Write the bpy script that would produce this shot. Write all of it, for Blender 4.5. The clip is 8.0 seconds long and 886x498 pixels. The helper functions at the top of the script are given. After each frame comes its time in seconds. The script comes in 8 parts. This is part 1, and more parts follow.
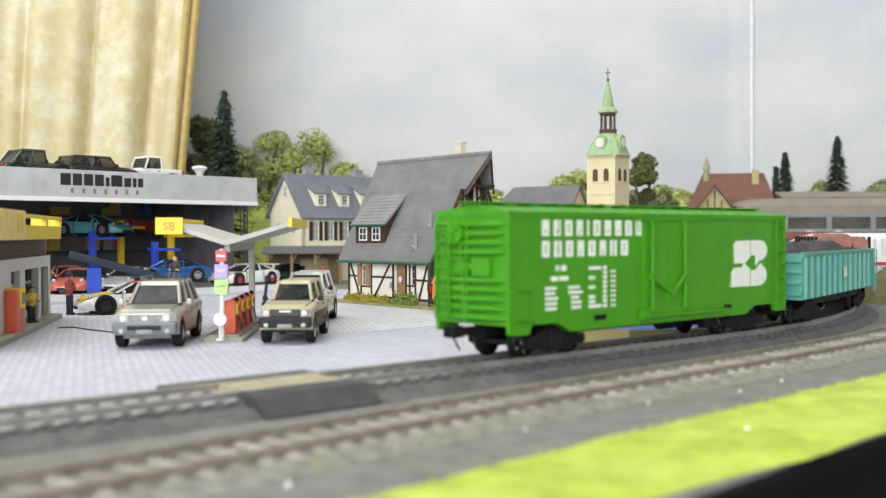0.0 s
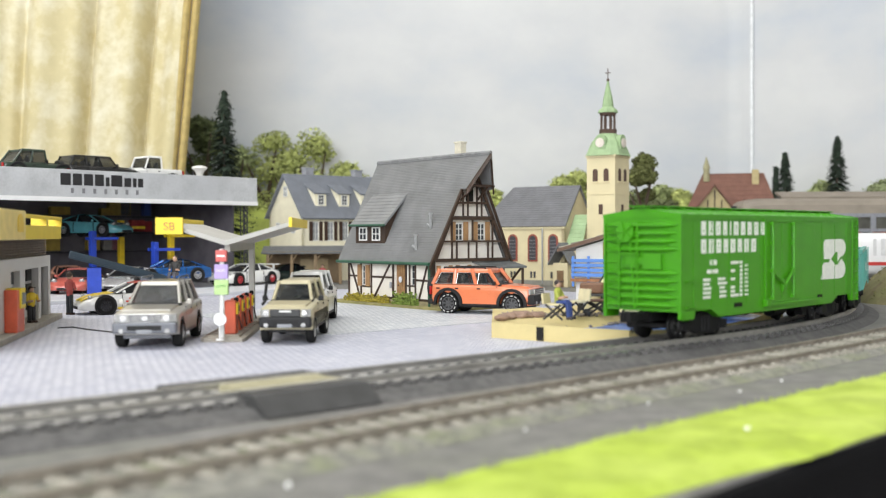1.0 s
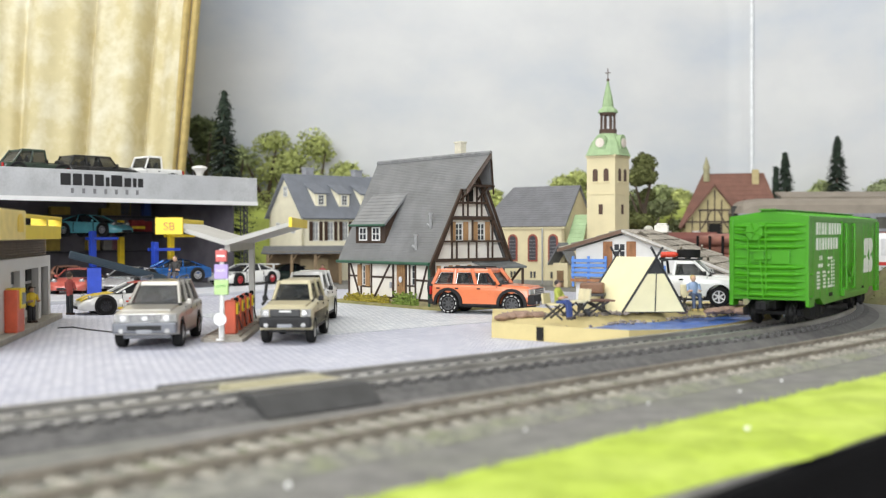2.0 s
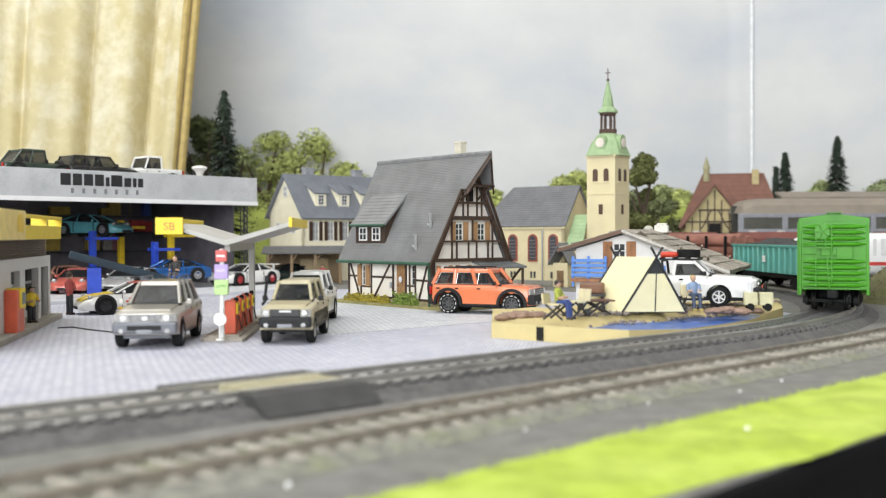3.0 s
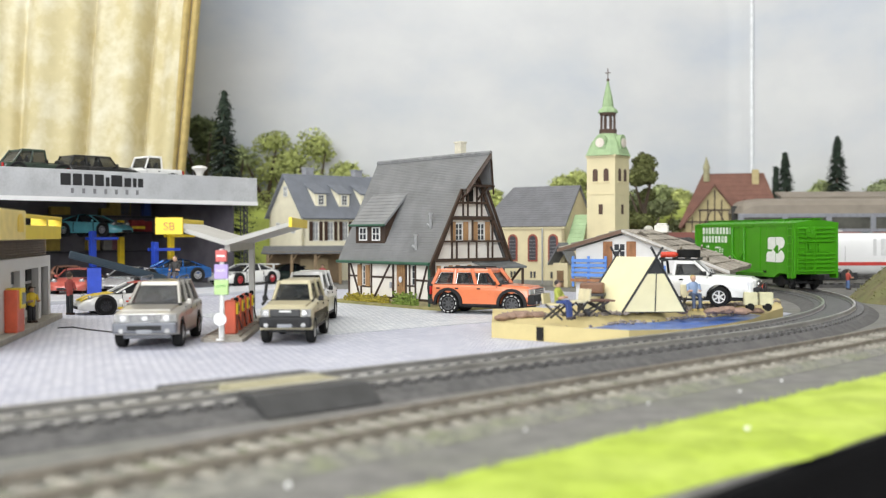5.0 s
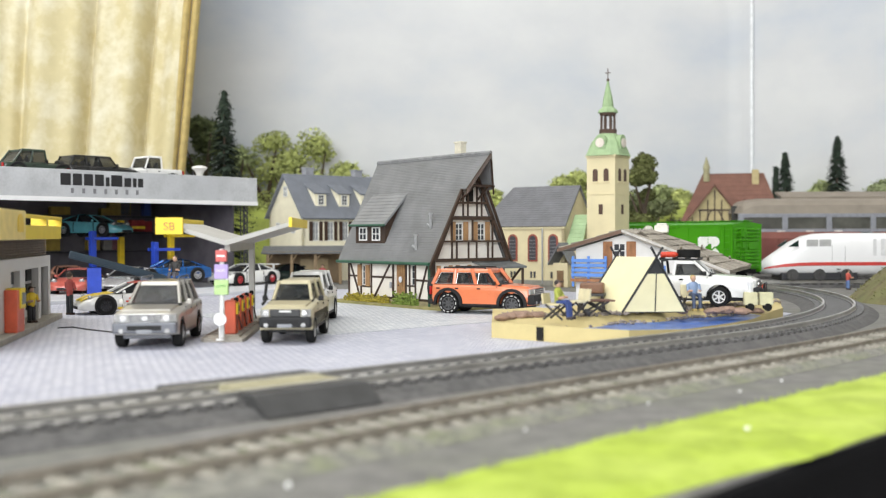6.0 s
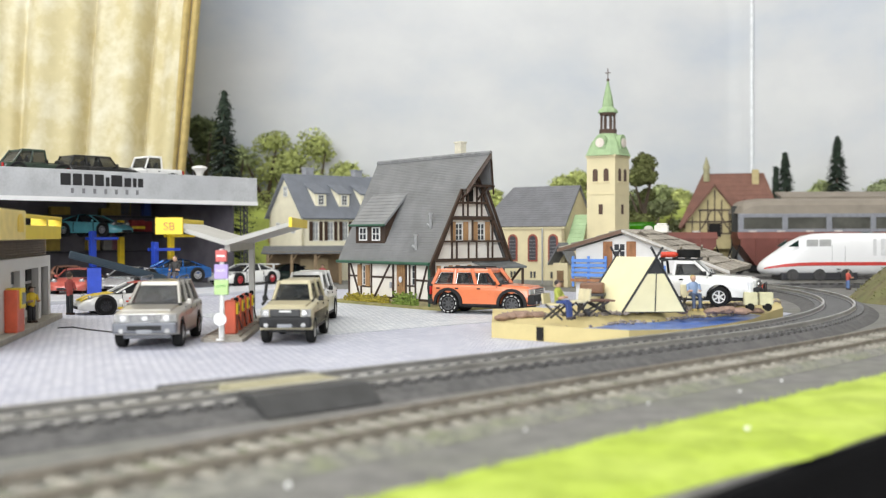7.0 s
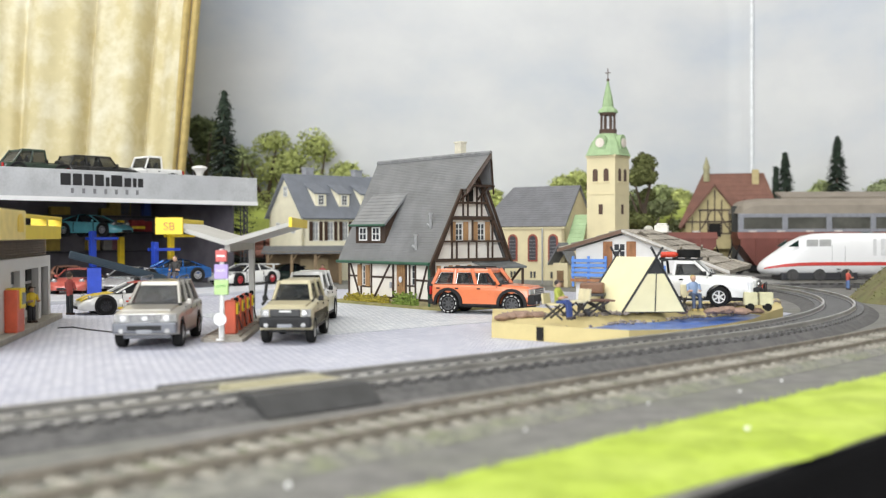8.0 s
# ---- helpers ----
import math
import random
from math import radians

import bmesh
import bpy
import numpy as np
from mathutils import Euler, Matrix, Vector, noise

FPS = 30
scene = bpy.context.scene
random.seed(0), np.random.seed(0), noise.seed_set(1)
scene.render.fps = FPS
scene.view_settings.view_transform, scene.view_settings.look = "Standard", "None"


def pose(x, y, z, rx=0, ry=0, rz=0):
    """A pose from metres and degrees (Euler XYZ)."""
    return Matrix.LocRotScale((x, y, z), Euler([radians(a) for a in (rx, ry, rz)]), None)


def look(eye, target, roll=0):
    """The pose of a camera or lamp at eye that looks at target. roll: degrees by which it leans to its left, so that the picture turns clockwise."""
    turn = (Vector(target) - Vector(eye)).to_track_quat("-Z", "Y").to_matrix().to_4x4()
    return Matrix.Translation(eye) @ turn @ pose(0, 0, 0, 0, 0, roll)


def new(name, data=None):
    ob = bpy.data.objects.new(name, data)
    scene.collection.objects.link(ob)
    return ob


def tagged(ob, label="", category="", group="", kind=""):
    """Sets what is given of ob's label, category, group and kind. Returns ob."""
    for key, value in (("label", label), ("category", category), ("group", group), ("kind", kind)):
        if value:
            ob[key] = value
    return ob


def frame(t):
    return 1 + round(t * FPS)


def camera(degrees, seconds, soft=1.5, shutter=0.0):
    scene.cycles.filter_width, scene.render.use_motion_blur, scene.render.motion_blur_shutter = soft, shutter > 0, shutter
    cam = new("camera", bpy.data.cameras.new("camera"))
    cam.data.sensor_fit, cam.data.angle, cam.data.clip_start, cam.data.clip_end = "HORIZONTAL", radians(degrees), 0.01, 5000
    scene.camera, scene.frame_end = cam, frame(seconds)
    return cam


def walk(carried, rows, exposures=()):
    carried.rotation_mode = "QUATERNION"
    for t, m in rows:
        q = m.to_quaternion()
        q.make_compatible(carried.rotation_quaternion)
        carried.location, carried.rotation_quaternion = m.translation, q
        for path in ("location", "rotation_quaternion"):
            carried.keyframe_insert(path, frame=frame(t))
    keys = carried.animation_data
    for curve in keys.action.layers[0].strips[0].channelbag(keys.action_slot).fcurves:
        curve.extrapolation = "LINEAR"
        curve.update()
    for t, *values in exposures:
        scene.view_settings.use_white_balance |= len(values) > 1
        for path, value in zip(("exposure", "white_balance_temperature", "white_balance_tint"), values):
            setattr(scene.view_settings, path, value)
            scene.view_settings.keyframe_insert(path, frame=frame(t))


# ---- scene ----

MM = 0.001                      # everything below is written in millimetres of the model railway
cam = camera(45.27, 8.0, soft=1.2)
cam.data.dof.use_dof = True
cam.data.dof.focus_distance = 0.68
cam.data.dof.aperture_fstop = 15
EYE = Vector((0, 0, 0.0484))
AIM = look(EYE, (0, math.cos(radians(0.8)), 0.0484 - math.sin(radians(0.8))), -0.2)
walk(cam, [(0, AIM), (8, AIM)], [(0, 0.0), (8, 0.0)])


# ---- light: the room's ceiling lamps ----
def room_light():
    w = bpy.data.worlds.new("room_air")
    scene.world = w
    w.use_nodes = True
    bg = w.node_tree.nodes["Background"]
    bg.inputs[0].default_value = (0.95, 0.97, 1, 1)
    bg.inputs[1].default_value = 0.3
    # assumed and out of view: two ceiling panels and a window behind the camera
    for nm, m, sx, sy, watt, col in (("ceiling_lamp_light", pose(-0.75, 0.45, 1.66), 1.3, 0.9, 21, (1.0, 0.975, 0.94)),
                                     ("ceiling_lamp_light", pose(0.7, 0.9, 1.66), 1.3, 0.9, 5.5, (1.0, 0.975, 0.94)),
                                     ("assumed_window_light", pose(-0.5, -1.59, 0.72, 90, 0, 0), 1.9, 1.2, 46, (0.97, 0.985, 1.0))):
        li = bpy.data.lights.new(nm, "AREA")
        li.shape, li.size, li.size_y, li.energy, li.color = "RECTANGLE", sx, sy, watt, col
        new(nm, li).matrix_world = m
room_light()


# ---- materials ----
def ramp(nt, src, stops):
    r = nt.nodes.new("ShaderNodeValToRGB")
    nt.links.new(src, r.inputs[0])
    while len(r.color_ramp.elements) < len(stops):
        r.color_ramp.elements.new(0.5)
    for e, (p, c) in zip(r.color_ramp.elements, stops):
        e.position, e.color = p, (*c, 1)
    return r.outputs[0]


def noise_out(nt, size, detail=4, stretch=(1, 1, 1), rough=0.55):
    """Noise whose blobs are about size millimetres across."""
    tc, mp, no = (nt.nodes.new("ShaderNode" + n) for n in ("TexCoord", "Mapping", "TexNoise"))
    nt.links.new(tc.outputs["Object"], mp.inputs[0])
    mp.inputs["Scale"].default_value = [s for s in stretch]
    nt.links.new(mp.outputs[0], no.inputs[0])
    no.inputs["Scale"].default_value = 1 / (size * MM)
    no.inputs["Detail"].default_value = detail
    no.inputs["Roughness"].default_value = rough
    return no.outputs[0]


MATS = {}


def mat(name, col, rough=0.5, metal=0.0, var=0.12, size=6.0, bump=0.15, grain=0.8, dirt=None, dirt_amount=0.35, coat=0.0, spec=0.5,
        stretch=(1, 1, 1), emit=0.0, alpha=1.0, transmission=0.0, island=0.0, obj=0.0):
    """A painted, moulded or printed surface: colour drifts at two sizes, dirt in patches, fine relief."""
    if name in MATS:
        return MATS[name]
    m = bpy.data.materials.new(name)
    m.use_nodes = True
    nt = m.node_tree
    b = nt.nodes["Principled BSDF"]
    lo = [max(0, c * (1 - var)) for c in col]
    hi = [min(1, c * (1 + var)) for c in col]
    n1, n2 = noise_out(nt, size, 3, stretch), noise_out(nt, grain, 3, stretch)
    c1 = ramp(nt, n1, [(0.3, lo), (0.7, hi)])
    mix = nt.nodes.new("ShaderNodeMix")
    mix.data_type, mix.blend_type = "RGBA", "MULTIPLY"
    mix.inputs[0].default_value = 0.6
    nt.links.new(c1, mix.inputs[6])
    nt.links.new(ramp(nt, n2, [(0.3, (1 - var,) * 3), (0.7, (1, 1, 1))]), mix.inputs[7])
    out = mix.outputs[2]
    if dirt:
        n3 = noise_out(nt, size * 4, 6, stretch, 0.65)
        f = ramp(nt, n3, [(0.45, (0, 0, 0)), (0.72, (dirt_amount,) * 3)])
        mx = nt.nodes.new("ShaderNodeMix")
        mx.data_type = "RGBA"
        nt.links.new(f, mx.inputs[0])
        nt.links.new(out, mx.inputs[6])
        mx.inputs[7].default_value = (*dirt, 1)
        out = mx.outputs[2]
    if island or obj:
        src = nt.nodes.new("ShaderNodeObjectInfo").outputs["Random"] if obj else nt.nodes.new("ShaderNodeNewGeometry").outputs["Random Per Island"]
        k = obj or island
        mx = nt.nodes.new("ShaderNodeMix")
        mx.data_type, mx.blend_type = "RGBA", "MULTIPLY"
        mx.inputs[0].default_value = 1
        nt.links.new(out, mx.inputs[6])
        nt.links.new(ramp(nt, src, [(0, (1 - k,) * 3), (1, (1, 1, 1))]), mx.inputs[7])
        out = mx.outputs[2]
    nt.links.new(out, b.inputs["Base Color"])
    rr = nt.nodes.new("ShaderNodeMapRange")
    nt.links.new(n2, rr.inputs[0])
    rr.inputs[3].default_value, rr.inputs[4].default_value = max(0.02, rough - 0.08), min(1, rough + 0.08)
    nt.links.new(rr.outputs[0], b.inputs["Roughness"])
    b.inputs["Metallic"].default_value = metal
    b.inputs["Specular IOR Level"].default_value = spec
    b.inputs["Coat Weight"].default_value = coat
    b.inputs["Coat Roughness"].default_value = 0.06
    b.inputs["Transmission Weight"].default_value = transmission
    b.inputs["Alpha"].default_value = alpha
    if emit:
        b.inputs["Emission Color"].default_value = (*col, 1)
        b.inputs["Emission Strength"].default_value = emit
    if bump:
        bu = nt.nodes.new("ShaderNodeBump")
        bu.inputs["Strength"].default_value = bump
        bu.inputs["Distance"].default_value = 0.25 * MM
        nt.links.new(n2, bu.inputs["Height"])
        nt.links.new(bu.outputs[0], b.inputs["Normal"])
    MATS[name] = m
    return m


def sky_print(name):
    """Photo print of a cloudy summer sky on matt paper."""
    m = bpy.data.materials.new(name)
    m.use_nodes = True
    nt = m.node_tree
    b = nt.nodes["Principled BSDF"]
    n = noise_out(nt, 330, 5, (1, 1, 1.6), 0.55)
    nt.links.new(ramp(nt, n, [(0.36, (0.47, 0.51, 0.58)), (0.45, (0.54, 0.565, 0.60)), (0.53, (0.59, 0.60, 0.615)), (0.66, (0.66, 0.665, 0.665))]), b.inputs["Base Color"])
    b.inputs["Roughness"].default_value = 0.6
    return m


# ---- mesh helpers, all in millimetres ----
def thing(name, m, label, category, group="", kind=""):
    e = new(name)
    e.empty_display_size = 0.01
    e.matrix_world = m
    return tagged(e, label, category, group, kind)


def at(x, y, z=0.0, rz=0.0, rx=0.0, ry=0.0):
    return pose(x * MM, y * MM, z * MM, rx, ry, rz)


def mesh_of(name, bm, material, smooth=False):
    me = bpy.data.meshes.new(name)
    for v in bm.verts:
        v.co *= MM
    bm.normal_update()
    if smooth:
        for f in bm.faces:
            f.smooth = True
    bm.to_mesh(me)
    bm.free()
    for mm in (material if isinstance(material, (list, tuple)) else [material]):
        me.materials.append(mm)
    return me


def part(name, bm, material, parent, label="", kind="", smooth=False):
    ob = new(name, mesh_of(name, bm, material, smooth))
    ob.parent = parent
    if smooth:
        ob.modifiers.new("edges", "EDGE_SPLIT").split_angle = radians(40)
    return tagged(ob, label, kind=kind)


def solo(name, bm, material, m, label, category, group="", kind="", smooth=False):
    ob = new(name, mesh_of(name, bm, material, smooth))
    ob.matrix_world = m
    if smooth:
        ob.modifiers.new("edges", "EDGE_SPLIT").split_angle = radians(40)
    return tagged(ob, label, category, group, kind)


def B():
    return bmesh.new()


def box(bm, x0, x1, y0, y1, z0, z1, bev=0.0, mi=0, m=None):
    g = bmesh.ops.create_cube(bm, size=1)
    vs = g["verts"]
    for v in vs:
        v.co = ((x0 + x1) / 2 + v.co.x * (x1 - x0), (y0 + y1) / 2 + v.co.y * (y1 - y0), (z0 + z1) / 2 + v.co.z * (z1 - z0))
    fs = {f for v in vs for f in v.link_faces}
    if bev:
        es = {e for v in vs for e in v.link_edges}
        r = bmesh.ops.bevel(bm, geom=list(es), offset=bev, segments=2, affect="EDGES", profile=0.6)
        vs = list({v for f in r["faces"] for v in f.verts} | {v for v in vs if v.is_valid})
        fs = {f for v in vs for f in v.link_faces}
    for f in fs:
        f.material_index = mi
    if m:
        bmesh.ops.transform(bm, matrix=m, verts=vs)
    return vs


def cyl(bm, r, h, m=None, seg=16, r2=None, mi=0):
    """A cylinder or cone standing on its origin along z."""
    g = bmesh.ops.create_cone(bm, cap_ends=True, segments=seg, radius1=r, radius2=r if r2 is None else r2, depth=h)
    for v in g["verts"]:
        v.co.z += h / 2
    for f in {f for v in g["verts"] for f in v.link_faces}:
        f.material_index = mi
    if m:
        bmesh.ops.transform(bm, matrix=m, verts=g["verts"])
    return g["verts"]


def rod(bm, a, b, r, seg=8, r2=None, mi=0):
    a, b = Vector(a), Vector(b)
    q = (b - a).to_track_quat("Z", "Y").to_matrix().to_4x4()
    return cyl(bm, r, (b - a).length, Matrix.Translation(a) @ q, seg, r2, mi)


def ball(bm, r, m=None, seg=12, rings=8, mi=0):
    g = bmesh.ops.create_uvsphere(bm, u_segments=seg, v_segments=rings, radius=r)
    for f in {f for v in g["verts"] for f in v.link_faces}:
        f.material_index = mi
    if m:
        bmesh.ops.transform(bm, matrix=m, verts=g["verts"])
    return g["verts"]


def T(x=0, y=0, z=0, rx=0, ry=0, rz=0, s=None):
    m = Matrix.Translation((x, y, z)) @ Euler([radians(a) for a in (rx, ry, rz)]).to_matrix().to_4x4()
    return m @ Matrix.Diagonal((*s, 1)) if s else m


def prism(bm, pts, d0, d1, axis="y", mi=0):
    """A polygon in the plane across the axis, drawn out from d0 to d1. pts: (a, b) pairs."""
    def co(a, b, d):
        return {"y": (a, d, b), "x": (d, a, b), "z": (a, b, d)}[axis]
    lo = [bm.verts.new(co(a, b, d0)) for a, b in pts]
    hi = [bm.verts.new(co(a, b, d1)) for a, b in pts]
    n = len(pts)
    fs = [bm.faces.new(lo), bm.faces.new(hi[::-1])] + [bm.faces.new((lo[i], hi[i], hi[(i + 1) % n], lo[(i + 1) % n])) for i in range(n)]
    for f in fs:
        f.material_index = mi
    bmesh.ops.recalc_face_normals(bm, faces=fs)
    return lo + hi


def loft(bm, sections, mi=0, close=True, cap=True):
    """Skins rings of equally many points."""
    rings = [[bm.verts.new(p) for p in s] for s in sections]
    fs = []
    for a, b in zip(rings, rings[1:]):
        n = len(a)
        for i in range(n if close else n - 1):
            fs.append(bm.faces.new((a[i], a[(i + 1) % n], b[(i + 1) % n], b[i])))
    if cap:
        fs += [bm.faces.new(rings[0][::-1]), bm.faces.new(rings[-1])]
    for f in fs:
        f.material_index = mi
    if close:
        bmesh.ops.recalc_face_normals(bm, faces=fs)
    return rings


def letters(name, text, size, material, parent, m, depth=0.15, label="", align="LEFT", spacing=1.0, width=1.0):
    c = bpy.data.curves.new(name, "FONT")
    c.body, c.size, c.extrude, c.align_x, c.space_character = text, size * MM, depth * MM, align, spacing
    tmp = bpy.data.objects.new("tmp", c)
    scene.collection.objects.link(tmp)
    me = bpy.data.meshes.new_from_object(tmp.evaluated_get(bpy.context.evaluated_depsgraph_get()))
    bpy.data.objects.remove(tmp)
    me.name = name
    me.transform(Matrix.Diagonal((width, 1, 1, 1)))
    me.materials.clear()
    me.materials.append(material)
    ob = new(name, me)
    ob.parent = parent
    ob.matrix_local = m
    return tagged(ob, label)


# ---- the main line: straight, then three curves to the left ----
L2, R3 = 680.0, 1200.0
X0, Y0, A0, R1, R2, L1 = 111.6, 454.6, radians(42.57), 498.1, 360.0, 363.3
RAIL = 6.0                      # top of the rails over the paving


def main_line(s):
    """Place and heading of the track's middle, s millimetres after the curve begins."""
    if s < 0:
        return X0 + s * math.cos(A0), Y0 + s * math.sin(A0), A0
    a = A0 + min(s, L1) / R1
    x, y = X0 + R1 * (math.sin(a) - math.sin(A0)), Y0 - R1 * (math.cos(a) - math.cos(A0))
    if s > L1:
        b = a + (min(s, L2) - L1) / R2
        x, y = x + R2 * (math.sin(b) - math.sin(a)), y - R2 * (math.cos(b) - math.cos(a))
        a = b
    if s > L2:
        b = a + (s - L2) / R3
        x, y = x + R3 * (math.sin(b) - math.sin(a)), y - R3 * (math.cos(b) - math.cos(a))
        a = b
    return x, y, a


def front_line(s):
    """The second track along the table's edge: two wide curves."""
    x0, y0, a0 = 83.8, 359.1, radians(44.20)
    r = -3000.0 if s < 100 else 2600.0
    a = a0 + (s - 100) / r
    return x0 + r * (math.sin(a) - math.sin(a0)), y0 - r * (math.cos(a) - math.cos(a0)), a


def sweep(bm, line, s0, s1, step, profile, mi=0):
    """Draws the profile of (side, height) points along a line; side is to the left."""
    n = max(2, int((s1 - s0) / step) + 1)
    secs = []
    for i in range(n):
        x, y, a = line(s0 + (s1 - s0) * i / (n - 1))
        secs.append([(x - math.sin(a) * u, y + math.cos(a) * u, z) for u, z in profile])
    return loft(bm, secs, mi)


# ---- the room and the table ----
def shell():
    wall = mat("wall_paint", (0.74, 0.73, 0.70), 0.7, var=0.04, size=300, grain=3)
    for n, a in (("wall_north", (-2100, 2400, 2250, 2330, -760, 1760)), 
                 ("wall_west", (-2180, -2100, -1600, 2250, -760, 1760)), ("wall_east", (2400, 2480, -1600, 2250, -760, 1760))):
        bm = B(); box(bm, *a)
        solo(n, bm, wall, at(0, 0), "plain off-white painted room wall", "wall", kind="structure")
    # the wall behind the camera has an assumed window opening, to let in frontal light
    bm = B()
    for a in ((-2100, -1480, -760, 1760), (480, 2400, -760, 1760), (-1480, 480, -760, 80), (-1480, 480, 1360, 1760)):
        box(bm, a[0], a[1], -1680, -1600, a[2], a[3])
    solo("wall_south", bm, wall, at(0, 0), "plain off-white painted room wall with an assumed window opening", "wall", kind="structure")
    # glowing pane added behind the frontal area lamp, never in view
    bm = B(); box(bm, -1480, 480, -1720, -1700, 80, 1360)
    solo("window_1", bm, mat("assumed_sky_pane", (0.9, 0.95, 1.0), 0.3, emit=2.0, var=0.02), at(0, 0), "glowing pane of an assumed, unseen window behind the camera", "window", kind="structure")
    bm = B(); box(bm, -2180, 2480, -1680, 2330, 1760, 1800)
    solo("ceiling", bm, mat("ceiling_paint", (0.8, 0.8, 0.78), 0.8, var=0.03, size=300), at(0, 0), "plain white room ceiling", "ceiling", kind="structure")
    bm = B(); box(bm, -2180, 2480, -1680, 2330, -800, -760)
    solo("floor", bm, mat("floor_dark", (0.12, 0.09, 0.07), 0.5, var=0.2, size=200), at(0, 0), "dark wooden room floor", "floor", kind="structure")


def tabletop():
    # the baseboard ends in an edge that runs beside the front track
    bm = B()
    edge = []
    for i in range(61):
        s = -900 + 1500 * i / 60
        x, y, a = front_line(s)
        u = -87.0 - 1.0 * noise.noise((s * 0.012, 0, 0))
        edge.append((x - math.sin(a) * u, y + math.cos(a) * u))
    pts = edge + [(1700, 2100), (-1700, 2100), (-1700, edge[0][1])]
    prism(bm, pts, -18, -0.4, "z")
    solo("ground", bm, mat("baseboard_ground", (0.20, 0.195, 0.185), 0.9, var=0.22, size=9, grain=1.2, bump=0.5, dirt=(0.15, 0.17, 0.10)), at(0, 0),
         "grey gravel-painted baseboard of the model railway", "ground", kind="structure")
    # black fascia below the edge
    bm = B()
    secs = []
    for i in range(61):
        s = -900 + 1500 * i / 60
        x, y, a = front_line(s)
        u = -87.0
        secs.append([(x - math.sin(a) * (u + d), y + math.cos(a) * (u + d), z) for d, z in ((0, -1.2), (-1.6, -1.6), (-2.2, -4), (-2.2, -300), (0, -300))])
    loft(bm, secs)
    solo("table_fascia", bm, mat("black_fascia", (0.008, 0.008, 0.009), 0.85, var=0.2, size=30, bump=0.1, spec=0.1), at(0, 0),
         "black painted fascia board below the table edge", "fascia", kind="structure")


def lawn_strip():
    """Bright green flock mat between the front track and the table's edge."""
    bm = B()
    rings = []
    rnd = random.Random(4)
    n = 420
    for i in range(n + 1):
        s = -420 + 1000 * i / n
        x, y, a = front_line(s)
        o = -45.0 - 1.6 * noise.noise((s * 0.03, 7, 0)) - 0.7 * noise.noise((s * 0.2, 1, 0))
        w = 43.5 + 2.5 * noise.noise((s * 0.02, 9, 0)) - 6 * min(1, max(0, -s / 60))
        ring = []
        for k in range(15):
            u = o - w * k / 14
            h = 1.6 * min(1, k / 1.5, (14 - k) / 1.5) + 0.55 * noise.noise((s * 0.12, u * 0.12, 2)) + 0.3 * rnd.random()
            ring.append((x - math.sin(a) * u, y + math.cos(a) * u, max(0.05, h) if 0 < k < 14 else -0.3))
        rings.append(ring)
    loft(bm, rings, close=False, cap=False)
    m = mat("lime_flock", (0.42, 0.54, 0.065), 0.95, var=0.22, size=12, grain=0.7, bump=1.0, dirt=(0.52, 0.60, 0.16), dirt_amount=0.6)
    ob = solo("lawn", bm, m, at(0, 0), "strip of lime-green grass flock along the table edge", "grass", kind="stuff")
    # loose fibres give the flock its fuzzy outline
    bm = B()
    for i in range(9000):
        s, k = rnd.uniform(-330, 420), rnd.random()
        x, y, a = front_line(s)
        u = -45.8 - 1.6 * noise.noise((s * 0.03, 7, 0)) - k * 36.0
        px, py, h, t = x - math.sin(a) * u, y + math.cos(a) * u, rnd.uniform(1.5, 2.3), rnd.uniform(0, 6.3)
        d = (0.22 * math.cos(t), 0.22 * math.sin(t))
        v = [bm.verts.new(c) for c in ((px - d[0], py - d[1], 0.6), (px + d[0], py + d[1], 0.6), (px + rnd.uniform(-1, 1), py + rnd.uniform(-1, 1), h))]
        bm.faces.new(v)
    solo("grass_fibre", bm, m, at(0, 0), "loose lime-green flock fibres standing on the lawn strip", "grass", kind="stuff")


def sett_print(name, turn, one, two, joint):
    """Print of small square setts on matt card."""
    m = bpy.data.materials.new(name)
    m.use_nodes = True
    nt = m.node_tree
    b = nt.nodes["Principled BSDF"]
    tc, mp, br = (nt.nodes.new("ShaderNode" + n) for n in ("TexCoord", "Mapping", "TexBrick"))
    nt.links.new(tc.outputs["Object"], mp.inputs[0])
    mp.inputs["Rotation"].default_value = (0, 0, radians(turn))
    nt.links.new(mp.outputs[0], br.inputs[0])
    br.inputs["Scale"].default_value = 1 / (3.4 * MM)
    br.inputs["Brick Width"].default_value, br.inputs["Row Height"].default_value = 1.1, 1.1
    br.inputs["Mortar Size"].default_value = 0.10
    br.inputs["Mortar Smooth"].default_value = 0.4
    br.inputs["Color1"].default_value, br.inputs["Color2"].default_value = (*one, 1), (*two, 1)
    br.inputs["Mortar"].default_value = (*joint, 1)
    n = noise_out(nt, 60, 5)
    mx = nt.nodes.new("ShaderNodeMix")
    mx.data_type, mx.blend_type = "RGBA", "MULTIPLY"
    mx.inputs[0].default_value = 1
    nt.links.new(br.outputs[0], mx.inputs[6])
    nt.links.new(ramp(nt, n, [(0.3, (0.86, 0.87, 0.9)), (0.7, (1, 1, 1))]), mx.inputs[7])
    nt.links.new(mx.outputs[2], b.inputs["Base Color"])
    b.inputs["Roughness"].default_value = 0.55
    bu = nt.nodes.new("ShaderNodeBump")
    bu.inputs["Strength"].default_value, bu.inputs["Distance"].default_value, bu.invert = 0.3, 0.1 * MM, True
    nt.links.new(br.outputs["Fac"], bu.inputs["Height"])
    nt.links.new(bu.outputs[0], b.inputs["Normal"])
    return m


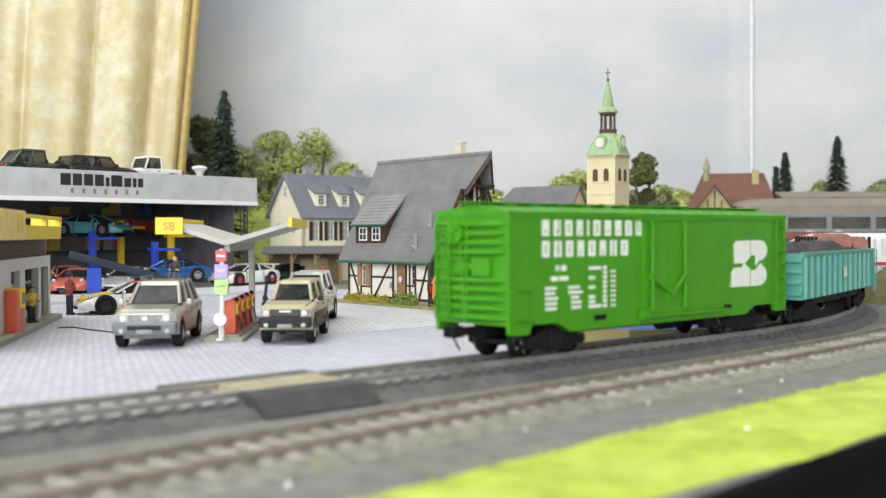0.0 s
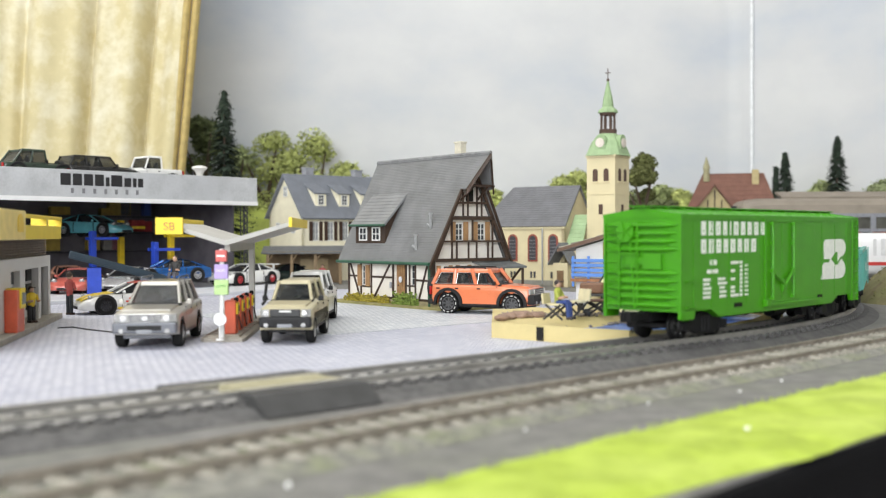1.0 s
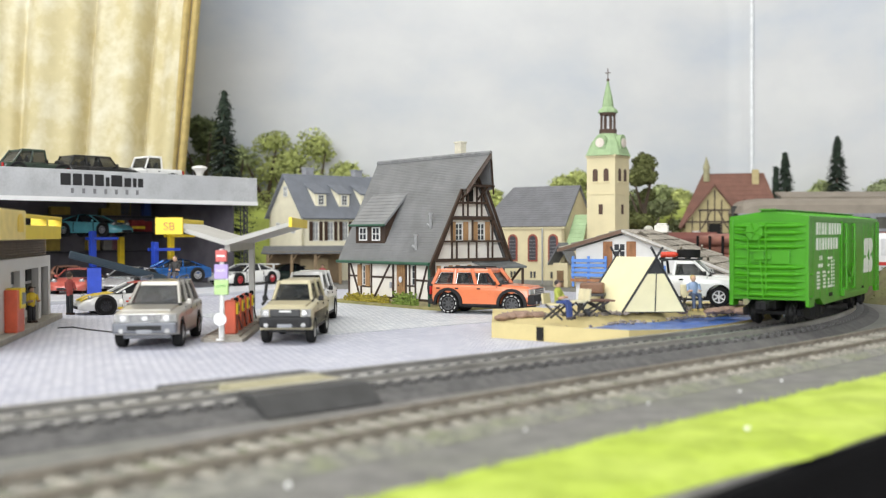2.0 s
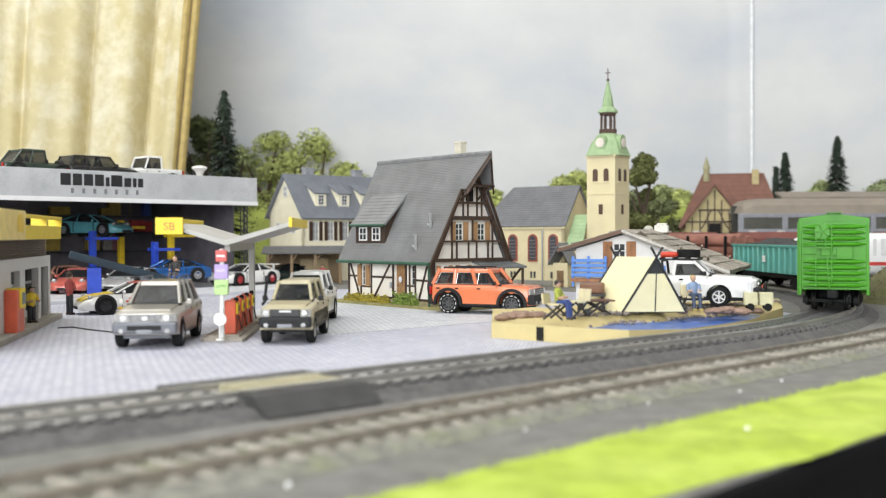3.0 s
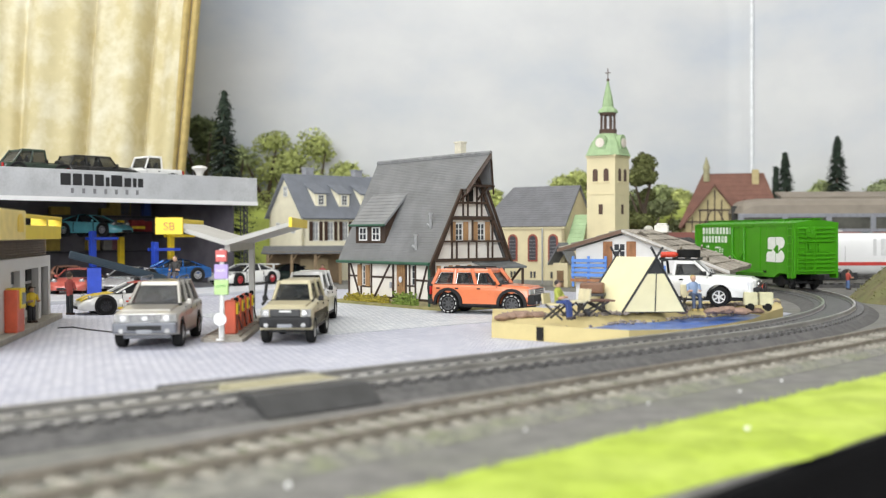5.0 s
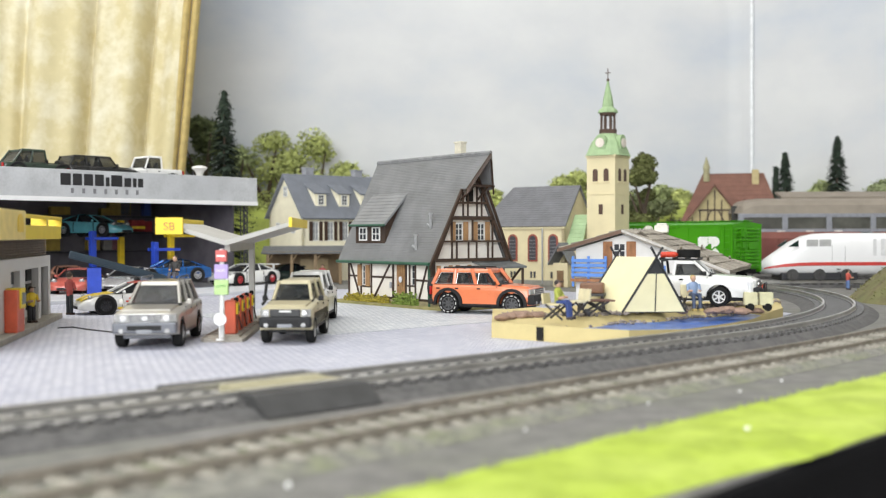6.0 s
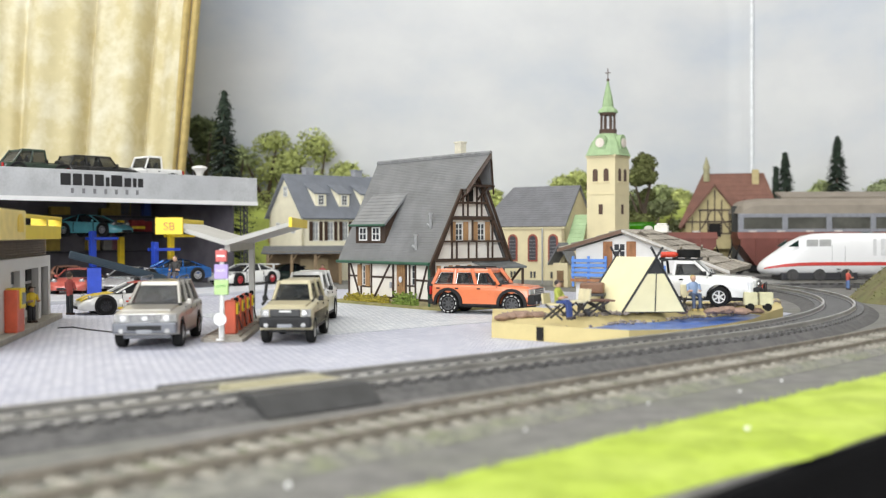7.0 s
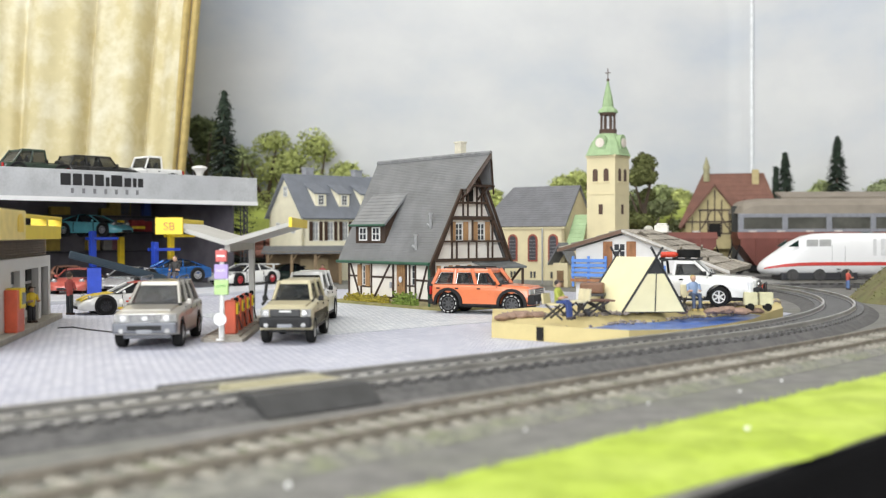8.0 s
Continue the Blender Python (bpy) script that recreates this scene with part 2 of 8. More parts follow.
def paving():
    """Printed card of grey-white setts under the town, with a second sheet laid over it before the cottage."""
    bm = B()
    pts = []
    for i in range(30):
        x, y, a = main_line(-420 + 500 * i / 29)
        pts.append((x - math.sin(a) * 21, y + math.cos(a) * 21))
    pts += [(210, 640), (150, 830), (60, 940), (-420, 940), (-420, pts[0][1])]
    prism(bm, pts, -0.4, 0.0, "z")
    m = sett_print("sett_print", 8, (0.50, 0.51, 0.59), (0.64, 0.64, 0.70), (0.34, 0.355, 0.44))
    solo("pavement", bm, m, at(0, 0), "pale grey printed sett paving of the town square", "paving", kind="structure")
    bm = B(); prism(bm, [(-62, 503), (42, 598), (60, 690), (-60, 800), (-150, 640)], 0.05, 0.3, "z")
    solo("pavement", bm, sett_print("sett_print_light", -38, (0.56, 0.58, 0.62), (0.72, 0.73, 0.74), (0.36, 0.39, 0.43)), at(0, 0), "lighter printed sett sheet laid over the paving before the cottage", "paving", kind="structure")


# ---- tracks ----
def rail_profile(u, z0, z1):
    h = z1 - z0
    return [(u - 1.0, z0), (u - 0.35, z0 + 0.25 * h), (u - 0.35, z0 + 0.62 * h), (u - 0.6, z0 + 0.7 * h), (u - 0.6, z1 - 0.1), (u - 0.45, z1),
            (u + 0.45, z1), (u + 0.6, z1 - 0.1), (u + 0.6, z0 + 0.7 * h), (u + 0.35, z0 + 0.62 * h), (u + 0.35, z0 + 0.25 * h), (u + 1.0, z0)]


def tracks():
    steel = mat("nickel_rail", (0.60, 0.59, 0.57), 0.32, 0.8, var=0.15, size=5, dirt=(0.16, 0.14, 0.12), dirt_amount=0.4)
    rust = mat("brown_rail", (0.26, 0.23, 0.19), 0.6, 0.2, var=0.25, size=5)
    bed = mat("moulded_bed", (0.105, 0.103, 0.102), 0.85, var=0.25, size=3, grain=0.7, bump=0.8, dirt=(0.2, 0.19, 0.18), dirt_amount=0.4)
    tie = mat("dark_sleeper", (0.125, 0.122, 0.12), 0.45, var=0.2, size=3, obj=0.3)
    tie2 = mat("weathered_sleeper", (0.40, 0.375, 0.32), 0.85, var=0.3, size=3, obj=0.45)
    road = thing("railway_track", at(0, 0), "main line track on moulded grey roadbed, curving", "track", kind="structure")
    bm = B(); sweep(bm, main_line, -560, 1290, 8, [(22.5, -0.3), (17, 2.4), (-17, 2.4), (-22.5, -0.3)])
    part("roadbed", bm, bed, road, "grey moulded ballast bed")
    for u in (8.9, -8.9):
        bm = B(); sweep(bm, main_line, -560, 1290, 8, rail_profile(u, 3.4, RAIL))
        part("rail", bm, steel, road, "nickel silver rail")
    bm = B(); box(bm, -1.5, 1.5, -14.2, 14.2, 2.1, 3.5, 0.15)
    for s in (-8.9, 8.9):                               # spike plates
        box(bm, -1.1, 1.1, s - 2.1, s - 1.0, 3.4, 4.0)
        box(bm, -1.1, 1.1, s + 1.0, s + 2.1, 3.4, 4.0)
    me = mesh_of("sleeper", bm, tie)
    for i in range(268):
        x, y, a = main_line(-480 + 6.6 * i)
        o = new("sleeper", me); o.parent = road
        o.matrix_local = pose(x * MM, y * MM, 0, 0, 0, math.degrees(a))
    # ballast grains lie along the shoulders
    grav = mat("ballast_grain", (0.26, 0.25, 0.23), 0.9, var=0.2, size=2, island=0.55)
    second = thing("railway_track", at(0, 0), "second track with weathered sleepers on gravel", "track", kind="structure")
    bm = B(); sweep(bm, front_line, -560, 640, 10, [(20.5, -0.3), (15.5, 1.3), (-15.5, 1.3), (-20.5, -0.3)])
    part("roadbed", bm, mat("gravel_bed", (0.25, 0.245, 0.215), 0.95, var=0.3, size=4, grain=0.8, bump=1.0, dirt=(0.2, 0.23, 0.10), dirt_amount=0.7), second, "grey-green gravel bed")
    for u in (8.9, -8.9):
        bm = B(); sweep(bm, front_line, -560, 640, 10, rail_profile(u, 1.7, 3.7))
        part("rail", bm, rust, second, "brown weathered rail")
    bm = B(); box(bm, -1.55, 1.55, -14.6, 14.6, 0.6, 1.8, 0.3)
    for s in (-8.9, 8.9):
        box(bm, -1.2, 1.2, s - 2.2, s - 0.9, 1.7, 2.3)
        box(bm, -1.2, 1.2, s + 0.9, s + 2.2, 1.7, 2.3)
    me = mesh_of("sleeper", bm, tie2)
    for i in range(130):
        x, y, a = front_line(-440 + 7.4 * i)
        o = new("sleeper", me); o.parent = second
        o.matrix_local = pose(x * MM, y * MM, 0, 0, 0, math.degrees(a))
    # loose ballast and green scatter between the rails
    rnd = random.Random(8)
    for nm, col, n, zs in (("ballast", grav, 5200, 1.0), ("scatter", mat("olive_scatter", (0.13, 0.17, 0.05), 0.95, var=0.3, size=2, island=0.5), 3000, 1.1)):
        bm = B()
        for i in range(n):
            s = rnd.uniform(-330, 430)
            u = rnd.uniform(-20, 20) if nm == "ballast" else rnd.gauss(0, 3.2)
            if min(abs(u - 8.9), abs(u + 8.9)) < 1.4:
                continue
            x, y, a = front_line(s)
            h = zs if abs(u) < 14.5 else zs - (abs(u) - 14.5) * 0.2
            r = rnd.uniform(0.35, 0.75)
            m = T(x - math.sin(a) * u, y + math.cos(a) * u, h, rnd.uniform(0, 90), rnd.uniform(0, 90), rnd.uniform(0, 90), (r, r * 0.8, r * 0.7))
            bmesh_oct(bm, m)
        part(nm, bm, col, second, "loose grey ballast grains" if nm == "ballast" else "olive grass scatter between the rails", kind="stuff")
    # rerailer crossing
    x = thing("track_crossing", at(0, 0), "dark plastic rerailer crossing with worn tan planks", "crossing")
    dk = mat("crossing_plastic", (0.05, 0.05, 0.05), 0.55, var=0.2, size=6)
    tan = mat("worn_plank", (0.40, 0.37, 0.24), 0.7, var=0.2, size=4, stretch=(1, 1, 1))
    for nm, prof, mm, s0, s1 in (("ramp", [(11, 2.3), (11, 5.8), (17, 5.8), (21, 2.0), (21, 0)], dk, -246, -196), ("ramp", [(-11, 2.3), (-11, 5.6), (-17, 5.6), (-23.5, 0.2), (-23.5, 0)], dk, -236, -197),
                                 ("plank", [(7.2, 3.2), (7.2, 5.8), (0.4, 5.5), (0.4, 3.2)], tan, -232, -198), ("plank", [(-7.2, 3.2), (-7.2, 5.8), (-0.4, 5.5), (-0.4, 3.2)], tan, -232, -198)):
        bm = B(); sweep(bm, main_line, s0, s1, 12, prof)
        part(nm, bm, mm, x)


def bmesh_oct(bm, m, mi=0):
    """A small pebble of eight faces."""
    vs = [bm.verts.new(m @ Vector(c)) for c in ((1, 0, 0), (-1, 0, 0), (0, 1, 0), (0, -1, 0), (0, 0, 1), (0, 0, -1))]
    for a, b, c in ((0, 2, 4), (2, 1, 4), (1, 3, 4), (3, 0, 4), (2, 0, 5), (1, 2, 5), (3, 1, 5), (0, 3, 5)):
        bm.faces.new((vs[a], vs[b], vs[c])).material_index = mi


# ---- backdrop and curtain ----
def backdrop():
    bm = B()
    line = [(-980, 1440), (-560, 1470), (-200, 1500), (200, 1505)] + [(400 + 33 * math.sin(radians(a)), 1505 - 33 * (1 - math.cos(radians(a)))) for a in range(0, 50, 8)]
    line += [(600, 1362), (780, 1232)]
    rings = []
    for x, y in line:
        rings.append([(x, y, -2), (x, y, 640), (x, y + 2, 640), (x, y + 2, -2)])
    loft(bm, rings)
    solo("backdrop", bm, sky_print("cloud_print"), at(0, 0), "printed cloudy sky backdrop sheet behind the layout", "backdrop", kind="structure")
    bm = B(); box(bm, -2.0, 2.0, -1.2, 1.0, 0, 640, 0.5)
    solo("trim", bm, mat("trim_white", (0.76, 0.78, 0.8), 0.35), at(431, 1484, 0, -24), "white corner strip joining the backdrop sheets", "trim", kind="structure")


def curtain():
    cloth = mat("cream_damask", (0.59, 0.515, 0.295), 0.75, var=0.05, size=11, grain=1.0, bump=0.2, dirt=(0.76, 0.73, 0.60), dirt_amount=0.9)
    bm = B()
    rings = []
    n = 220
    for i in range(n + 1):
        k = i / n
        x = -770 + 455 * k
        ph = 6.28 * (7.2 * k + 0.35 * math.sin(5 * k))
        ring = []
        for j in range(9):
            z = -10 + 85 * j
            w = 1 - 0.10 * (1 - j / 8)
            sway = 0.098 * (z - 130) * k
            y = 1252 + 13 * math.sin(ph) * w + 5 * math.sin(2.3 * ph + 1) + 3 * math.sin(z * 0.01 + 4 * k)
            ring.append((x + sway + 6 * math.cos(ph), y, z))
        rings.append(ring)
    loft(bm, rings, close=False, cap=False)
    ob = solo("curtain", bm, cloth, at(0, 0), "cream yellow damask curtain hanging in vertical folds", "curtain", smooth=True)
    ob.modifiers.new("thickness", "SOLIDIFY").thickness = 1.2 * MM
    bm = B()
    for dx, dy in ((-6, 0), (4, 3)):
        rings = [[(-309 + dx + 5.0 * math.cos(t) + 0.098 * (z - 130), 1240 + dy + 6 * math.sin(t), z) for t in [6.283 * q / 10 for q in range(10)]] for z in range(-10, 680, 60)]
        loft(bm, rings)
    solo("curtain_hem", bm, mat("ochre_hem", (0.50, 0.38, 0.14), 0.7, var=0.15, size=10), at(0, 0), "ochre rolled hem of the cream curtain", "curtain", smooth=True)


def crumbs():
    """Stray white flecks and a clear drop's painted highlight on the flock and gravel, and a thread lying on the
    paving.
    """
    wh = mat("fleck_and_glint_white", (0.8, 0.8, 0.78), 0.5)
    rnd = random.Random(9)
    # the second entry is the highlight on a clear drop, drawn as a white bit
    for x, y, z, r in ((72.0, 251.0, 2.0, 0.9), (-29.8, 203.0, 0.4, 0.8), (33, 318, 1.2, 0.6), (58, 300, 0.4, 0.5), (90, 322, 0.4, 0.6), (20, 260, 0.4, 0.5), (110, 345, 0.4, 0.5), (-8, 250, 0.4, 0.5)):
        bm = B()
        g = bmesh.ops.create_icosphere(bm, subdivisions=1, radius=r)
        for v in g["verts"]:
            v.co *= rnd.uniform(0.7, 1.1)
        solo("fleck", bm, wh, at(x, y, z), "tiny white bit on the ground, for stray flecks and one drop's highlight", "fleck", "stray flecks")
    bm = B()
    pts = [(-200.5, 552.0), (-194.5, 557.0), (-184.0, 545.0), (-171.5, 533.5), (-163.0, 525.5)]
    for (x0, y0), (x1, y1) in zip(pts, pts[1:]):
        rod(bm, (x0, y0, 0.35), (x1, y1, 0.35), 0.35, 6)
    solo("thread", bm, mat("thread_black", (0.02, 0.02, 0.025), 0.7), at(0, 0), "thin black thread lying on the paving", "thread")


shell(); tabletop(); lawn_strip(); crumbs(); paving(); tracks(); backdrop(); curtain()

# ---- the train ----
def wheelset_mesh(r=5.2):
    bm = B()
    for s in (-1, 1):
        cyl(bm, r, 2.0, T(0, s * 8.9 + 1.0, 0, 90), 22)
        cyl(bm, r + 0.7, 0.7, T(0, s * 7.6 + 0.35, 0, 90), 22)
        cyl(bm, 2.4, 0.5, T(0, s * 10.2 + 0.25, 0, 90), 12, mi=1)
        for q in range(6):
            a = q * math.pi / 3
            box(bm, -0.5, 0.5, s * 9.9 - 0.2, s * 9.9 + 0.2, 2.2, r - 0.8, mi=1, m=T(0, 0, 0, 0, math.degrees(a), 0))
    cyl(bm, 1.0, 22, T(0, 11, 0, 90), 10)
    return mesh_of("wheelset", bm, [mat("wheel_black", (0.012, 0.012, 0.012), 0.5, 0.2, spec=0.25), mat("wheel_face", (0.10, 0.10, 0.10), 0.35, 0.6)], True)


WHEELS = []


def truck(parent, x, wm):
    black = mat("truck_black", (0.010, 0.010, 0.011), 0.6, spec=0.2, var=0.2, size=3)
    bm = B()
    for s in (-1, 1):
        y0, y1 = (12.2, 14.0) if s > 0 else (-14.0, -12.2)
        prism(bm, [(-15.5, 4.0), (-15.5, 6.8), (-11, 7.6), (-5, 10.4), (5, 10.4), (11, 7.6), (15.5, 6.8), (15.5, 4.0), (11, 3.6), (5, 1.8), (-5, 1.8), (-11, 3.6)], y0, y1)
        for ax in (-12, 12):
            box(bm, ax - 2.4, ax + 2.4, y0 - 0.5, y1 + 0.5, 3.4, 7.2, 0.4)
        for k in (-2.4, 0, 2.4):
            cyl(bm, 1.0, 6, T(k, (y0 + y1) / 2 + s * 0.6, 3), 8)
    box(bm, -3.5, 3.5, -13, 13, 6.0, 10.6, 0.4)
    box(bm, -17, -15.8, -11, 11, 4.4, 6.0)
    t = part("truck", bm, black, parent, "black cast truck")
    t.location = (x * MM, 0, 0)
    for ax in (-12, 12):
        w = new("wheelset", wm)
        w.parent = t
        w.location = (ax * MM, 0, 5.2 * MM)
        WHEELS.append((w, ax))
    return t


def coupler(parent, x, s, black):
    bm = B()
    box(bm, 0, 11, -1.6, 1.6, 8.2, 11.0, 0.3)
    box(bm, 9, 14, -3.4, 1.2, 7.6, 11.6, 0.5)
    box(bm, 12.5, 14.5, -3.4, -1.4, 7.8, 11.4, 0.3)
    rod(bm, (12, -1, 7.8), (9, -1, 3.2), 0.35)
    c = part("coupler", bm, black, parent, "black knuckle coupler")
    c.matrix_local = pose(x * MM, 0, 0, 0, 0, 0 if s > 0 else 180)


def boxcar():
    green = mat("boxcar_green", (0.052, 0.275, 0.005), 0.33, var=0.05, size=14, bump=0.05, coat=0.0, spec=0.4)
    black = mat("underframe_black", (0.009, 0.009, 0.010), 0.6, var=0.2, size=3, spec=0.2)
    white = mat("white_lettering", (0.78, 0.80, 0.76), 0.45, var=0.06, size=3)
    car = thing("boxcar", at(0, 0, RAIL), "bright green boxcar with white block lettering, running on the main line", "freight wagon")
    H0, H1, W, L = 11.8, 49.0, 17.4, 87.0
    bm = B()
    sill = [(-L, H0), (-63, H0), (-56, 8.4), (56, 8.4), (63, H0), (L, H0), (L, H1), (-L, H1)]
    prism(bm, sill, -W, W)
    part("body", bm, green, car)
    # roof: low ridge, eave strip and raised panels
    bm = B()
    prism(bm, [(-W - 0.5, 48.6), (-W - 0.5, 50.0), (0, 52.6), (W + 0.5, 50.0), (W + 0.5, 48.6)], -L - 0.6, L + 0.6, "x")
    for i in range(17):
        x = -L + 5 + i * (2 * L - 10) / 16
        for s in (-1, 1):
            rod(bm, (x, s * 1.5, 52.35), (x, s * (W + 0.2), 49.95), 0.4, 6)
    part("roof", bm, green, car)
    bm = B()
    for y in (-2.6, 0, 2.6):
        box(bm, -L - 3.5, L + 3.5, y - 1.2, y + 1.2, 52.9, 53.4)
    for i in range(14):
        x = -L + i * 2 * L / 13
        box(bm, x - 0.5, x + 0.5, -3.6, 3.6, 52.0, 52.95)
    part("running_board", bm, green, car)
    for e in (-1, 1):
        # corrugated end with tapering ribs
        bm = B()
        for k in range(11):
            z = 14.2 + k * 3.15
            if e > 0 or k not in (5, 6):
                secs = []
                for y, r in ((-16.2, 0.25), (-11, 1.0), (11, 1.0), (16.2, 0.25)):
                    secs.append([(e * L + (0 if math.cos(t) < 0 else e * 1.9 * r * math.cos(t)), y, z + 1.25 * r * math.sin(t)) for t in [q * math.pi / 6 - math.pi / 2 for q in range(7)]])
                loft(bm, secs)
        part("end_ribs", bm, green, car, "pressed steel end ribs")
        bm = B()
        box(bm, e * L - 0.2, e * L + 1.2, -W, W, 46.0, 49.0, 0.3)
        part("end_plate", bm, green, car)
        for s in (-1, 1):
            bm = B()
            box(bm, e * (L - 0.4) - 0.9, e * (L - 0.4) + 0.9, s * (W - 0.3) - 0.7, s * (W - 0.3) + 0.7, 9.0, 49.6, 0.25)
            part("corner_post", bm, green, car)
        # end ladder
        bm = B()
        y0 = 12.5 * (1 if e < 0 else -1)
        for dy in (-3.4, 3.4):
            box(bm, e * (L + 2.2) - 0.35, e * (L + 2.2) + 0.35, y0 + dy - 0.3, y0 + dy + 0.3, 13, 46)
        for k in range(8):
            rod(bm, (e * (L + 2.2), y0 - 3.4, 14 + k * 4.3), (e * (L + 2.2), y0 + 3.4, 14 + k * 4.3), 0.3, 6)
        part("ladder", bm, green, car)
        # side ladder near the same corner and grab irons at the other
        for s in (-1, 1):
            if (s < 0) == (e > 0):
                bm = B()
                for dx in (-8.2, -1.4):
                    box(bm, e * (L + dx) - 0.3, e * (L + dx) + 0.3, s * (W + 1.0) - 0.3, s * (W + 1.0) + 0.3, 8.6, 48.5)
                for k in range(7):
                    rod(bm, (e * (L - 8.2), s * (W + 1.0), 12 + k * 5.6), (e * (L - 1.4), s * (W + 1.0), 12 + k * 5.6), 0.32, 6)
                part("ladder", bm, green, car)
            else:
                for z in (13.4, 23.5):
                    bm = B()
                    x = e * (L - 7)
                    rod(bm, (x - 3.2, s * (W + 0.9), z), (x + 3.2, s * (W + 0.9), z), 0.35, 6)
                    for dx in (-3.2, 3.2):
                        rod(bm, (x + dx, s * W, z), (x + dx, s * (W + 0.9), z), 0.35, 6)
                    part("grab_iron", bm, green, car)
            bm = B()
            x = e * (L - 5)
            prism(bm, [(x - 5.5, H0 + 0.4), (x + 5.5, H0 + 0.4), (x + 4.0, 8.7), (x - 4.0, 8.7)], s * W - 0.7, s * W + 0.7)
            part("step", bm, green, car)
        coupler(car, e * (L - 4), e, black)
    # hand brake: wheel, chain box and rod on the trailing end
    e = -1
    bm = B()
    cyl(bm, 4.0, 0.9, T(-L - 3.0, 6.0, 43.0, 0, 90, 0), 18)
    for q in range(5):
        rod(bm, (-L - 3.3, 6, 43), (-L - 3.3, 6 + 4 * math.cos(q * 1.257), 43 + 4 * math.sin(q * 1.257)), 0.35, 6)
    rod(bm, (-L, 6, 43), (-L - 3, 6, 43), 0.8, 8)
    part("brake_wheel", bm, green, car)
    bm = B()
    box(bm, -L - 2.0, -L, 1.8, 6.6, 30, 34, 0.3)
    rod(bm, (-L - 1.6, 4.6, 42), (-L - 1.6, 2.2, 12.5), 0.5, 6)
    rod(bm, (-L - 1.6, 1.2, 47), (-L - 1.6, 1.0, 14), 0.45, 6)
    for z in (18, 23, 29, 36, 41):
        box(bm, -L - 1.9, -L - 0.6, 0.2, 8.2, z, z + 0.7)
    box(bm, -L - 3.2, -L, 1.0, 8.4, 33.8, 34.6, 0.1)
    part("brake_rigging", bm, green, car)
    bm = B(); box(bm, -L - 1.6, -L, -9.6, -1.4, 28.2, 34.4, 0.2); box(bm, -L - 1.5, -L, -1.4, 5.5, 30.4, 32.6, 0.2)
    part("route_board", bm, green, car)
    # sliding doors, tracks and latch bars on both sides
    for s in (-1, 1):
        def X(a, b):
            """Along the side as one faces it: a to b from its left end."""
            return (a - L, b - L) if s < 0 else (L - b, L - a)
        y = s * W
        def slab(bm, a, b, z0, z1, t, bev=0.0):
            x0, x1 = X(a, b)
            box(bm, x0, x1, min(y, y + s * t), max(y, y + s * t), z0, z1, bev)
        bm = B(); slab(bm, 71, 122, 12.0, 47.2, 0.7, 0.15)
        d = part("door", bm, green, car)
        bm = B()
        slab(bm, 86.6, 87.2, 13, 46.4, 0.9)
        part("door_rib", bm, green, d)
        bm = B()
        for a in (76, 97):
            x = sum(X(a, a)) / 2
            rod(bm, (x, y + s * 1.7, 13.2), (x, y + s * 1.7, 47), 0.75, 8)
            for z in (14, 26, 38, 46.6):
                box(bm, x - 1.1, x + 1.1, min(y, y + s * 2.2), max(y, y + s * 2.2), z - 0.7, z + 0.7)
        x1, x2, xm = sum(X(76, 76)) / 2, sum(X(97, 97)) / 2, sum(X(87, 87)) / 2
        rod(bm, (x1, y + s * 1.9, 25.5), (xm, y + s * 1.9, 19.5), 0.6, 6)
        rod(bm, (x2, y + s * 1.9, 26.5), (xm, y + s * 1.9, 18.5), 0.75, 6)
        box(bm, xm - 1.0, xm + 1.0, min(y, y + s * 2), max(y, y + s * 2), 16.5, 22, 0.2)
        part("locking_bar", bm, green, d)
        bm = B(); slab(bm, 70, 128, 10.6, 12.0, 1.6, 0.2); part("door_track", bm, green, car); bm = B(); slab(bm, 69, 110, 47.2, 48.3, 1.4, 0.2); part("door_track", bm, green, car)
        bm = B(); slab(bm, 69.5, 74, 10.4, 13.6, 2.2, 0.3); part("door_stop", bm, green, car)
        for a, b in ((2, 70), (111, 172)):
            bm = B(); slab(bm, a, b, 47.9, 48.5, 0.5); part("eave_strip", bm, green, car)
        for a in (9.5, 24, 39, 54, 68, 131, 146, 160):
            bm = B(); slab(bm, a, a + 0.45, 12.3, 47.6, 0.18)
            part("seam", bm, green, car)
        bm = B(); slab(bm, 43.5, 50, 11.6, 13.4, 0.35)
        part("tack_board", bm, black, car)
        bm = B(); slab(bm, 126.5, 131.5, 11.6, 13.2, 0.35)
        part("tack_board", bm, black, car)
        bm = B()
        st = 16.0
        for z, ws in ((41.6, (3.6, 3.6, 3.8, 3.2, 1.2, 4.0, 3.6, 3.6, 3.8, 4.2)), (34.4, (3.8, 3.8, 3.8, 3.5, 4.0, 3.5, 3.9, 4.2))):
            a = st
            for w in ws:
                x0, x1 = X(a, a + w)
                t = 0.14
                ya, yb = min(y, y + s * t), max(y, y + s * t)
                if w < 2:
                    box(bm, x0, x1, ya, yb, z, z + 5.6)
                else:
                    q = (w - 0.7) / 2
                    box(bm, x0, x0 + q, ya, yb, z, z + 5.6)
                    box(bm, x1 - q, x1, ya, yb, z, z + 5.6)
                    box(bm, x0 + q, x1 - q, ya, yb, z + (4.4 if w > 3.7 else 2.2), z + 5.6)
                    if w > 3.5:
                        box(bm, x0 + q, x1 - q, ya, yb, z, z + 1.1)
                a += w + 2.35
        part("lettering", bm, white, car, "white block lettering as plain shapes")
        bm = B()
        rnd = random.Random(3)
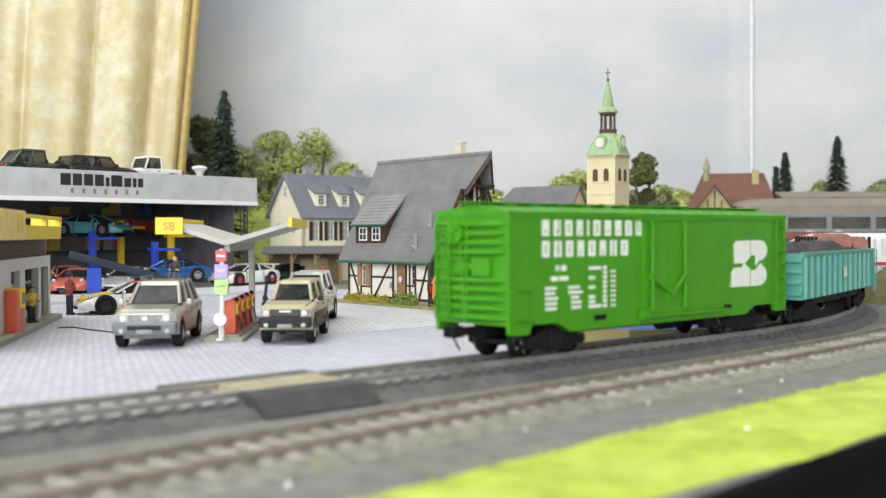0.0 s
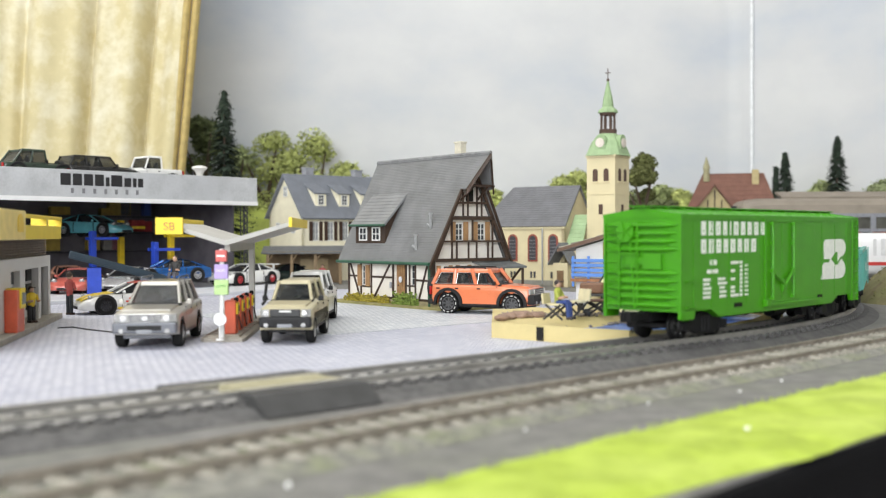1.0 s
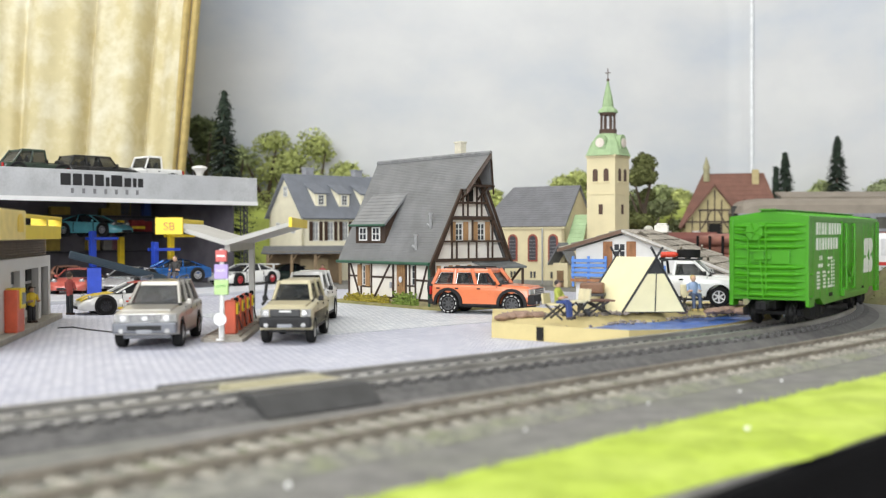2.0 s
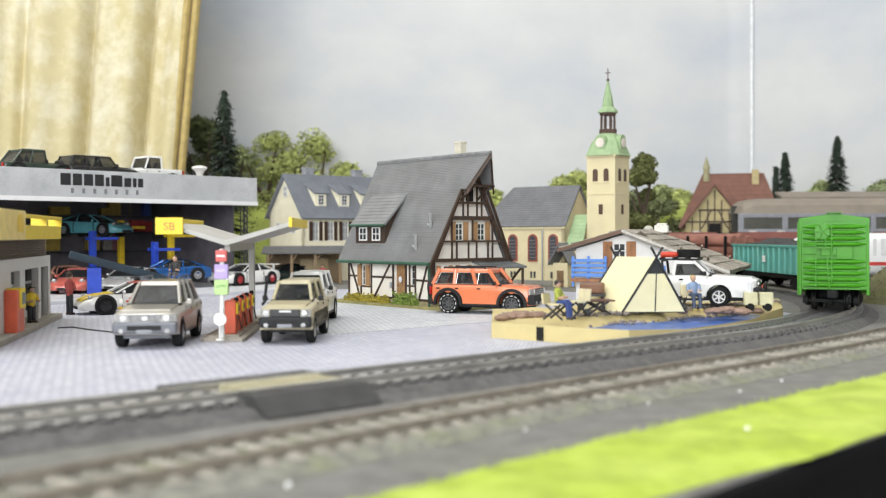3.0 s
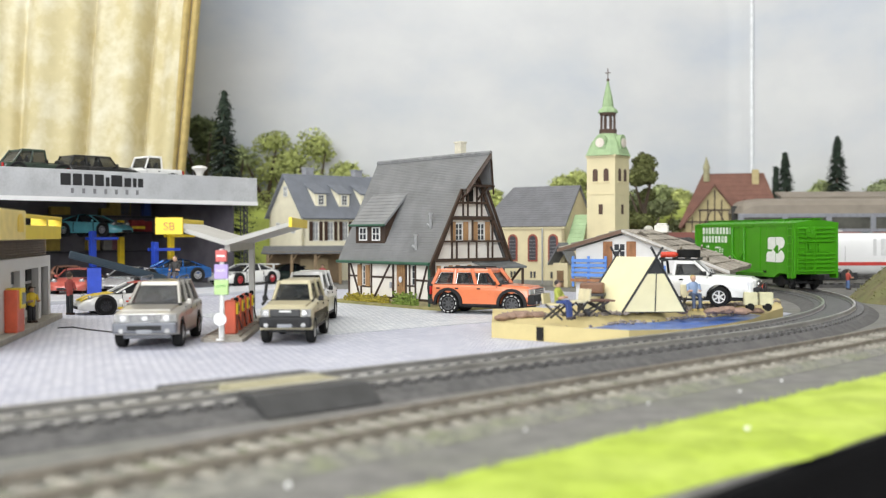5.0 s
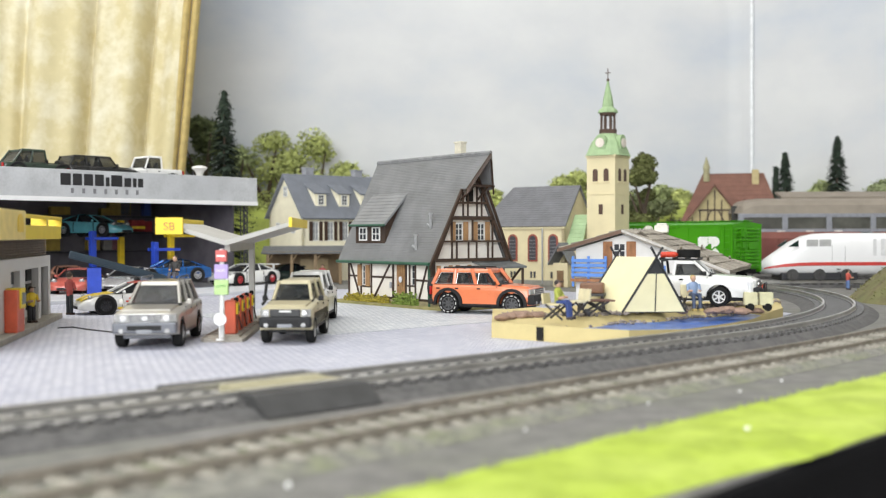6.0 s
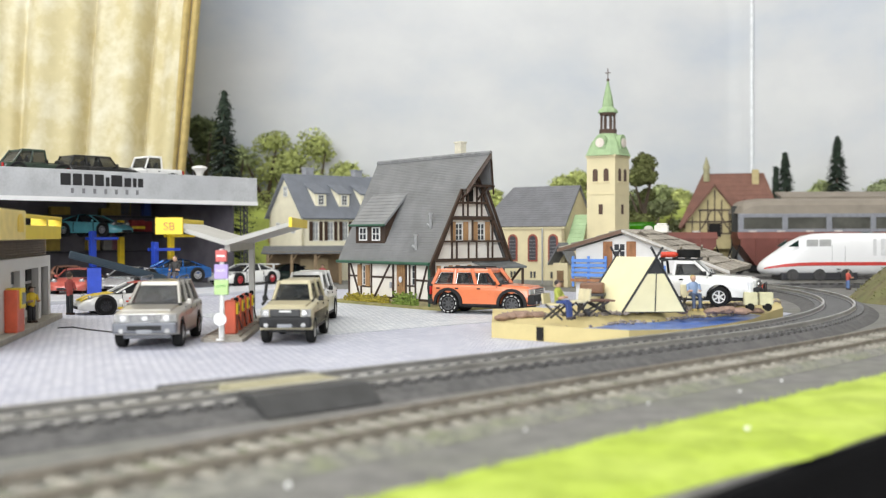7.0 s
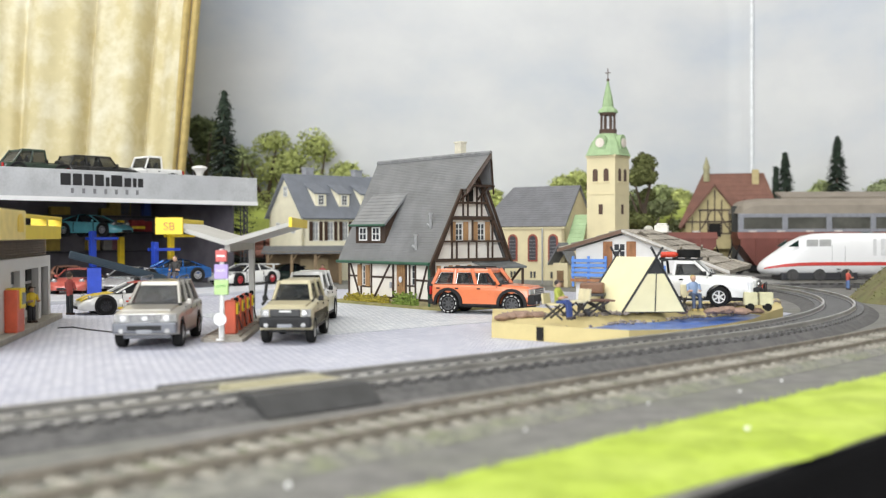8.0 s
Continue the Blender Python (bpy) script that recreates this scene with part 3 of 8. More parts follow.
        for a, b, z0, z1 in ((23, 25, 29.6, 31.6), (26, 28.4, 29.6, 31.6), (20.5, 29.5, 26.2, 27.8)):
            slab(bm, a, b, z0, z1, 0.14)
        for k in range(5):
            slab(bm, 17.5, 17.5 + rnd.uniform(5, 8), 16.2 + k * 1.75, 17.3 + k * 1.75, 0.14)
            slab(bm, 29.5 + (0 if k > 2 else 1.5), 29.5 + rnd.uniform(5.5, 8), 16.2 + k * 1.75, 17.3 + k * 1.75, 0.14)
        for k in range(9):
            if k % 2 == 0 or k < 2:
                slab(bm, 40.5, 42.5 + (5 if k in (0, 8) else 1.5), 16 + k * 1.7, 17.2 + k * 1.7, 0.14)
            slab(bm, 48.5, 50.6, 16 + k * 1.7, 17.2 + k * 1.7, 0.14)
            if k < 8:
                slab(bm, 53, 55.6, 16 + k * 1.75, 17.0 + k * 1.75, 0.14)
        part("stencil", bm, white, car, "small white stencil lines as plain bars")
        # emblem: a two-lobed white shape with a slanted slot
        bm = B()
        up = [(131.5, 28.8), (131.0, 39.6), (133, 41.6), (151, 41.9)] + [(151 + 6.2 * math.sin(radians(q)), 36.0 + 5.9 * math.cos(radians(q))) for q in range(20, 180, 20)] + [(150.5, 29.8), (147.6, 27.0), (147.6, 33.2), (144.6, 33.2), (139.5, 28.6)]
        dn = [(128, 15.6), (129.5, 24.4), (131.5, 26.4), (137.5, 26.6), (138.5, 29.4), (144.5, 24.6), (147.4, 24.6), (152, 28.6)] + [(151 + 5.8 * math.sin(radians(q)), 21.6 + 6.0 * math.cos(radians(q))) for q in range(30, 190, 20)] + [(149, 15.4)]
        for ring in (up, dn):
            pts = [((a + 2.5 - L) if s < 0 else (L - a - 2.5), 20.2 + (z - 15.6) * 0.73) for a, z in ring]
            prism(bm, pts, min(y, y + s * 0.14), max(y, y + s * 0.14))
        part("emblem", bm, white, car, "white two-lobed emblem as a plain shape")
    bm = B()
    box(bm, -84, 84, -2.2, 2.2, 7.4, 11.8)
    for x in (-30, 30):
        box(bm, x - 1, x + 1, -15, 15, 9, 11.8)
    box(bm, -22, -6, 4, 11, 5.6, 11); cyl(bm, 3.2, 12, T(8, -8, 7.5, 0, 90, 0), 12); cyl(bm, 2.6, 9, T(26, 6, 7.8, 0, 90, 0), 12)
    rod(bm, (-50, -4, 6.6), (50, -4, 6.6), 0.5); rod(bm, (-50, 4, 6.6), (50, 4, 6.6), 0.5)
    prism(bm, [(30, 11), (40, 11), (36.5, 3.6), (33.5, 3.6)], -13, -9)
    part("underframe", bm, black, car, "black underframe with brake gear")
    return car


def gondola():
    teal = mat("gondola_teal", (0.085, 0.335, 0.285), 0.42, var=0.08, size=10, dirt=(0.16, 0.34, 0.29), dirt_amount=0.4)
    black = mat("underframe_black", (0.014, 0.014, 0.015), 0.5)
    coal = mat("coal_load", (0.035, 0.035, 0.036), 0.6, var=0.4, size=3, grain=1.2, bump=1.0, dirt=(0.10, 0.09, 0.08))
    car = thing("gondola_wagon", at(0, 0, RAIL), "turquoise ribbed gondola wagon heaped with coal, coupled to the boxcar", "freight wagon")
    L, W, Z0, Z1 = 78.0, 16.6, 12.0, 33.0
    bm = B()
    for s in (-1, 1):
        box(bm, -L, L, s * (W - 0.6) - 0.6, s * (W - 0.6) + 0.6, Z0, Z1)
        box(bm, s * (L - 0.6) - 0.6, s * (L - 0.6) + 0.6, -W + 1.2, W - 1.2, Z0, Z1)
    box(bm, -L + 1.2, L - 1.2, -W + 1.2, W - 1.2, Z0, Z0 + 1)
    part("body", bm, teal, car)
    for s in (-1, 1):
        for i in range(14):
            x = -L + 4 + i * (2 * L - 8) / 13
            bm = B(); prism(bm, [(x - 1.5, s * W), (x + 1.5, s * W), (x + 0.9, s * (W + 1.3)), (x - 0.9, s * (W + 1.3))], Z0 + 0.4, Z1 - 1.5, "z")
            part("side_rib", bm, teal, car)
        bm = B(); box(bm, -L - 0.6, L + 0.6, s * W - 0.9, s * W + 1.5, Z1 - 1.5, Z1 + 0.5, 0.3)
        part("top_rail", bm, teal, car)
        bm = B()
        for k in range(4):
            box(bm, s * L - 0.2 if s > 0 else -L - 1.5, L + 1.5 if s > 0 else -L + 0.2, -W, W, Z0 + 2 + k * 5, Z0 + 4 + k * 5, 0.3)
        part("end_rib", bm, teal, car)
        bm = B()
        for k in range(5):
            rod(bm, (s * (L - 7), -s * (W + 1.8), Z0 - 2 + k * 4.5), (s * (L - 1), -s * (W + 1.8), Z0 - 2 + k * 4.5), 0.3, 6)
        for dx in (1, 7):
            box(bm, s * (L - dx) - 0.3, s * (L - dx) + 0.3, -s * (W + 1.8) - 0.3, -s * (W + 1.8) + 0.3, Z0 - 2.5, Z1)
        part("ladder", bm, teal, car)
        coupler(car, s * (L - 4), s, black)
    bm = B()
    rings = []
    for i in range(60):
        x = -L + 1.4 + i * (2 * L - 2.8) / 59
        ring = []
        for j in range(16):
            y = -W + 1.3 + j * (2 * W - 2.6) / 15
            edge = min(1, i / 6, (59 - i) / 6, j / 4, (15 - j) / 4)
            ring.append((x, y, Z1 - 2.5 + edge * (5.5 + 2.2 * math.sin(x * 0.09)) + 1.3 * noise.noise((x * 0.3, y * 0.3, 0)) + 0.8 * noise.noise((x, y, 4))))
        rings.append(ring)
    loft(bm, rings, close=False, cap=False)
    part("coal_load", bm, coal, car, "heaped black coal load")
    bm = B(); box(bm, -76, 76, -2.2, 2.2, 7, 12); box(bm, -50, 50, -14, -12, 8.5, 12); box(bm, -50, 50, 12, 14, 8.5, 12)
    part("underframe", bm, black, car)
    for s in (-1, 1):
        bm = B()
        box(bm, -2.5, 4, s * (W + 1.5) - 0.1, s * (W + 1.5) + 0.1, 20, 25)
        part("emblem", bm, mat("white_lettering", (0.78, 0.80, 0.76)), car, "pale square emblem")
    return car


def log_wagon():
    black = mat("underframe_black", (0.014, 0.014, 0.015), 0.5)
    bark = mat("pink_brown_bark", (0.30, 0.13, 0.095), 0.7, var=0.25, size=4, bump=0.5, stretch=(0.3, 1, 1))
    car = thing("log_wagon", at(0, 0, RAIL), "black stake wagon loaded with reddish brown logs", "freight wagon")
    bm = B(); box(bm, -76, 76, -15, 15, 10.5, 14, 0.4); box(bm, -74, 74, -2, 2, 7, 10.5)
    part("deck", bm, black, car)
    for i in range(7):
        for s in (-1, 1):
            bm = B(); x = -70 + i * 140 / 6
            box(bm, x - 0.9, x + 0.9, s * 15 - 0.9, s * 15 + 0.9, 12, 40, 0.2)
            part("stake", bm, black, car)
    rnd = random.Random(6)
    for y, z, r in ((-10, 19, 5), (0, 19, 5), (10, 19, 5), (-5.5, 27.5, 5), (5, 27.5, 5), (-9.5, 35.6, 4.6), (0, 36.5, 5.4), (9, 35.8, 4.6)):
        bm = B()
        secs = []
        for k in range(11):
            x = -74 + rnd.uniform(-1.5, 1.5) * (k in (0, 10)) + k * 14.8
            secs.append([(x, y + (r + rnd.uniform(-0.25, 0.25)) * math.cos(t), z + (r + rnd.uniform(-0.25, 0.25)) * math.sin(t)) for t in [q * 6.283 / 12 for q in range(12)]])
        loft(bm, secs)
        part("log", bm, bark, car, smooth=True)
    for s in (-1, 1):
        coupler(car, s * 72, s, black)
    return car


WM = wheelset_mesh()
CARS = []
for maker, half, back in ((boxcar, 60.0, 0.0), (gondola, 54.0, 177.0), (log_wagon, 54.0, 344.0)):
    c = maker()
    CARS.append((c, half, back, [truck(c, -half, WM), truck(c, half, WM)]))

# the boxcar's rear truck along the line, by time
STOPS = ((0, -116.1), (0.5, -69.3), (1, -24.6), (1.5, 21.1), (3, 175.5), (3.5, 230.0), (4, 284.7), (4.5, 340.1), (6, 527.6), (7, 655.0), (8, 782.0))


def run(t):
    """Distance run at t, smoothed between the known times."""
    k = max(i for i, (a, _) in enumerate(STOPS[:-1]) if t >= a)
    (a, p), (b, q) = STOPS[k], STOPS[k + 1]
    def slope(i):
        i0, i1 = max(0, i - 1), min(len(STOPS) - 1, i + 1)
        return (STOPS[i1][1] - STOPS[i0][1]) / (STOPS[i1][0] - STOPS[i0][0])
    h, u = b - a, (t - a) / (b - a)
    return ((2 * u ** 3 - 3 * u ** 2 + 1) * p + (u ** 3 - 2 * u ** 2 + u) * h * slope(k) + (3 * u ** 2 - 2 * u ** 3) * q + (u ** 3 - u ** 2) * h * slope(k + 1))


def motions():
    n = 240
    for car, half, ahead, trucks in CARS:
        rows, tr = [], ([], [])
        for i in range(0, n + 1, 3):
            t = i / 30
            s = run(t) + 65 + ahead
            xa, ya, a = main_line(s - half)
            xb, yb, b = main_line(s + half)
            h = math.atan2(yb - ya, xb - xa)
            rows.append((t, pose((xa + xb) / 2 * MM, (ya + yb) / 2 * MM, RAIL * MM, 0, 0, math.degrees(h))))
            for k, (ang, x) in enumerate(((a, -half), (b, half))):
                tr[k].append((t, pose(x * MM, 0, 0, 0, 0, math.degrees(ang - h))))
        walk(car, rows)
        for k in (0, 1):
            walk(trucks[k], tr[k])
    for w, ax in WHEELS:
        walk(w, [(i / 30, pose(ax * MM, 0, 5.2 * MM, 0, math.degrees((run(i / 30) + 116.1) / 5.2) % 360, 0)) for i in range(0, n + 1, 2)])

# ---- model cars ----
def wheel_meshes(r, w, rim_mat, spokes=6, marks=False):
    """Tyre and rim about the y axis, outer face towards +y."""
    rubber = mat("rubber", (0.012, 0.012, 0.012), 0.8, spec=0.2, var=0.2, size=2)
    bm = B()
    prof = [(0.62 * r, -w / 2), (0.9 * r, -w / 2), (r, -w * 0.3), (r, w * 0.3), (0.9 * r, w / 2), (0.62 * r, w / 2)]
    secs = [[(a * math.cos(t), y, a * math.sin(t)) for a, y in prof] for t in [q * 2 * math.pi / 24 for q in range(24)]]
    rings = [[bm.verts.new(p) for p in s] for s in secs]
    for i in range(24):
        a, b = rings[i], rings[(i + 1) % 24]
        for k in range(6):
            bm.faces.new((a[k], a[(k + 1) % 6], b[(k + 1) % 6], b[k]))
    bmesh.ops.recalc_face_normals(bm, faces=bm.faces)
    if marks:
        for q in range(12):
            a = q * math.pi / 6
            box(bm, -r * 0.12, r * 0.12, w / 2 - 0.12, w / 2 + 0.06, r * 0.74, r * 0.84, mi=1, m=T(0, 0, 0, 0, math.degrees(a), 0))
    tyre = mesh_of("tyre", bm, [rubber, mat("tyre_white", (0.4, 0.4, 0.39), 0.7)])
    bm = B()
    cyl(bm, 0.63 * r, w * 0.5, T(0, w * 0.12, 0, 90), 20, mi=1)
    for q in range(spokes):
        box(bm, -0.07 * r, 0.07 * r, w * 0.1, w * 0.36, 0, 0.6 * r, m=T(0, 0, 0, 0, q * 360 / spokes, 0))
    prof = [(0.54 * r, w * 0.44), (0.64 * r, w * 0.44), (0.64 * r, w * 0.1), (0.54 * r, w * 0.1)]
    n0 = [[bm.verts.new((a * math.cos(t), y, a * math.sin(t))) for a, y in prof] for t in [q * 2 * math.pi / 20 for q in range(20)]]
    for i in range(20):
        a, b = n0[i], n0[(i + 1) % 20]
        for k in range(4):
            bm.faces.new((a[k], a[(k + 1) % 4], b[(k + 1) % 4], b[k]))
    cyl(bm, 0.14 * r, w * 0.42, T(0, w * 0.42, 0, 90), 10)
    rim = mesh_of("rim", bm, [rim_mat, mat("brake_dark", (0.03, 0.03, 0.03), 0.5, 0.4)])
    return tyre, rim


def arch(cx, r, n=9):
    return [(cx - r * math.cos(math.pi * i / (n - 1)), r * math.sin(math.pi * i / (n - 1))) for i in range(n)]


GLASS = dict(col=(0.03, 0.034, 0.036), rough=0.06, var=0.05, bump=0.0, spec=0.16, alpha=0.42)


def vehicle(name, label, m, L, W, H, belt, hood, wb, wr, paint, cabin, roof_z=None, nose=0.0, trim=None, rim=None, spokes=6, clear=4.2, group="",
            extras=(), front_drop=1.5, tuck=2.2, dark_bumper=True, arch_trim=False, category="model car", roof_mat=None, tail_flat=True, side_trim=None, glass=None, cap=1.9, pr=0.8, wins=None, inset=1.6, face="bars", rear_axle=0.0):
    """x forwards, y left, wheels on z 0. cabin: x of windscreen foot, roof front, roof rear, rear-window foot."""
    car = thing(name, m, label, category, group)
    trim = trim or mat("black_trim", (0.014, 0.014, 0.015), 0.55, spec=0.3, var=0.15, size=3)
    chrome = mat("bright_metal", (0.62, 0.62, 0.61), 0.22, 0.9, var=0.05)
    glass = glass or mat("tinted_window", **GLASS)
    rim = rim or mat("alloy_rim", (0.55, 0.55, 0.56), 0.3, 0.8)
    lamp = mat("headlamp_lens", (0.46, 0.46, 0.45), 0.22, 0.35, var=0.2, size=2, bump=0)
    x0, x1 = -L / 2, L / 2
    fx, rx = wb / 2 + nose, -wb / 2 + nose + rear_axle
    ar = wr * 1.22
    foot, rf, rr, back = cabin
    low = clear
    hw = W / 2
    # lower body: side outline with wheel arches, drawn in slices across so that the flanks tuck in
    def outline(dz):
        pts = [(x0 + 0.8, low + 1.0)] + [(x, max(low, wr + z * 1.0)) for x, z in arch(rx, ar) if True] + [(x, max(low, wr + z)) for x, z in arch(fx, ar)]
        pts += [(x1 - 1.2, low + 0.6), (x1, low + (hood - low) * 0.35), (x1 - 0.4, hood - front_drop), (x1 - 2.5, hood - front_drop * 0.35), (foot, hood + (belt - hood) * 0.6)]
        pts += [(foot - 1.5, belt), (back, belt), (x0 + 0.7, belt - (0 if tail_flat else 1.2)), (x0, belt - 2.4), (x0, low + 3)]
        return pts
    bm = B()
    o = outline(0)
    secs = []
    for k, (yy, sh) in enumerate(((-hw, 3.2), (-hw + 0.4, 2.2), (-hw + 1.2, 1.25), (-hw + 2.6, 0.6), (-hw + 5, 0.2), (0, 0), (hw - 5, 0.2), (hw - 2.6, 0.6), (hw - 1.2, 1.25), (hw - 0.4, 2.2), (hw, 3.2))):
        cx, cz = 0, (belt + low) / 2
        ring = []
        for (px, pz) in o:
            on_arch = min(math.hypot(px - fx, pz - wr), math.hypot(px - rx, pz - wr)) < ar + 0.2
            q = px if on_arch else px - math.copysign(min(3.0, sh), px) * (1 if abs(px) > L / 2 - 4 else 0)
            zz = pz - 0.5 * sh * (1 if pz > hood - 3 else 0)
            ring.append((q, yy, zz))
        secs.append(ring)
    loft(bm, secs)
    part("body", bm, paint, car, smooth=True)
    # cabin: roof, pillars and panes
    rz = roof_z or H
    hb, ht = hw - inset, hw - tuck
    bl = {"wf": (foot, hb - 0.4, belt - 0.2), "wt": (rf, ht, rz - 0.9), "rt": (rr, ht, rz - 0.9), "rb": (back, hb - 0.4, belt - 0.2)}
    bm = B()
    for ring in ([],):
        secs = []
        for inset, z in ((-0.25, rz - cap), (0.1, rz - cap * 0.45), (0.7, rz - 0.3), (2.0, rz)):
            secs.append([(rf - inset, -ht + inset, z), (rf - inset, ht - inset, z), (rr + inset, ht - inset, z), (rr + inset, -ht + inset, z)])
        loft(bm, secs)
    part("roof", bm, roof_mat or paint, car)
    pil = []
    for s in (-1, 1):
        pil += [((foot, s * bl["wf"][1], belt - 0.3), (rf, s * (ht - 0.2), rz - 0.5)), ((back, s * bl["rb"][1], belt - 0.3), (rr, s * (ht - 0.2), rz - 0.5))]
    nwin = wins or max(1, round((foot - back) / 17))
    mids = []
    for i in range(1, nwin):
        k = i / nwin
        mids.append((foot + (back - foot) * k, rf + (rr - rf) * k))
    for xb, xt in mids:
        for s in (-1, 1):
            pil.append(((xb, s * hb, belt - 0.3), (xt, s * (ht - 0.1), rz - 0.5)))
    for a, b in pil:
        bm = B(); rod(bm, a, b, pr, 6)
        part("pillar", bm, paint, car)
    def pane(nm, quad, label=""):
        bm = B()
        c = sum((Vector(v) for v in quad), Vector()) / 4
        n = (Vector(quad[1]) - Vector(quad[0])).cross(Vector(quad[2]) - Vector(quad[0])).normalized()
        if n.dot(c - Vector((0, 0, belt))) < 0:
            n = -n
        loft(bm, [[Vector(v) - n * 0.5 for v in quad], [Vector(v) - n * 0.1 for v in quad]])
        part(nm, bm, glass, car, label)
    pane("windscreen", [(foot, -hb + 0.6, belt - 0.2), (foot, hb - 0.6, belt - 0.2), (rf, ht - 0.3, rz - cap + 0.1), (rf, -ht + 0.3, rz - cap + 0.1)], "tinted windscreen")
    pane("rear_window", [(back, -hb + 0.6, belt - 0.2), (back, hb - 0.6, belt - 0.2), (rr, ht - 0.3, rz - cap + 0.1), (rr, -ht + 0.3, rz - cap + 0.1)])
    xs = [(foot, rf)] + mids + [(back, rr)]
    for (b0, t0), (b1, t1) in zip(xs, xs[1:]):
        for s in (-1, 1):
            pane("side_window", [(b0, s * (hb - 0.2), belt - 0.2), (b1, s * (hb - 0.2), belt - 0.2), (t1, s * (ht - 0.1), rz - cap + 0.1), (t0, s * (ht - 0.1), rz - cap + 0.1)])
    # front: grille, lamps, bumper
    zt = hood - front_drop
    gw = hw * (0.58 if face == "black" else 0.72 if face == "truck" else 0.5)
    bm = B(); box(bm, x1 - 1.2, x1 + 0.2, -gw, gw, zt - 3.7, zt - 0.4, 0.25)
    g = part("grille", bm, mat("grille_black", (0.016, 0.016, 0.017), 0.4), car)
    if face == "bars":
        for z in (0.5, 1.4, 2.2, 3.0, 3.7):
            bm = B(); box(bm, x1 + 0.1, x1 + 0.4, -gw, gw, zt - z - (0.22 if z in (0.5, 3.7) else 0.13), zt - z + 0.13)
            part("grille_bar", bm, chrome, g)
        bm = B(); cyl(bm, 1.1, 0.4, T(x1 + 0.25, 0, zt - 2.0, 0, 90, 0, (0.8, 1.3, 1)), 16); part("badge", bm, chrome, g, "plain oval chrome badge")
    elif face == "black":
        bm = B(); box(bm, x1 + 0.15, x1 + 0.35, -2.6, 2.6, zt - 1.7, zt - 0.9); part("badge", bm, mat("window_white", (0.75, 0.75, 0.72)), g, "white badge as a plain bar")
        bm = B(); box(bm, x1 - 0.2, x1 + 0.3, -gw - 0.3, gw + 0.3, zt - 4.1, zt - 3.7, 0.1); box(bm, x1 - 0.2, x1 + 0.3, -gw - 0.3, gw + 0.3, zt - 0.4, zt - 0.05, 0.1); part("grille_frame", bm, paint, g)
    elif face == "slot":
        for z in (1.2, 2.4, 3.4):
            bm = B(); box(bm, x1 + 0.1, x1 + 0.45, -gw, gw, zt - z - 0.12, zt - z + 0.12); part("grille_bar", bm, chrome, g)
    for s in (-1, 1):
        a_, b_ = s * (gw + 0.35), s * hw * 0.95
        bm = B(); prism(bm, [(x1 - 3.4, a_), (x1 + 0.22, a_), (x1 + 0.05, (a_ + b_) / 2), (x1 - 1.1, b_), (x1 - 3.4, b_)], zt - 3.6, zt - 0.5, "z")
        hl = part("headlight", bm, lamp, car, "clear headlight")
        bm = B(); cyl(bm, 1.25, 0.3, T(x1 + 0.02, (a_ * 1.35 + b_ * 0.65) / 2, zt - 2.0, 0, 90, 0), 14); part("bulb_reflector", bm, chrome, hl)
        bm = B(); box(bm, x0 - 0.25, x0 + 0.6, s * hw * 0.85 - 1.3, s * hw * 0.85 + 1.3, belt - 6.5, belt - 1.5, 0.2)
        part("tail_light", bm, mat("red_lens", (0.45, 0.02, 0.02), 0.2), car, "red tail light")
        bm = B(); box(bm, foot - 2.6, foot - 0.9, s * (hw + 1.2) - 1.1, s * (hw + 1.2) + 1.1, belt - 0.4, belt + 1.9, 0.35); box(bm, foot - 2.0, foot - 1.4, s * hw - 0.6, s * hw + 0.6, belt, belt + 0.5)
        part("mirror", bm, side_trim or trim, car)
        bm = B(); box(bm, rx + ar, fx - ar, s * (hw - 0.5) - 0.5, s * (hw - 0.5) + 0.6, low - 0.2, low + 1.3, 0.25)
        part("sill", bm, trim if dark_bumper else paint, car)
        for xd in [m_[0] for m_ in mids] + [back + 2]:
            bm = B(); box(bm, xd + 1.2, xd + 3.4, s * hw - 0.3, s * hw + 0.35, belt - 3.0, belt - 2.2, 0.1)
            part("door_handle", bm, trim, car)
        for xd in [foot - 0.5] + [m_[0] for m_ in mids]:
            bm = B(); box(bm, xd - 0.12, xd + 0.12, s * (hw - 0.86) - 0.02, s * hw + 0.03, max(low + 2, wr * 1.3), belt - 1.2)
            part("door_gap", bm, trim, car)
        if arch_trim:
            for cx in (fx, rx):
                bm = B()
                secs = []
                for i in range(13):
                    a = math.pi * (-0.04 + 1.08 * i / 12)
                    secs.append([(cx + (ar + d) * math.cos(a), yy, wr + (ar + d) * math.sin(a)) for d, yy in ((-0.2, s * (hw - 0.5)), (1.7, s * (hw - 0.5)), (1.5, s * (hw + 1.2)), (-0.2, s * (hw + 1.2)))])
                loft(bm, secs)
                part("wheel_arch", bm, trim, car)
    bmp = trim if dark_bumper else paint
    bm = B(); box(bm, x1 - 3.5, x1 + 1.6, -hw + 0.3, hw - 0.3, low + 1.2, low + 0.6 + (hood - front_drop - 4 - low) * 0.95, 0.9)
    fb = part("front_bumper", bm, bmp, car)
    void = mat("intake_black", (0.006, 0.006, 0.006), 0.7)
    bm = B(); box(bm, x1 + 1.45, x1 + 1.72, -hw * 0.52, hw * 0.52, low + 2.6, low + 4.6, 0.1); part("air_intake", bm, void, fb, "black air intake")
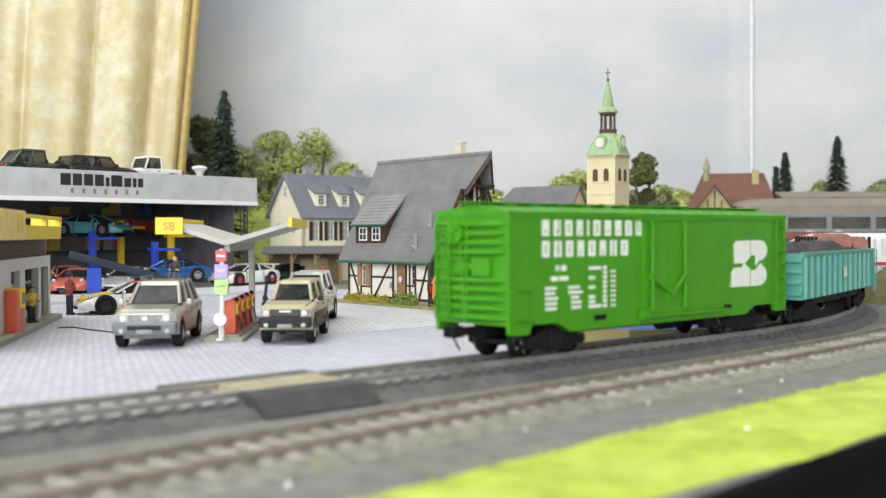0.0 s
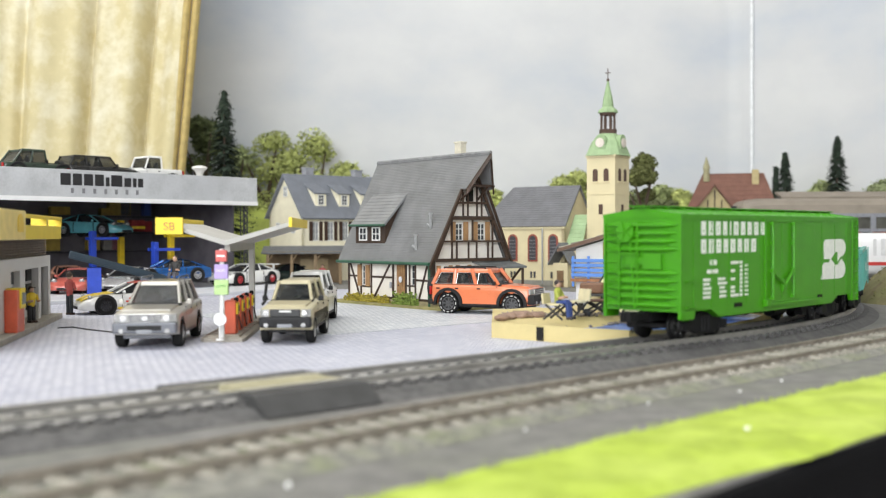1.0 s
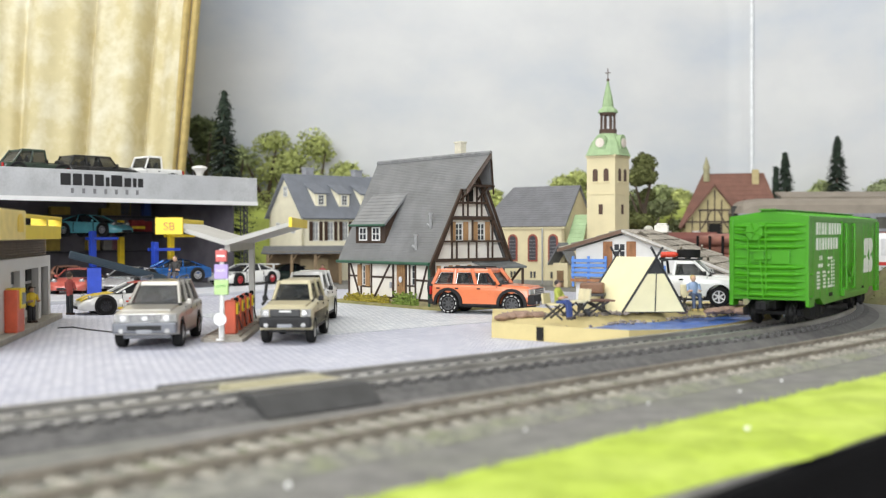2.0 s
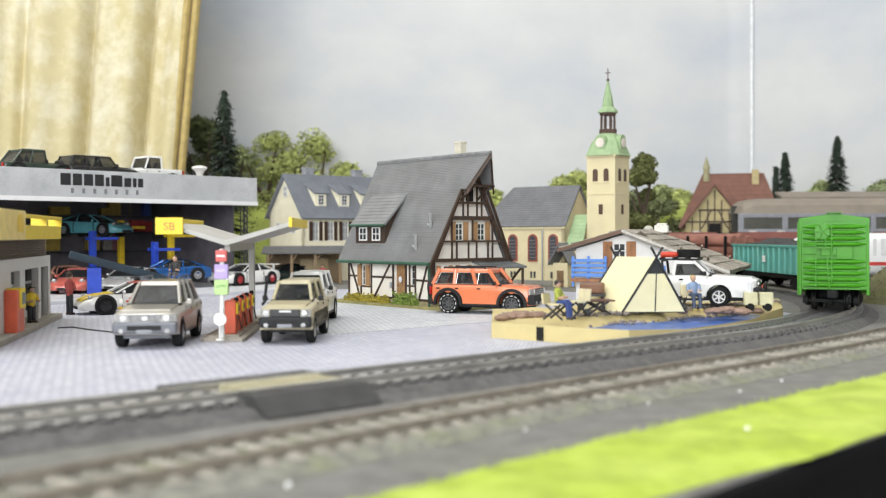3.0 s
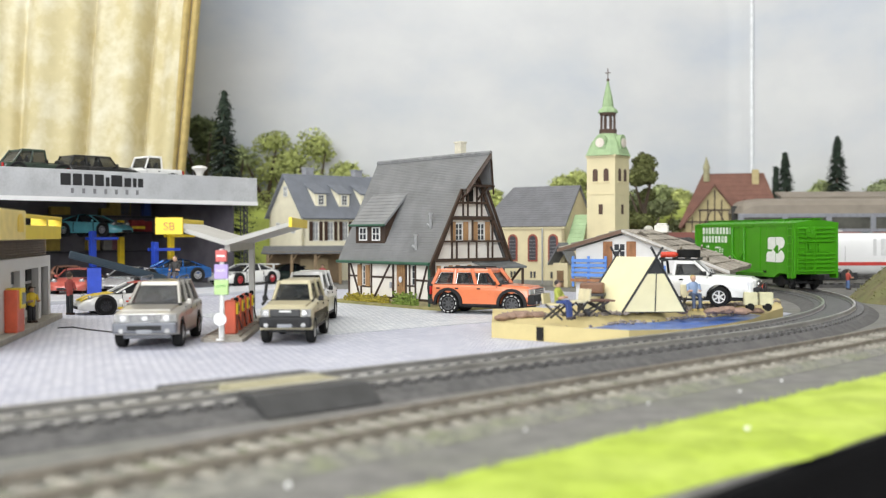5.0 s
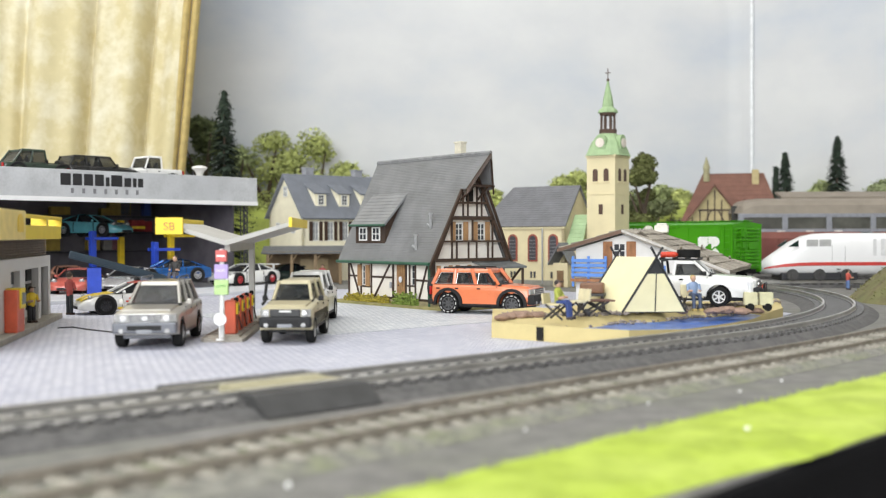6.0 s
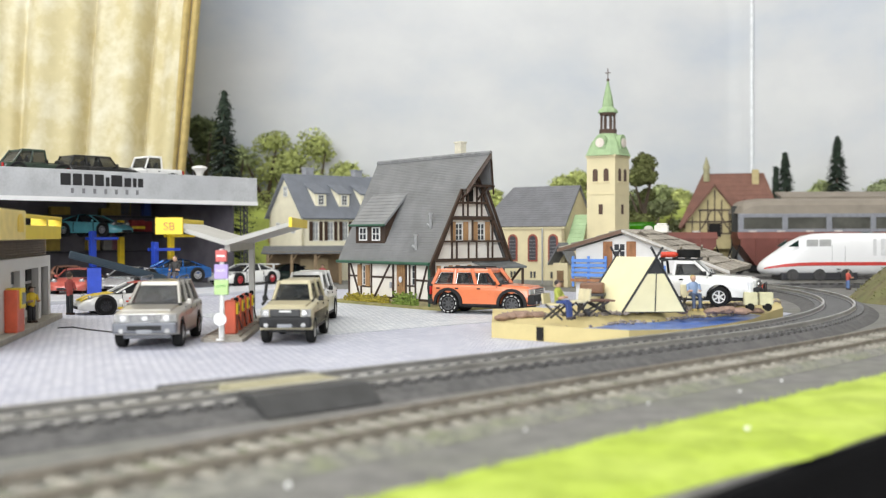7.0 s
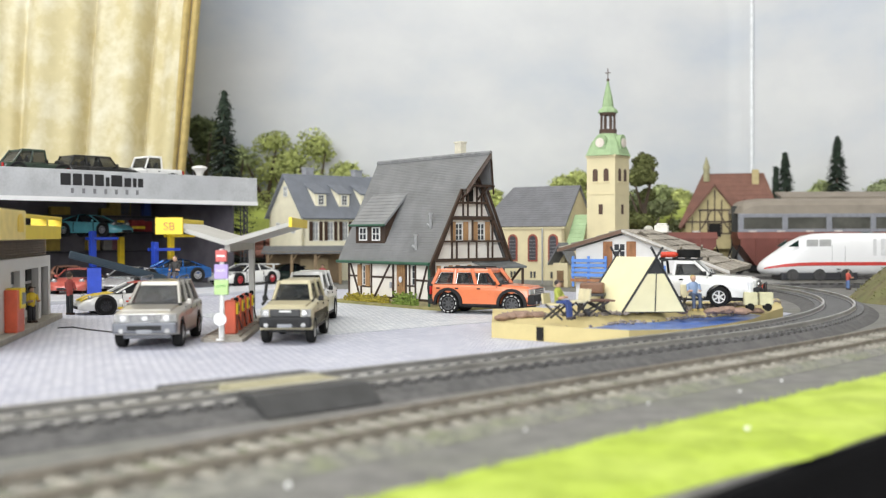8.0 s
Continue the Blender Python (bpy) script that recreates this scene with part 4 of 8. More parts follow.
    bm = B(); loft(bm, [[(x, y, z + d) for x, y, z in ((foot + 1.5, -hw * 0.78, hood + (belt - hood) * 0.55), (foot + 1.5, hw * 0.78, hood + (belt - hood) * 0.55), (x1 - 3.2, hw * 0.74, hood - front_drop * 0.3), (x1 - 3.2, -hw * 0.74, hood - front_drop * 0.3))] for d in (-0.4, 0.45)]); part("hood", bm, paint, car)
    bm = B(); box(bm, foot - 0.6, foot + 1.6, -hw + 2.0, hw - 2.0, belt - 0.9, belt + 0.15, 0.2); part("cowl", bm, void, car, "black windscreen cowl")
    for s in (-1, 1):
        bm = B(); cyl(bm, 1.0, 0.5, T(x1 + 1.4, s * hw * 0.7, low + 2.4, 0, 90, 0), 12)
        part("fog_light", bm, lamp, fb)
    bm = B(); box(bm, x1 + 1.7, x1 + 2.0, -3.2, 3.2, low + 1.4, low + 2.9)
    part("number_plate", bm, mat("plate_grey", (0.25, 0.26, 0.28), 0.4), fb)
    bm = B(); box(bm, x0 - 1.2, x0 + 2.0, -hw + 0.3, hw - 0.3, low + 0.4, low + 3.6, 0.7)
    part("rear_bumper", bm, bmp, car)
    bm = B(); box(bm, x0 + 5, x1 - 5, -hw + 3.6, hw - 3.6, max(1.6, low - 1.4), low + 3, 0.3); box(bm, back + 3, foot - 2, -hw + 3.0, hw - 3.0, low + 3, belt - 4.5)
    for ax in (fx, rx):
        rod(bm, (ax, -hw + 2, wr), (ax, hw - 2, wr), 0.9, 8)
    part("chassis", bm, trim, car)
    seat = mat("seat_grey", (0.20, 0.18, 0.155), 0.8)
    for sx in ([(foot + rf) / 2 - 12] + ([(foot + rf) / 2 - 24] if foot - back > 30 else [])):
        for s in (-1, 1):
            bm = B(); box(bm, sx - 1.6, sx, s * hw * 0.42 - hw * 0.26, s * hw * 0.42 + hw * 0.26, low + 3, belt + (rz - belt) * 0.3, 0.6); box(bm, sx - 1.4, sx - 0.2, s * hw * 0.42 - 1.8, s * hw * 0.42 + 1.8, belt + (rz - belt) * 0.3, belt + (rz - belt) * 0.52, 0.5)
            part("seat", bm, seat, car)
    bm = B(); box(bm, foot - 5, foot - 1.5, -hw + 2.2, hw - 2.2, belt - 2.5, belt + 0.3, 0.5); cyl(bm, 2.4, 0.5, T(foot - 6, hw * 0.42, belt, 0, -65, 0), 14)
    part("dashboard", bm, trim, car)
    tm, rm = wheel_meshes(wr, 4.2 if W > 24 else 3.6, rim, spokes, arch_trim)
    for ax in (fx, rx):
        for s in (-1, 1):
            t = new("wheel", tm); t.parent = car
            t.matrix_local = pose(ax * MM, s * (hw - 1.7) * MM, wr * MM, 0, 0, 0 if s > 0 else 180)
            r_ = new("rim", rm); r_.parent = t
            tagged(r_, "wheel rim")
    for f in extras:
        f(car, trim, paint, chrome, glass)
    return car


def roof_rails(z, x0, x1, y):
    def f(car, trim, paint, chrome, glass):
        for s in (-1, 1):
            bm = B(); rod(bm, (x0, s * y, z + 1.0), (x1, s * y, z + 1.0), 0.45, 6)
            for x in (x0, (x0 + x1) / 2, x1):
                rod(bm, (x, s * y, z - 0.6), (x, s * y, z + 1.0), 0.4, 6)
            part("roof_rail", bm, trim, car)
    return f


def spare(x, z, r):
    def f(car, trim, paint, chrome, glass):
        bm = B(); cyl(bm, r, 4, T(x - 3.4, 0, z, 0, 90, 0), 20); cyl(bm, r * 0.6, 0.5, T(x - 3.8, 0, z, 0, 90, 0), 16)
        part("spare_wheel", bm, trim, car, "black spare wheel")
    return f


def wipers(x, z, y):
    def f(car, trim, paint, chrome, glass):
        for k in (-0.5, 0.15):
            bm = B(); rod(bm, (x + 0.7, k * y, z + 0.2), (x - 0.7, k * y + y * 0.55, z + 2.2), 0.2, 5)
            part("wiper", bm, trim, car)
    return f


def bright_frames(car, trim, paint, chrome, glass):
    """Bright strip below and round the side panes of the tall estate body."""
    for s in (-1, 1):
        for a, b in ((10.0, -1.9), (-3.4, -15.8), (-17.4, -29.4)):
            bm = B()
            ring = [(a, s * 11.9, 18.4), (b, s * 11.9, 18.4), (b + (0.6 if b > -29 else 3.0), s * 10.3, 25.0), (a - (5.6 if a > 0 else 0.4), s * 10.3, 25.0)]
            for p, q in zip(ring, ring[1:] + ring[:1]):
                rod(bm, p, q, 0.24, 6)
            part("window_frame", bm, chrome, car, "bright window frame")


def snorkel(x, y, z):
    def f(car, trim, paint, chrome, glass):
        bm = B(); rod(bm, (x + 7, y, z - 9), (x + 2, y, z - 8), 0.7); rod(bm, (x + 2, y, z - 8), (x - 3.4, y, z + 1.4), 0.7); box(bm, x - 4.2, x - 2.2, y - 0.9, y + 0.9, z + 0.8, z + 3.4, 0.3)
        part("snorkel", bm, trim, car)
    return f


def coupe(label, m, paint, rim, extras, group, roof_paint=None):
    """Low rounded sports car with a fastback; x forwards, y left."""
    car = thing("sports_car", m, label, "model car", group)
    trim = mat("black_trim", (0.014, 0.014, 0.015), 0.55)
    chrome = mat("bright_metal", (0.62, 0.62, 0.61), 0.22, 0.9)
    glass = mat("dark_pane", (0.012, 0.013, 0.015), 0.08, var=0.05, bump=0.0, spec=0.4)
    lamp = mat("headlamp_lens", (0.46, 0.46, 0.45))
    def ring(x, w, zb, zs, zt):
        half = [(w * 0.92, zb), (w, zb + (zs - zb) * 0.35), (w * 0.99, zb + (zs - zb) * 0.75), (w * 0.9, zs), (w * 0.66, zs + (zt - zs) * 0.65), (w * 0.3, zt)]
        return [(x, y, z) for y, z in half] + [(x, -y, z) for y, z in half[::-1]]
    bm = B()
    loft(bm, [ring(*q) for q in ((-35.5, 10.5, 5.5, 9.5, 10.5), (-34, 13.2, 3.6, 11.5, 12.4), (-29, 15.0, 2.8, 13.0, 13.6), (-21, 15.4, 2.8, 13.4, 14.0), (-12, 14.6, 2.6, 12.8, 13.6), (0, 14.2, 2.6, 12.4, 13.4),
                                 (10, 14.2, 2.6, 12.2, 13.0), (19, 14.8, 2.6, 11.9, 11.7), (26, 14.6, 2.6, 10.8, 10.4), (31, 13.6, 2.6, 8.8, 8.8), (34, 11.6, 3.0, 6.8, 7.0), (35.2, 8.5, 3.4, 5.8, 6.0))])
    part("body", bm, paint, car, smooth=True)
    stations = ((13.5, 12.4, 12.6, 12.9), (8, 11.6, 12.6, 15.8), (2, 10.4, 12.6, 18.6), (-3, 9.9, 12.6, 19.6), (-10, 9.9, 12.6, 19.6), (-18, 9.8, 12.8, 17.8), (-26, 9.6, 12.8, 15.0), (-31, 9.2, 12.4, 13.2))
    bm = B()
    loft(bm, [[(x, 13.0 * w / 12.4, zb), (x, w * 0.93, zb + (zt - zb) * 0.72), (x, w * 0.74, zt - 0.15 * (zt - zb) * 0.4), (x, 0, zt), (x, -w * 0.74, zt - 0.15 * (zt - zb) * 0.4), (x, -w * 0.93, zb + (zt - zb) * 0.72), (x, -13.0 * w / 12.4, zb)] for x, w, zb, zt in stations])
    cab = part("window", bm, glass, car, "dark wraparound panes", smooth=True)
    bm = B()
    loft(bm, [[(x, y * w, zt + 0.28 - 0.15 * abs(y) * (zt - zb) * 0.4) for y in (0.8, 0.4, 0, -0.4, -0.8)] + [(x, y * w, zt - 0.5) for y in (-0.7, 0, 0.7)] for x, w, zb, zt in stations[2:]])
    part("roof", bm, roof_paint or paint, car, smooth=True)
    for s in (-1, 1):
        for (x0, y0, z0), (x1, y1, z1) in (((13.2, 12.2, 13.0), (2.2, 9.0, 18.4)), ((-9, 12.6, 13.0), (-9.6, 9.2, 18.8)), ((-29, 10.2, 13.2), (-17, 9.2, 17.4))):
            bm = B(); rod(bm, (x0, s * y0, z0), (x1, s * y1, z1), 0.55, 6); part("pillar", bm, paint, car)
        bm = B(); ball(bm, 2.3, T(28.2, s * 10.6, 10.0, 0, 35, 0, (0.55, 1, 1)), 14, 8); part("headlight", bm, lamp, car, "round clear headlight", smooth=True)
        bm = B(); box(bm, -35.3, -33.8, s * 8.4 - 3, s * 8.4 + 3, 8.2, 10.0, 0.4); part("tail_light", bm, mat("red_lens", (0.45, 0.02, 0.02), 0.2), car, "red tail light")
        bm = B(); ball(bm, 1.5, T(9, s * 14.6, 13.6, 0, 0, 0, (0.7, 1, 0.8)), 10, 6); part("mirror", bm, paint, car, smooth=True)
        bm = B(); box(bm, -11.4, -11.1, s * 14.3 - 0.6, s * 14.3 + 0.42, 4, 12.2); box(bm, 9.8, 10.1, s * 14.2 - 0.6, s * 14.2 + 0.12, 4, 12.0); part("door_gap", bm, trim, car)
        for ax in (-21, 20):
            bm = B(); cyl(bm, 6.6, 5.0, T(ax, s * 12.75 + 2.5, 5.6, 90), 24); part("wheel_well", bm, trim, car)
    bm = B(); box(bm, 34.2, 35.5, -7, 7, 3.4, 5.2, 0.3); part("air_intake", bm, trim, car, "black air intake")
    tm, rm = wheel_meshes(5.6, 4.0, rim, 10)
    for ax in (-21, 20):
        for s in (-1, 1):
            t = new("wheel", tm); t.parent = car
            t.matrix_local = pose(ax * MM, s * 13.9 * MM, 5.6 * MM, 0, 0, 0 if s > 0 else 180)
            new("rim", rm).parent = t
    for f in extras:
        f(car, trim, paint, chrome, glass)
    return car


def cars():
    silver = mat("champagne_silver", (0.43, 0.41, 0.37), 0.33, 0.4, var=0.03, size=10, coat=0.6, bump=0.02)
    grey2 = mat("grey_cladding", (0.125, 0.13, 0.145), 0.4, 0.3, var=0.06)
    tan = mat("desert_tan", (0.47, 0.42, 0.27), 0.42, var=0.05, size=8, coat=0.2, bump=0.03)
    white = mat("car_white", (0.72, 0.72, 0.70), 0.3, var=0.02, size=8, coat=0.5, bump=0.02)
    orange = mat("signal_orange", (0.68, 0.19, 0.08), 0.3, var=0.04, size=8, coat=0.5, bump=0.02)
    red = mat("sport_red", (0.62, 0.06, 0.03), 0.28, var=0.04, coat=0.6, bump=0.02)
    blk = mat("gloss_black", (0.012, 0.012, 0.013), 0.15, coat=0.5, var=0.1, bump=0.02)
    bright = mat("alloy_rim", (0.55, 0.55, 0.56), 0.3, 0.8)
    dark_rim = mat("dark_rim", (0.13, 0.13, 0.135), 0.35, 0.6)
    white_rim = mat("white_rim", (0.7, 0.7, 0.68), 0.4)
    # large off-roaders on the square
    vehicle("off_road_car", "champagne silver estate off-roader with grey lower cladding on the paving", at(-128.6, 483, 0, -86), 69, 27.4, 27.6, 18.2, 16.8, 44.5, 6.0,
            silver, (13, 3, -27, -33), inset=2.3, tuck=4.9, trim=grey2, rim=bright, spokes=6, clear=5.6, extras=(roof_rails(28.2, -25, 0, 8.4), wipers(12, 18.6, 12)), side_trim=silver)
    vehicle("off_road_car", "desert tan upright off-roader with black bumper and snorkel", at(-68.8, 497, 0, -91), 63, 23.4, 27.5, 18.6, 17.3, 42, 6.1,
            tan, (11, 6, -26, -30), face="black", inset=2.4, rim=white_rim, clear=6.4, front_drop=1.2, tuck=4.6, extras=(snorkel(9, -12.7, 26), wipers(10, 18.8, 11), spare(-33, 14, 6)))
    vehicle("off_road_car", "white upright off-roader parked behind the tan one", at(-75, 590, 0, -91), 66, 25, 28.0, 18.6, 17.2, 43, 6.2,
            white, (11, 5, -27, -31), face="black", inset=2.2, tuck=4.6, rim=white_rim, clear=5.0, front_drop=1.0, extras=(wipers(10, 18.6, 11),))
    vehicle("off_road_car", "orange four-door off-roader with black arches beside the cottage", at(27.2, 648, 0, -24), 66, 27, 27.6, 18.2, 17.0, 41, 6.5,
            orange, (11.5, 4.5, -27.5, -31.5), face="slot", inset=1.8, tuck=3.6, pr=1.2, cap=2.8, rim=dark_rim, spokes=8, clear=5.4, arch_trim=True, front_drop=0.8, extras=(roof_rails(27.2, -25, 2, 8.8), spare(-34.5, 15.5, 6.2), wipers(11.5, 18.8, 12), bright_frames))
    def bed(car, trim, paint, chrome, glass):
        bm = B()
        for s in (-1, 1):
            box(bm, -35, -9.6, s * 12.6 - 0.7, s * 12.6 + 0.7, 9, 16.6, 0.3)
        box(bm, -35.5, -34, -13, 13, 7, 16.6, 0.3)
        part("cargo_bed", bm, paint, car)
        bm = B()
        for s in (-1, 1):
            rod(bm, (-14.5, s * 11, 14), (-15.4, s * 9.5, 25.0), 0.7)
        rod(bm, (-15.4, -9.5, 24.6), (-15.4, 9.5, 24.6), 0.7)
        part("roll_bar", bm, trim, car)
        bm = B(); box(bm, -17, 4, -9, 9, 24.8, 25.4)
        for x in (-17, -10, -3, 3.4):
            box(bm, x, x + 0.8, -9.4, 9.4, 25.3, 26.2)
        for x in (-6, 0):
            for s in (-1, 1):
                rod(bm, (x, s * 8, 23.6), (x, s * 8, 25), 0.5)
        part("roof_rack", bm, trim, car, "black roof rack")
        bm = B(); box(bm, 33, 38.5, -11, 11, 6.5, 10.0, 0.5); rod(bm, (38, -8, 12.5), (38, 8, 12.5), 0.6); rod(bm, (37.5, -8, 8), (38, -8, 12.5), 0.6); rod(bm, (37.5, 8, 8), (38, 8, 12.5), 0.6)
        part("bull_bar", bm, trim, car, "black bull bar")
        bm = B(); cyl(bm, 1.1, 7, T(37.2, 3.5, 11.0, 90, 0, 0), 12)
        part("winch", bm, mat("sport_red", (0.62, 0.06, 0.03)), car, "red winch drum")
    vehicle("pickup_truck", "white two-door pickup truck with a roof rack on the pond plate", at(137, 582, 9, -20), 70, 27, 24.8, 17.2, 15.8, 42, 5.5,
            white, (9.5, 1.5, -8.0, -9.0), wins=1, face="truck", nose=-6, inset=1.8, tuck=3.6, rim=white_rim, clear=4.6, front_drop=1.2, extras=(bed, wipers(9.5, 17.2, 11)), category="model truck")
    bm = B(); cyl(bm, 6.3, 4.2, T(0, 0, 0), 24); cyl(bm, 3.4, 4.4, T(0, 0, 0), 18)
    solo("spare_tyre", bm, mat("rubber", (0.018,) * 3, 0.75), at(134.8, 583, 35.2), "black spare tyre lying on the pickup's roof rack", "tyre")
    bm = B(); cyl(bm, 1.6, 8, T(-4, 0, 1.6, 0, 90, 0), 14); cyl(bm, 1.6, 1.6, T(4, 0, 1.6, 0, 90, 0), 14, 0.6); cyl(bm, 0.6, 1.4, T(5.4, 0, 1.6, 0, 90, 0), 10)
    solo("gas_bottle", bm, mat("sport_red", (0.62, 0.06, 0.03)), at(123.4, 582.7, 35.2, 0), "red gas bottle lying on the pickup's roof rack", "bottle")
    # low sports cars in and before the workshop
    def wing(z, w):
        def f(car, trim, paint, chrome, glass):
            bm = B(); box(bm, -34, -28, -w, w, z, z + 0.8, 0.2)
            for s in (-1, 1):
                box(bm, -32, -30, s * w * 0.6 - 0.4, s * w * 0.6 + 0.4, z - 4, z)
            part("rear_wing", bm, paint, car)
        return f
    def livery(car, trim, paint, chrome, glass):
        yel = mat("livery_yellow", (0.75, 0.55, 0.04), 0.35)
        for s in (-1, 1):
            bm = B(); prism(bm, [(12, 2.8), (-12, 2.8), (-13, 11.5), (-6, 11.4), (4, 5.2), (12, 4.4)], s * 14.5 - 0.3, s * 14.5 + 0.3); part("side_panel", bm, red, car, "red livery field")
            bm = B(); prism(bm, [(13, 4.4), (4, 5.2), (-6, 11.4), (-9, 11.4), (3, 4.2), (13, 3.2)], s * 14.6 - 0.3, s * 14.6 + 0.3); part("stripe", bm, yel, car, "yellow livery stripe")
            bm = B(); box(bm, 0.5, 6, s * 14.7 - 0.3, s * 14.7 + 0.1, 9.2, 10.1); box(bm, 1, 8, s * 14.7 - 0.3, s * 14.7 + 0.1, 7.4, 8.4); part("lettering", bm, red, car, "red lettering as plain bars")
            bm = B(); prism(bm, [(33.5, 8.2), (26, 11.4), (14, 12.9), (14, 13.3), (26, 11.8), (33.5, 8.8)], s * 5 - 2.2, s * 5 + 2.2); part("hood_stripe", bm, yel, car, "yellow hood stripe")
    def sports(label, m, paint, extras=(), rim=bright, group="workshop cars", roof=None):
        return coupe(label, m, paint, rim, extras, group, roof)
    sports("red and white racing coupe with a yellow stripe", at(-195, 668, 0, -150), white, (livery, wing(17, 13)), mat("gloss_black", (0.012,) * 3), "", red)
    sports("pink and red sports car parked in the workshop", at(-297, 862, 2.4, -85), mat("faded_red", (0.55, 0.12, 0.09), 0.3, coat=0.5), (wing(17, 12),))
    sports("white sports car with red wheels beside the workshop", at(-184, 981, 2.4, -125), white, (wing(18, 13),), mat("red_rim", (0.5, 0.04, 0.05), 0.35))
    sports("metallic blue sports car in the workshop", at(-240, 930, 8, -150), mat("metal_blue", (0.02, 0.12, 0.38), 0.22, 0.5, coat=0.6))
    sports("silver white sports car in the workshop", at(-262, 886, 2.4, -95), mat("car_silver", (0.6, 0.6, 0.6), 0.25, 0.5, coat=0.5), (wing(17, 13),))
    sports("turquoise coupe raised on the blue workshop lift", at(-318, 968, 48.0, -18), mat("turquoise_paint", (0.10, 0.33, 0.37), 0.25, coat=0.6))
    sports("orange-white sports car at the back of the workshop", at(-330, 935, 2.4, -60), mat("orange_white", (0.6, 0.3, 0.2), 0.3, coat=0.5))
    sports("dark green coupe parked beside the white sports car", at(-160, 1062, 0, -150), mat("dark_green_paint", (0.02, 0.035, 0.03), 0.2, coat=0.5))
    # off-roaders on the workshop roof
    vehicle("off_road_car", "dark green open jeep on the workshop roof", at(-331, 859, 92.6, 49), 62, 26, 25, 14.5, 13.5, 38, 5.6, mat("jeep_green", (0.025, 0.045, 0.03), 0.35, coat=0.3), (6, 4, -14, -22), clear=5, arch_trim=True)
    vehicle("off_road_car", "gloss black station wagon on the workshop roof", at(-293, 901, 92.6, 49), 66, 27, 22.5, 14.0, 13.0, 40, 5.4, blk, (12, 5, -27, -31), clear=3.4, extras=(spare(-33, 12, 5.6),))
    vehicle("off_road_car", "white off-road wagon on the workshop roof", at(-262, 939, 92.6, 229), 62, 26, 25.5, 14.5, 13.5, 38, 5.6, white, (8, 4, -8, -9), clear=4.2, arch_trim=False)


cars()

# ---- buildings ----
def wall_panel(bm, a, b, z0, z1, t, holes=(), gable=None):
    """Upright wall along x from a to b, at y 0..t, with rectangular openings (x0, x1, z0, z1)."""
    xs = sorted({a, b, *[h[0] for h in holes], *[h[1] for h in holes]})
    zs = sorted({z0, z1, *[h[2] for h in holes], *[h[3] for h in holes]})
    full = {(i, j) for i in range(len(xs) - 1) for j in range(len(zs) - 1)
            if not any(h[0] - 1e-6 <= xs[i] and xs[i + 1] <= h[1] + 1e-6 and h[2] - 1e-6 <= zs[j] and zs[j + 1] <= h[3] + 1e-6 for h in holes)}
    made = {}
    def V(i, j, k):
        if (i, j, k) not in made:
            made[i, j, k] = bm.verts.new((xs[i], t * k, zs[j]))
        return made[i, j, k]
    for i, j in full:
        for k in (0, 1):
            bm.faces.new((V(i, j, k), V(i + 1, j, k), V(i + 1, j + 1, k), V(i, j + 1, k)))
        for (di, dj), (p, q) in (((-1, 0), ((0, 0), (0, 1))), ((1, 0), ((1, 0), (1, 1))), ((0, -1), ((0, 0), (1, 0))), ((0, 1), ((0, 1), (1, 1)))):
            if (i + di, j + dj) not in full:
                bm.faces.new((V(i + p[0], j + p[1], 0), V(i + q[0], j + q[1], 0), V(i + q[0], j + q[1], 1), V(i + p[0], j + p[1], 1)))
    bmesh.ops.recalc_face_normals(bm, faces=bm.faces)


def window(parent, m, w, h, frame_mat, glass, bars=(1, 2), depth=1.2, sill=None):
    """A framed window in the plane y 0, centred on its origin at the sill, facing -y."""
    bm = B()
    f = min(0.9, w * 0.12)
    box(bm, -w / 2, w / 2, 0.5, depth, 0, f); box(bm, -w / 2, w / 2, 0.5, depth, h - f, h)
    box(bm, -w / 2, -w / 2 + f, 0.5, depth, f, h - f); box(bm, w / 2 - f, w / 2, 0.5, depth, f, h - f)
    for i in range(bars[0]):
        x = -w / 2 + (i + 1) * w / (bars[0] + 1)
        box(bm, x - f * 0.35, x + f * 0.35, 0.6, depth, f, h - f)
    for i in range(bars[1]):
        z = (i + 1) * h / (bars[1] + 1)
        box(bm, -w / 2 + f, w / 2 - f, 0.62, depth, z - f * 0.3, z + f * 0.3)
    o = part("window", bm, frame_mat, parent)
    o.matrix_local = m
    bm = B(); box(bm, -w / 2 + f * 0.6, w / 2 - f * 0.6, depth - 0.35, depth - 0.05, f * 0.6, h - f * 0.6)
    part("pane", bm, glass, o)
    if sill:
        bm = B(); box(bm, -w / 2 - 0.6, w / 2 + 0.6, -0.6, 0.6, -0.9, -0.05)
        part("sill", bm, sill, o)
    return o


def L_(x, y, z, rz=0):
    return pose(x * MM, y * MM, z * MM, 0, 0, rz)


def shutter(parent, m, w, h, material):
    bm = B(); box(bm, -w / 2, w / 2, -0.7, 0.05, 0, h, 0.12)
    for k in range(5):
        box(bm, -w / 2 + 0.5, w / 2 - 0.5, -0.85, -0.6, h * (0.12 + 0.17 * k), h * (0.12 + 0.17 * k) + h * 0.05)
    o = part("shutter", bm, material, parent)
    o.matrix_local = m
    return o


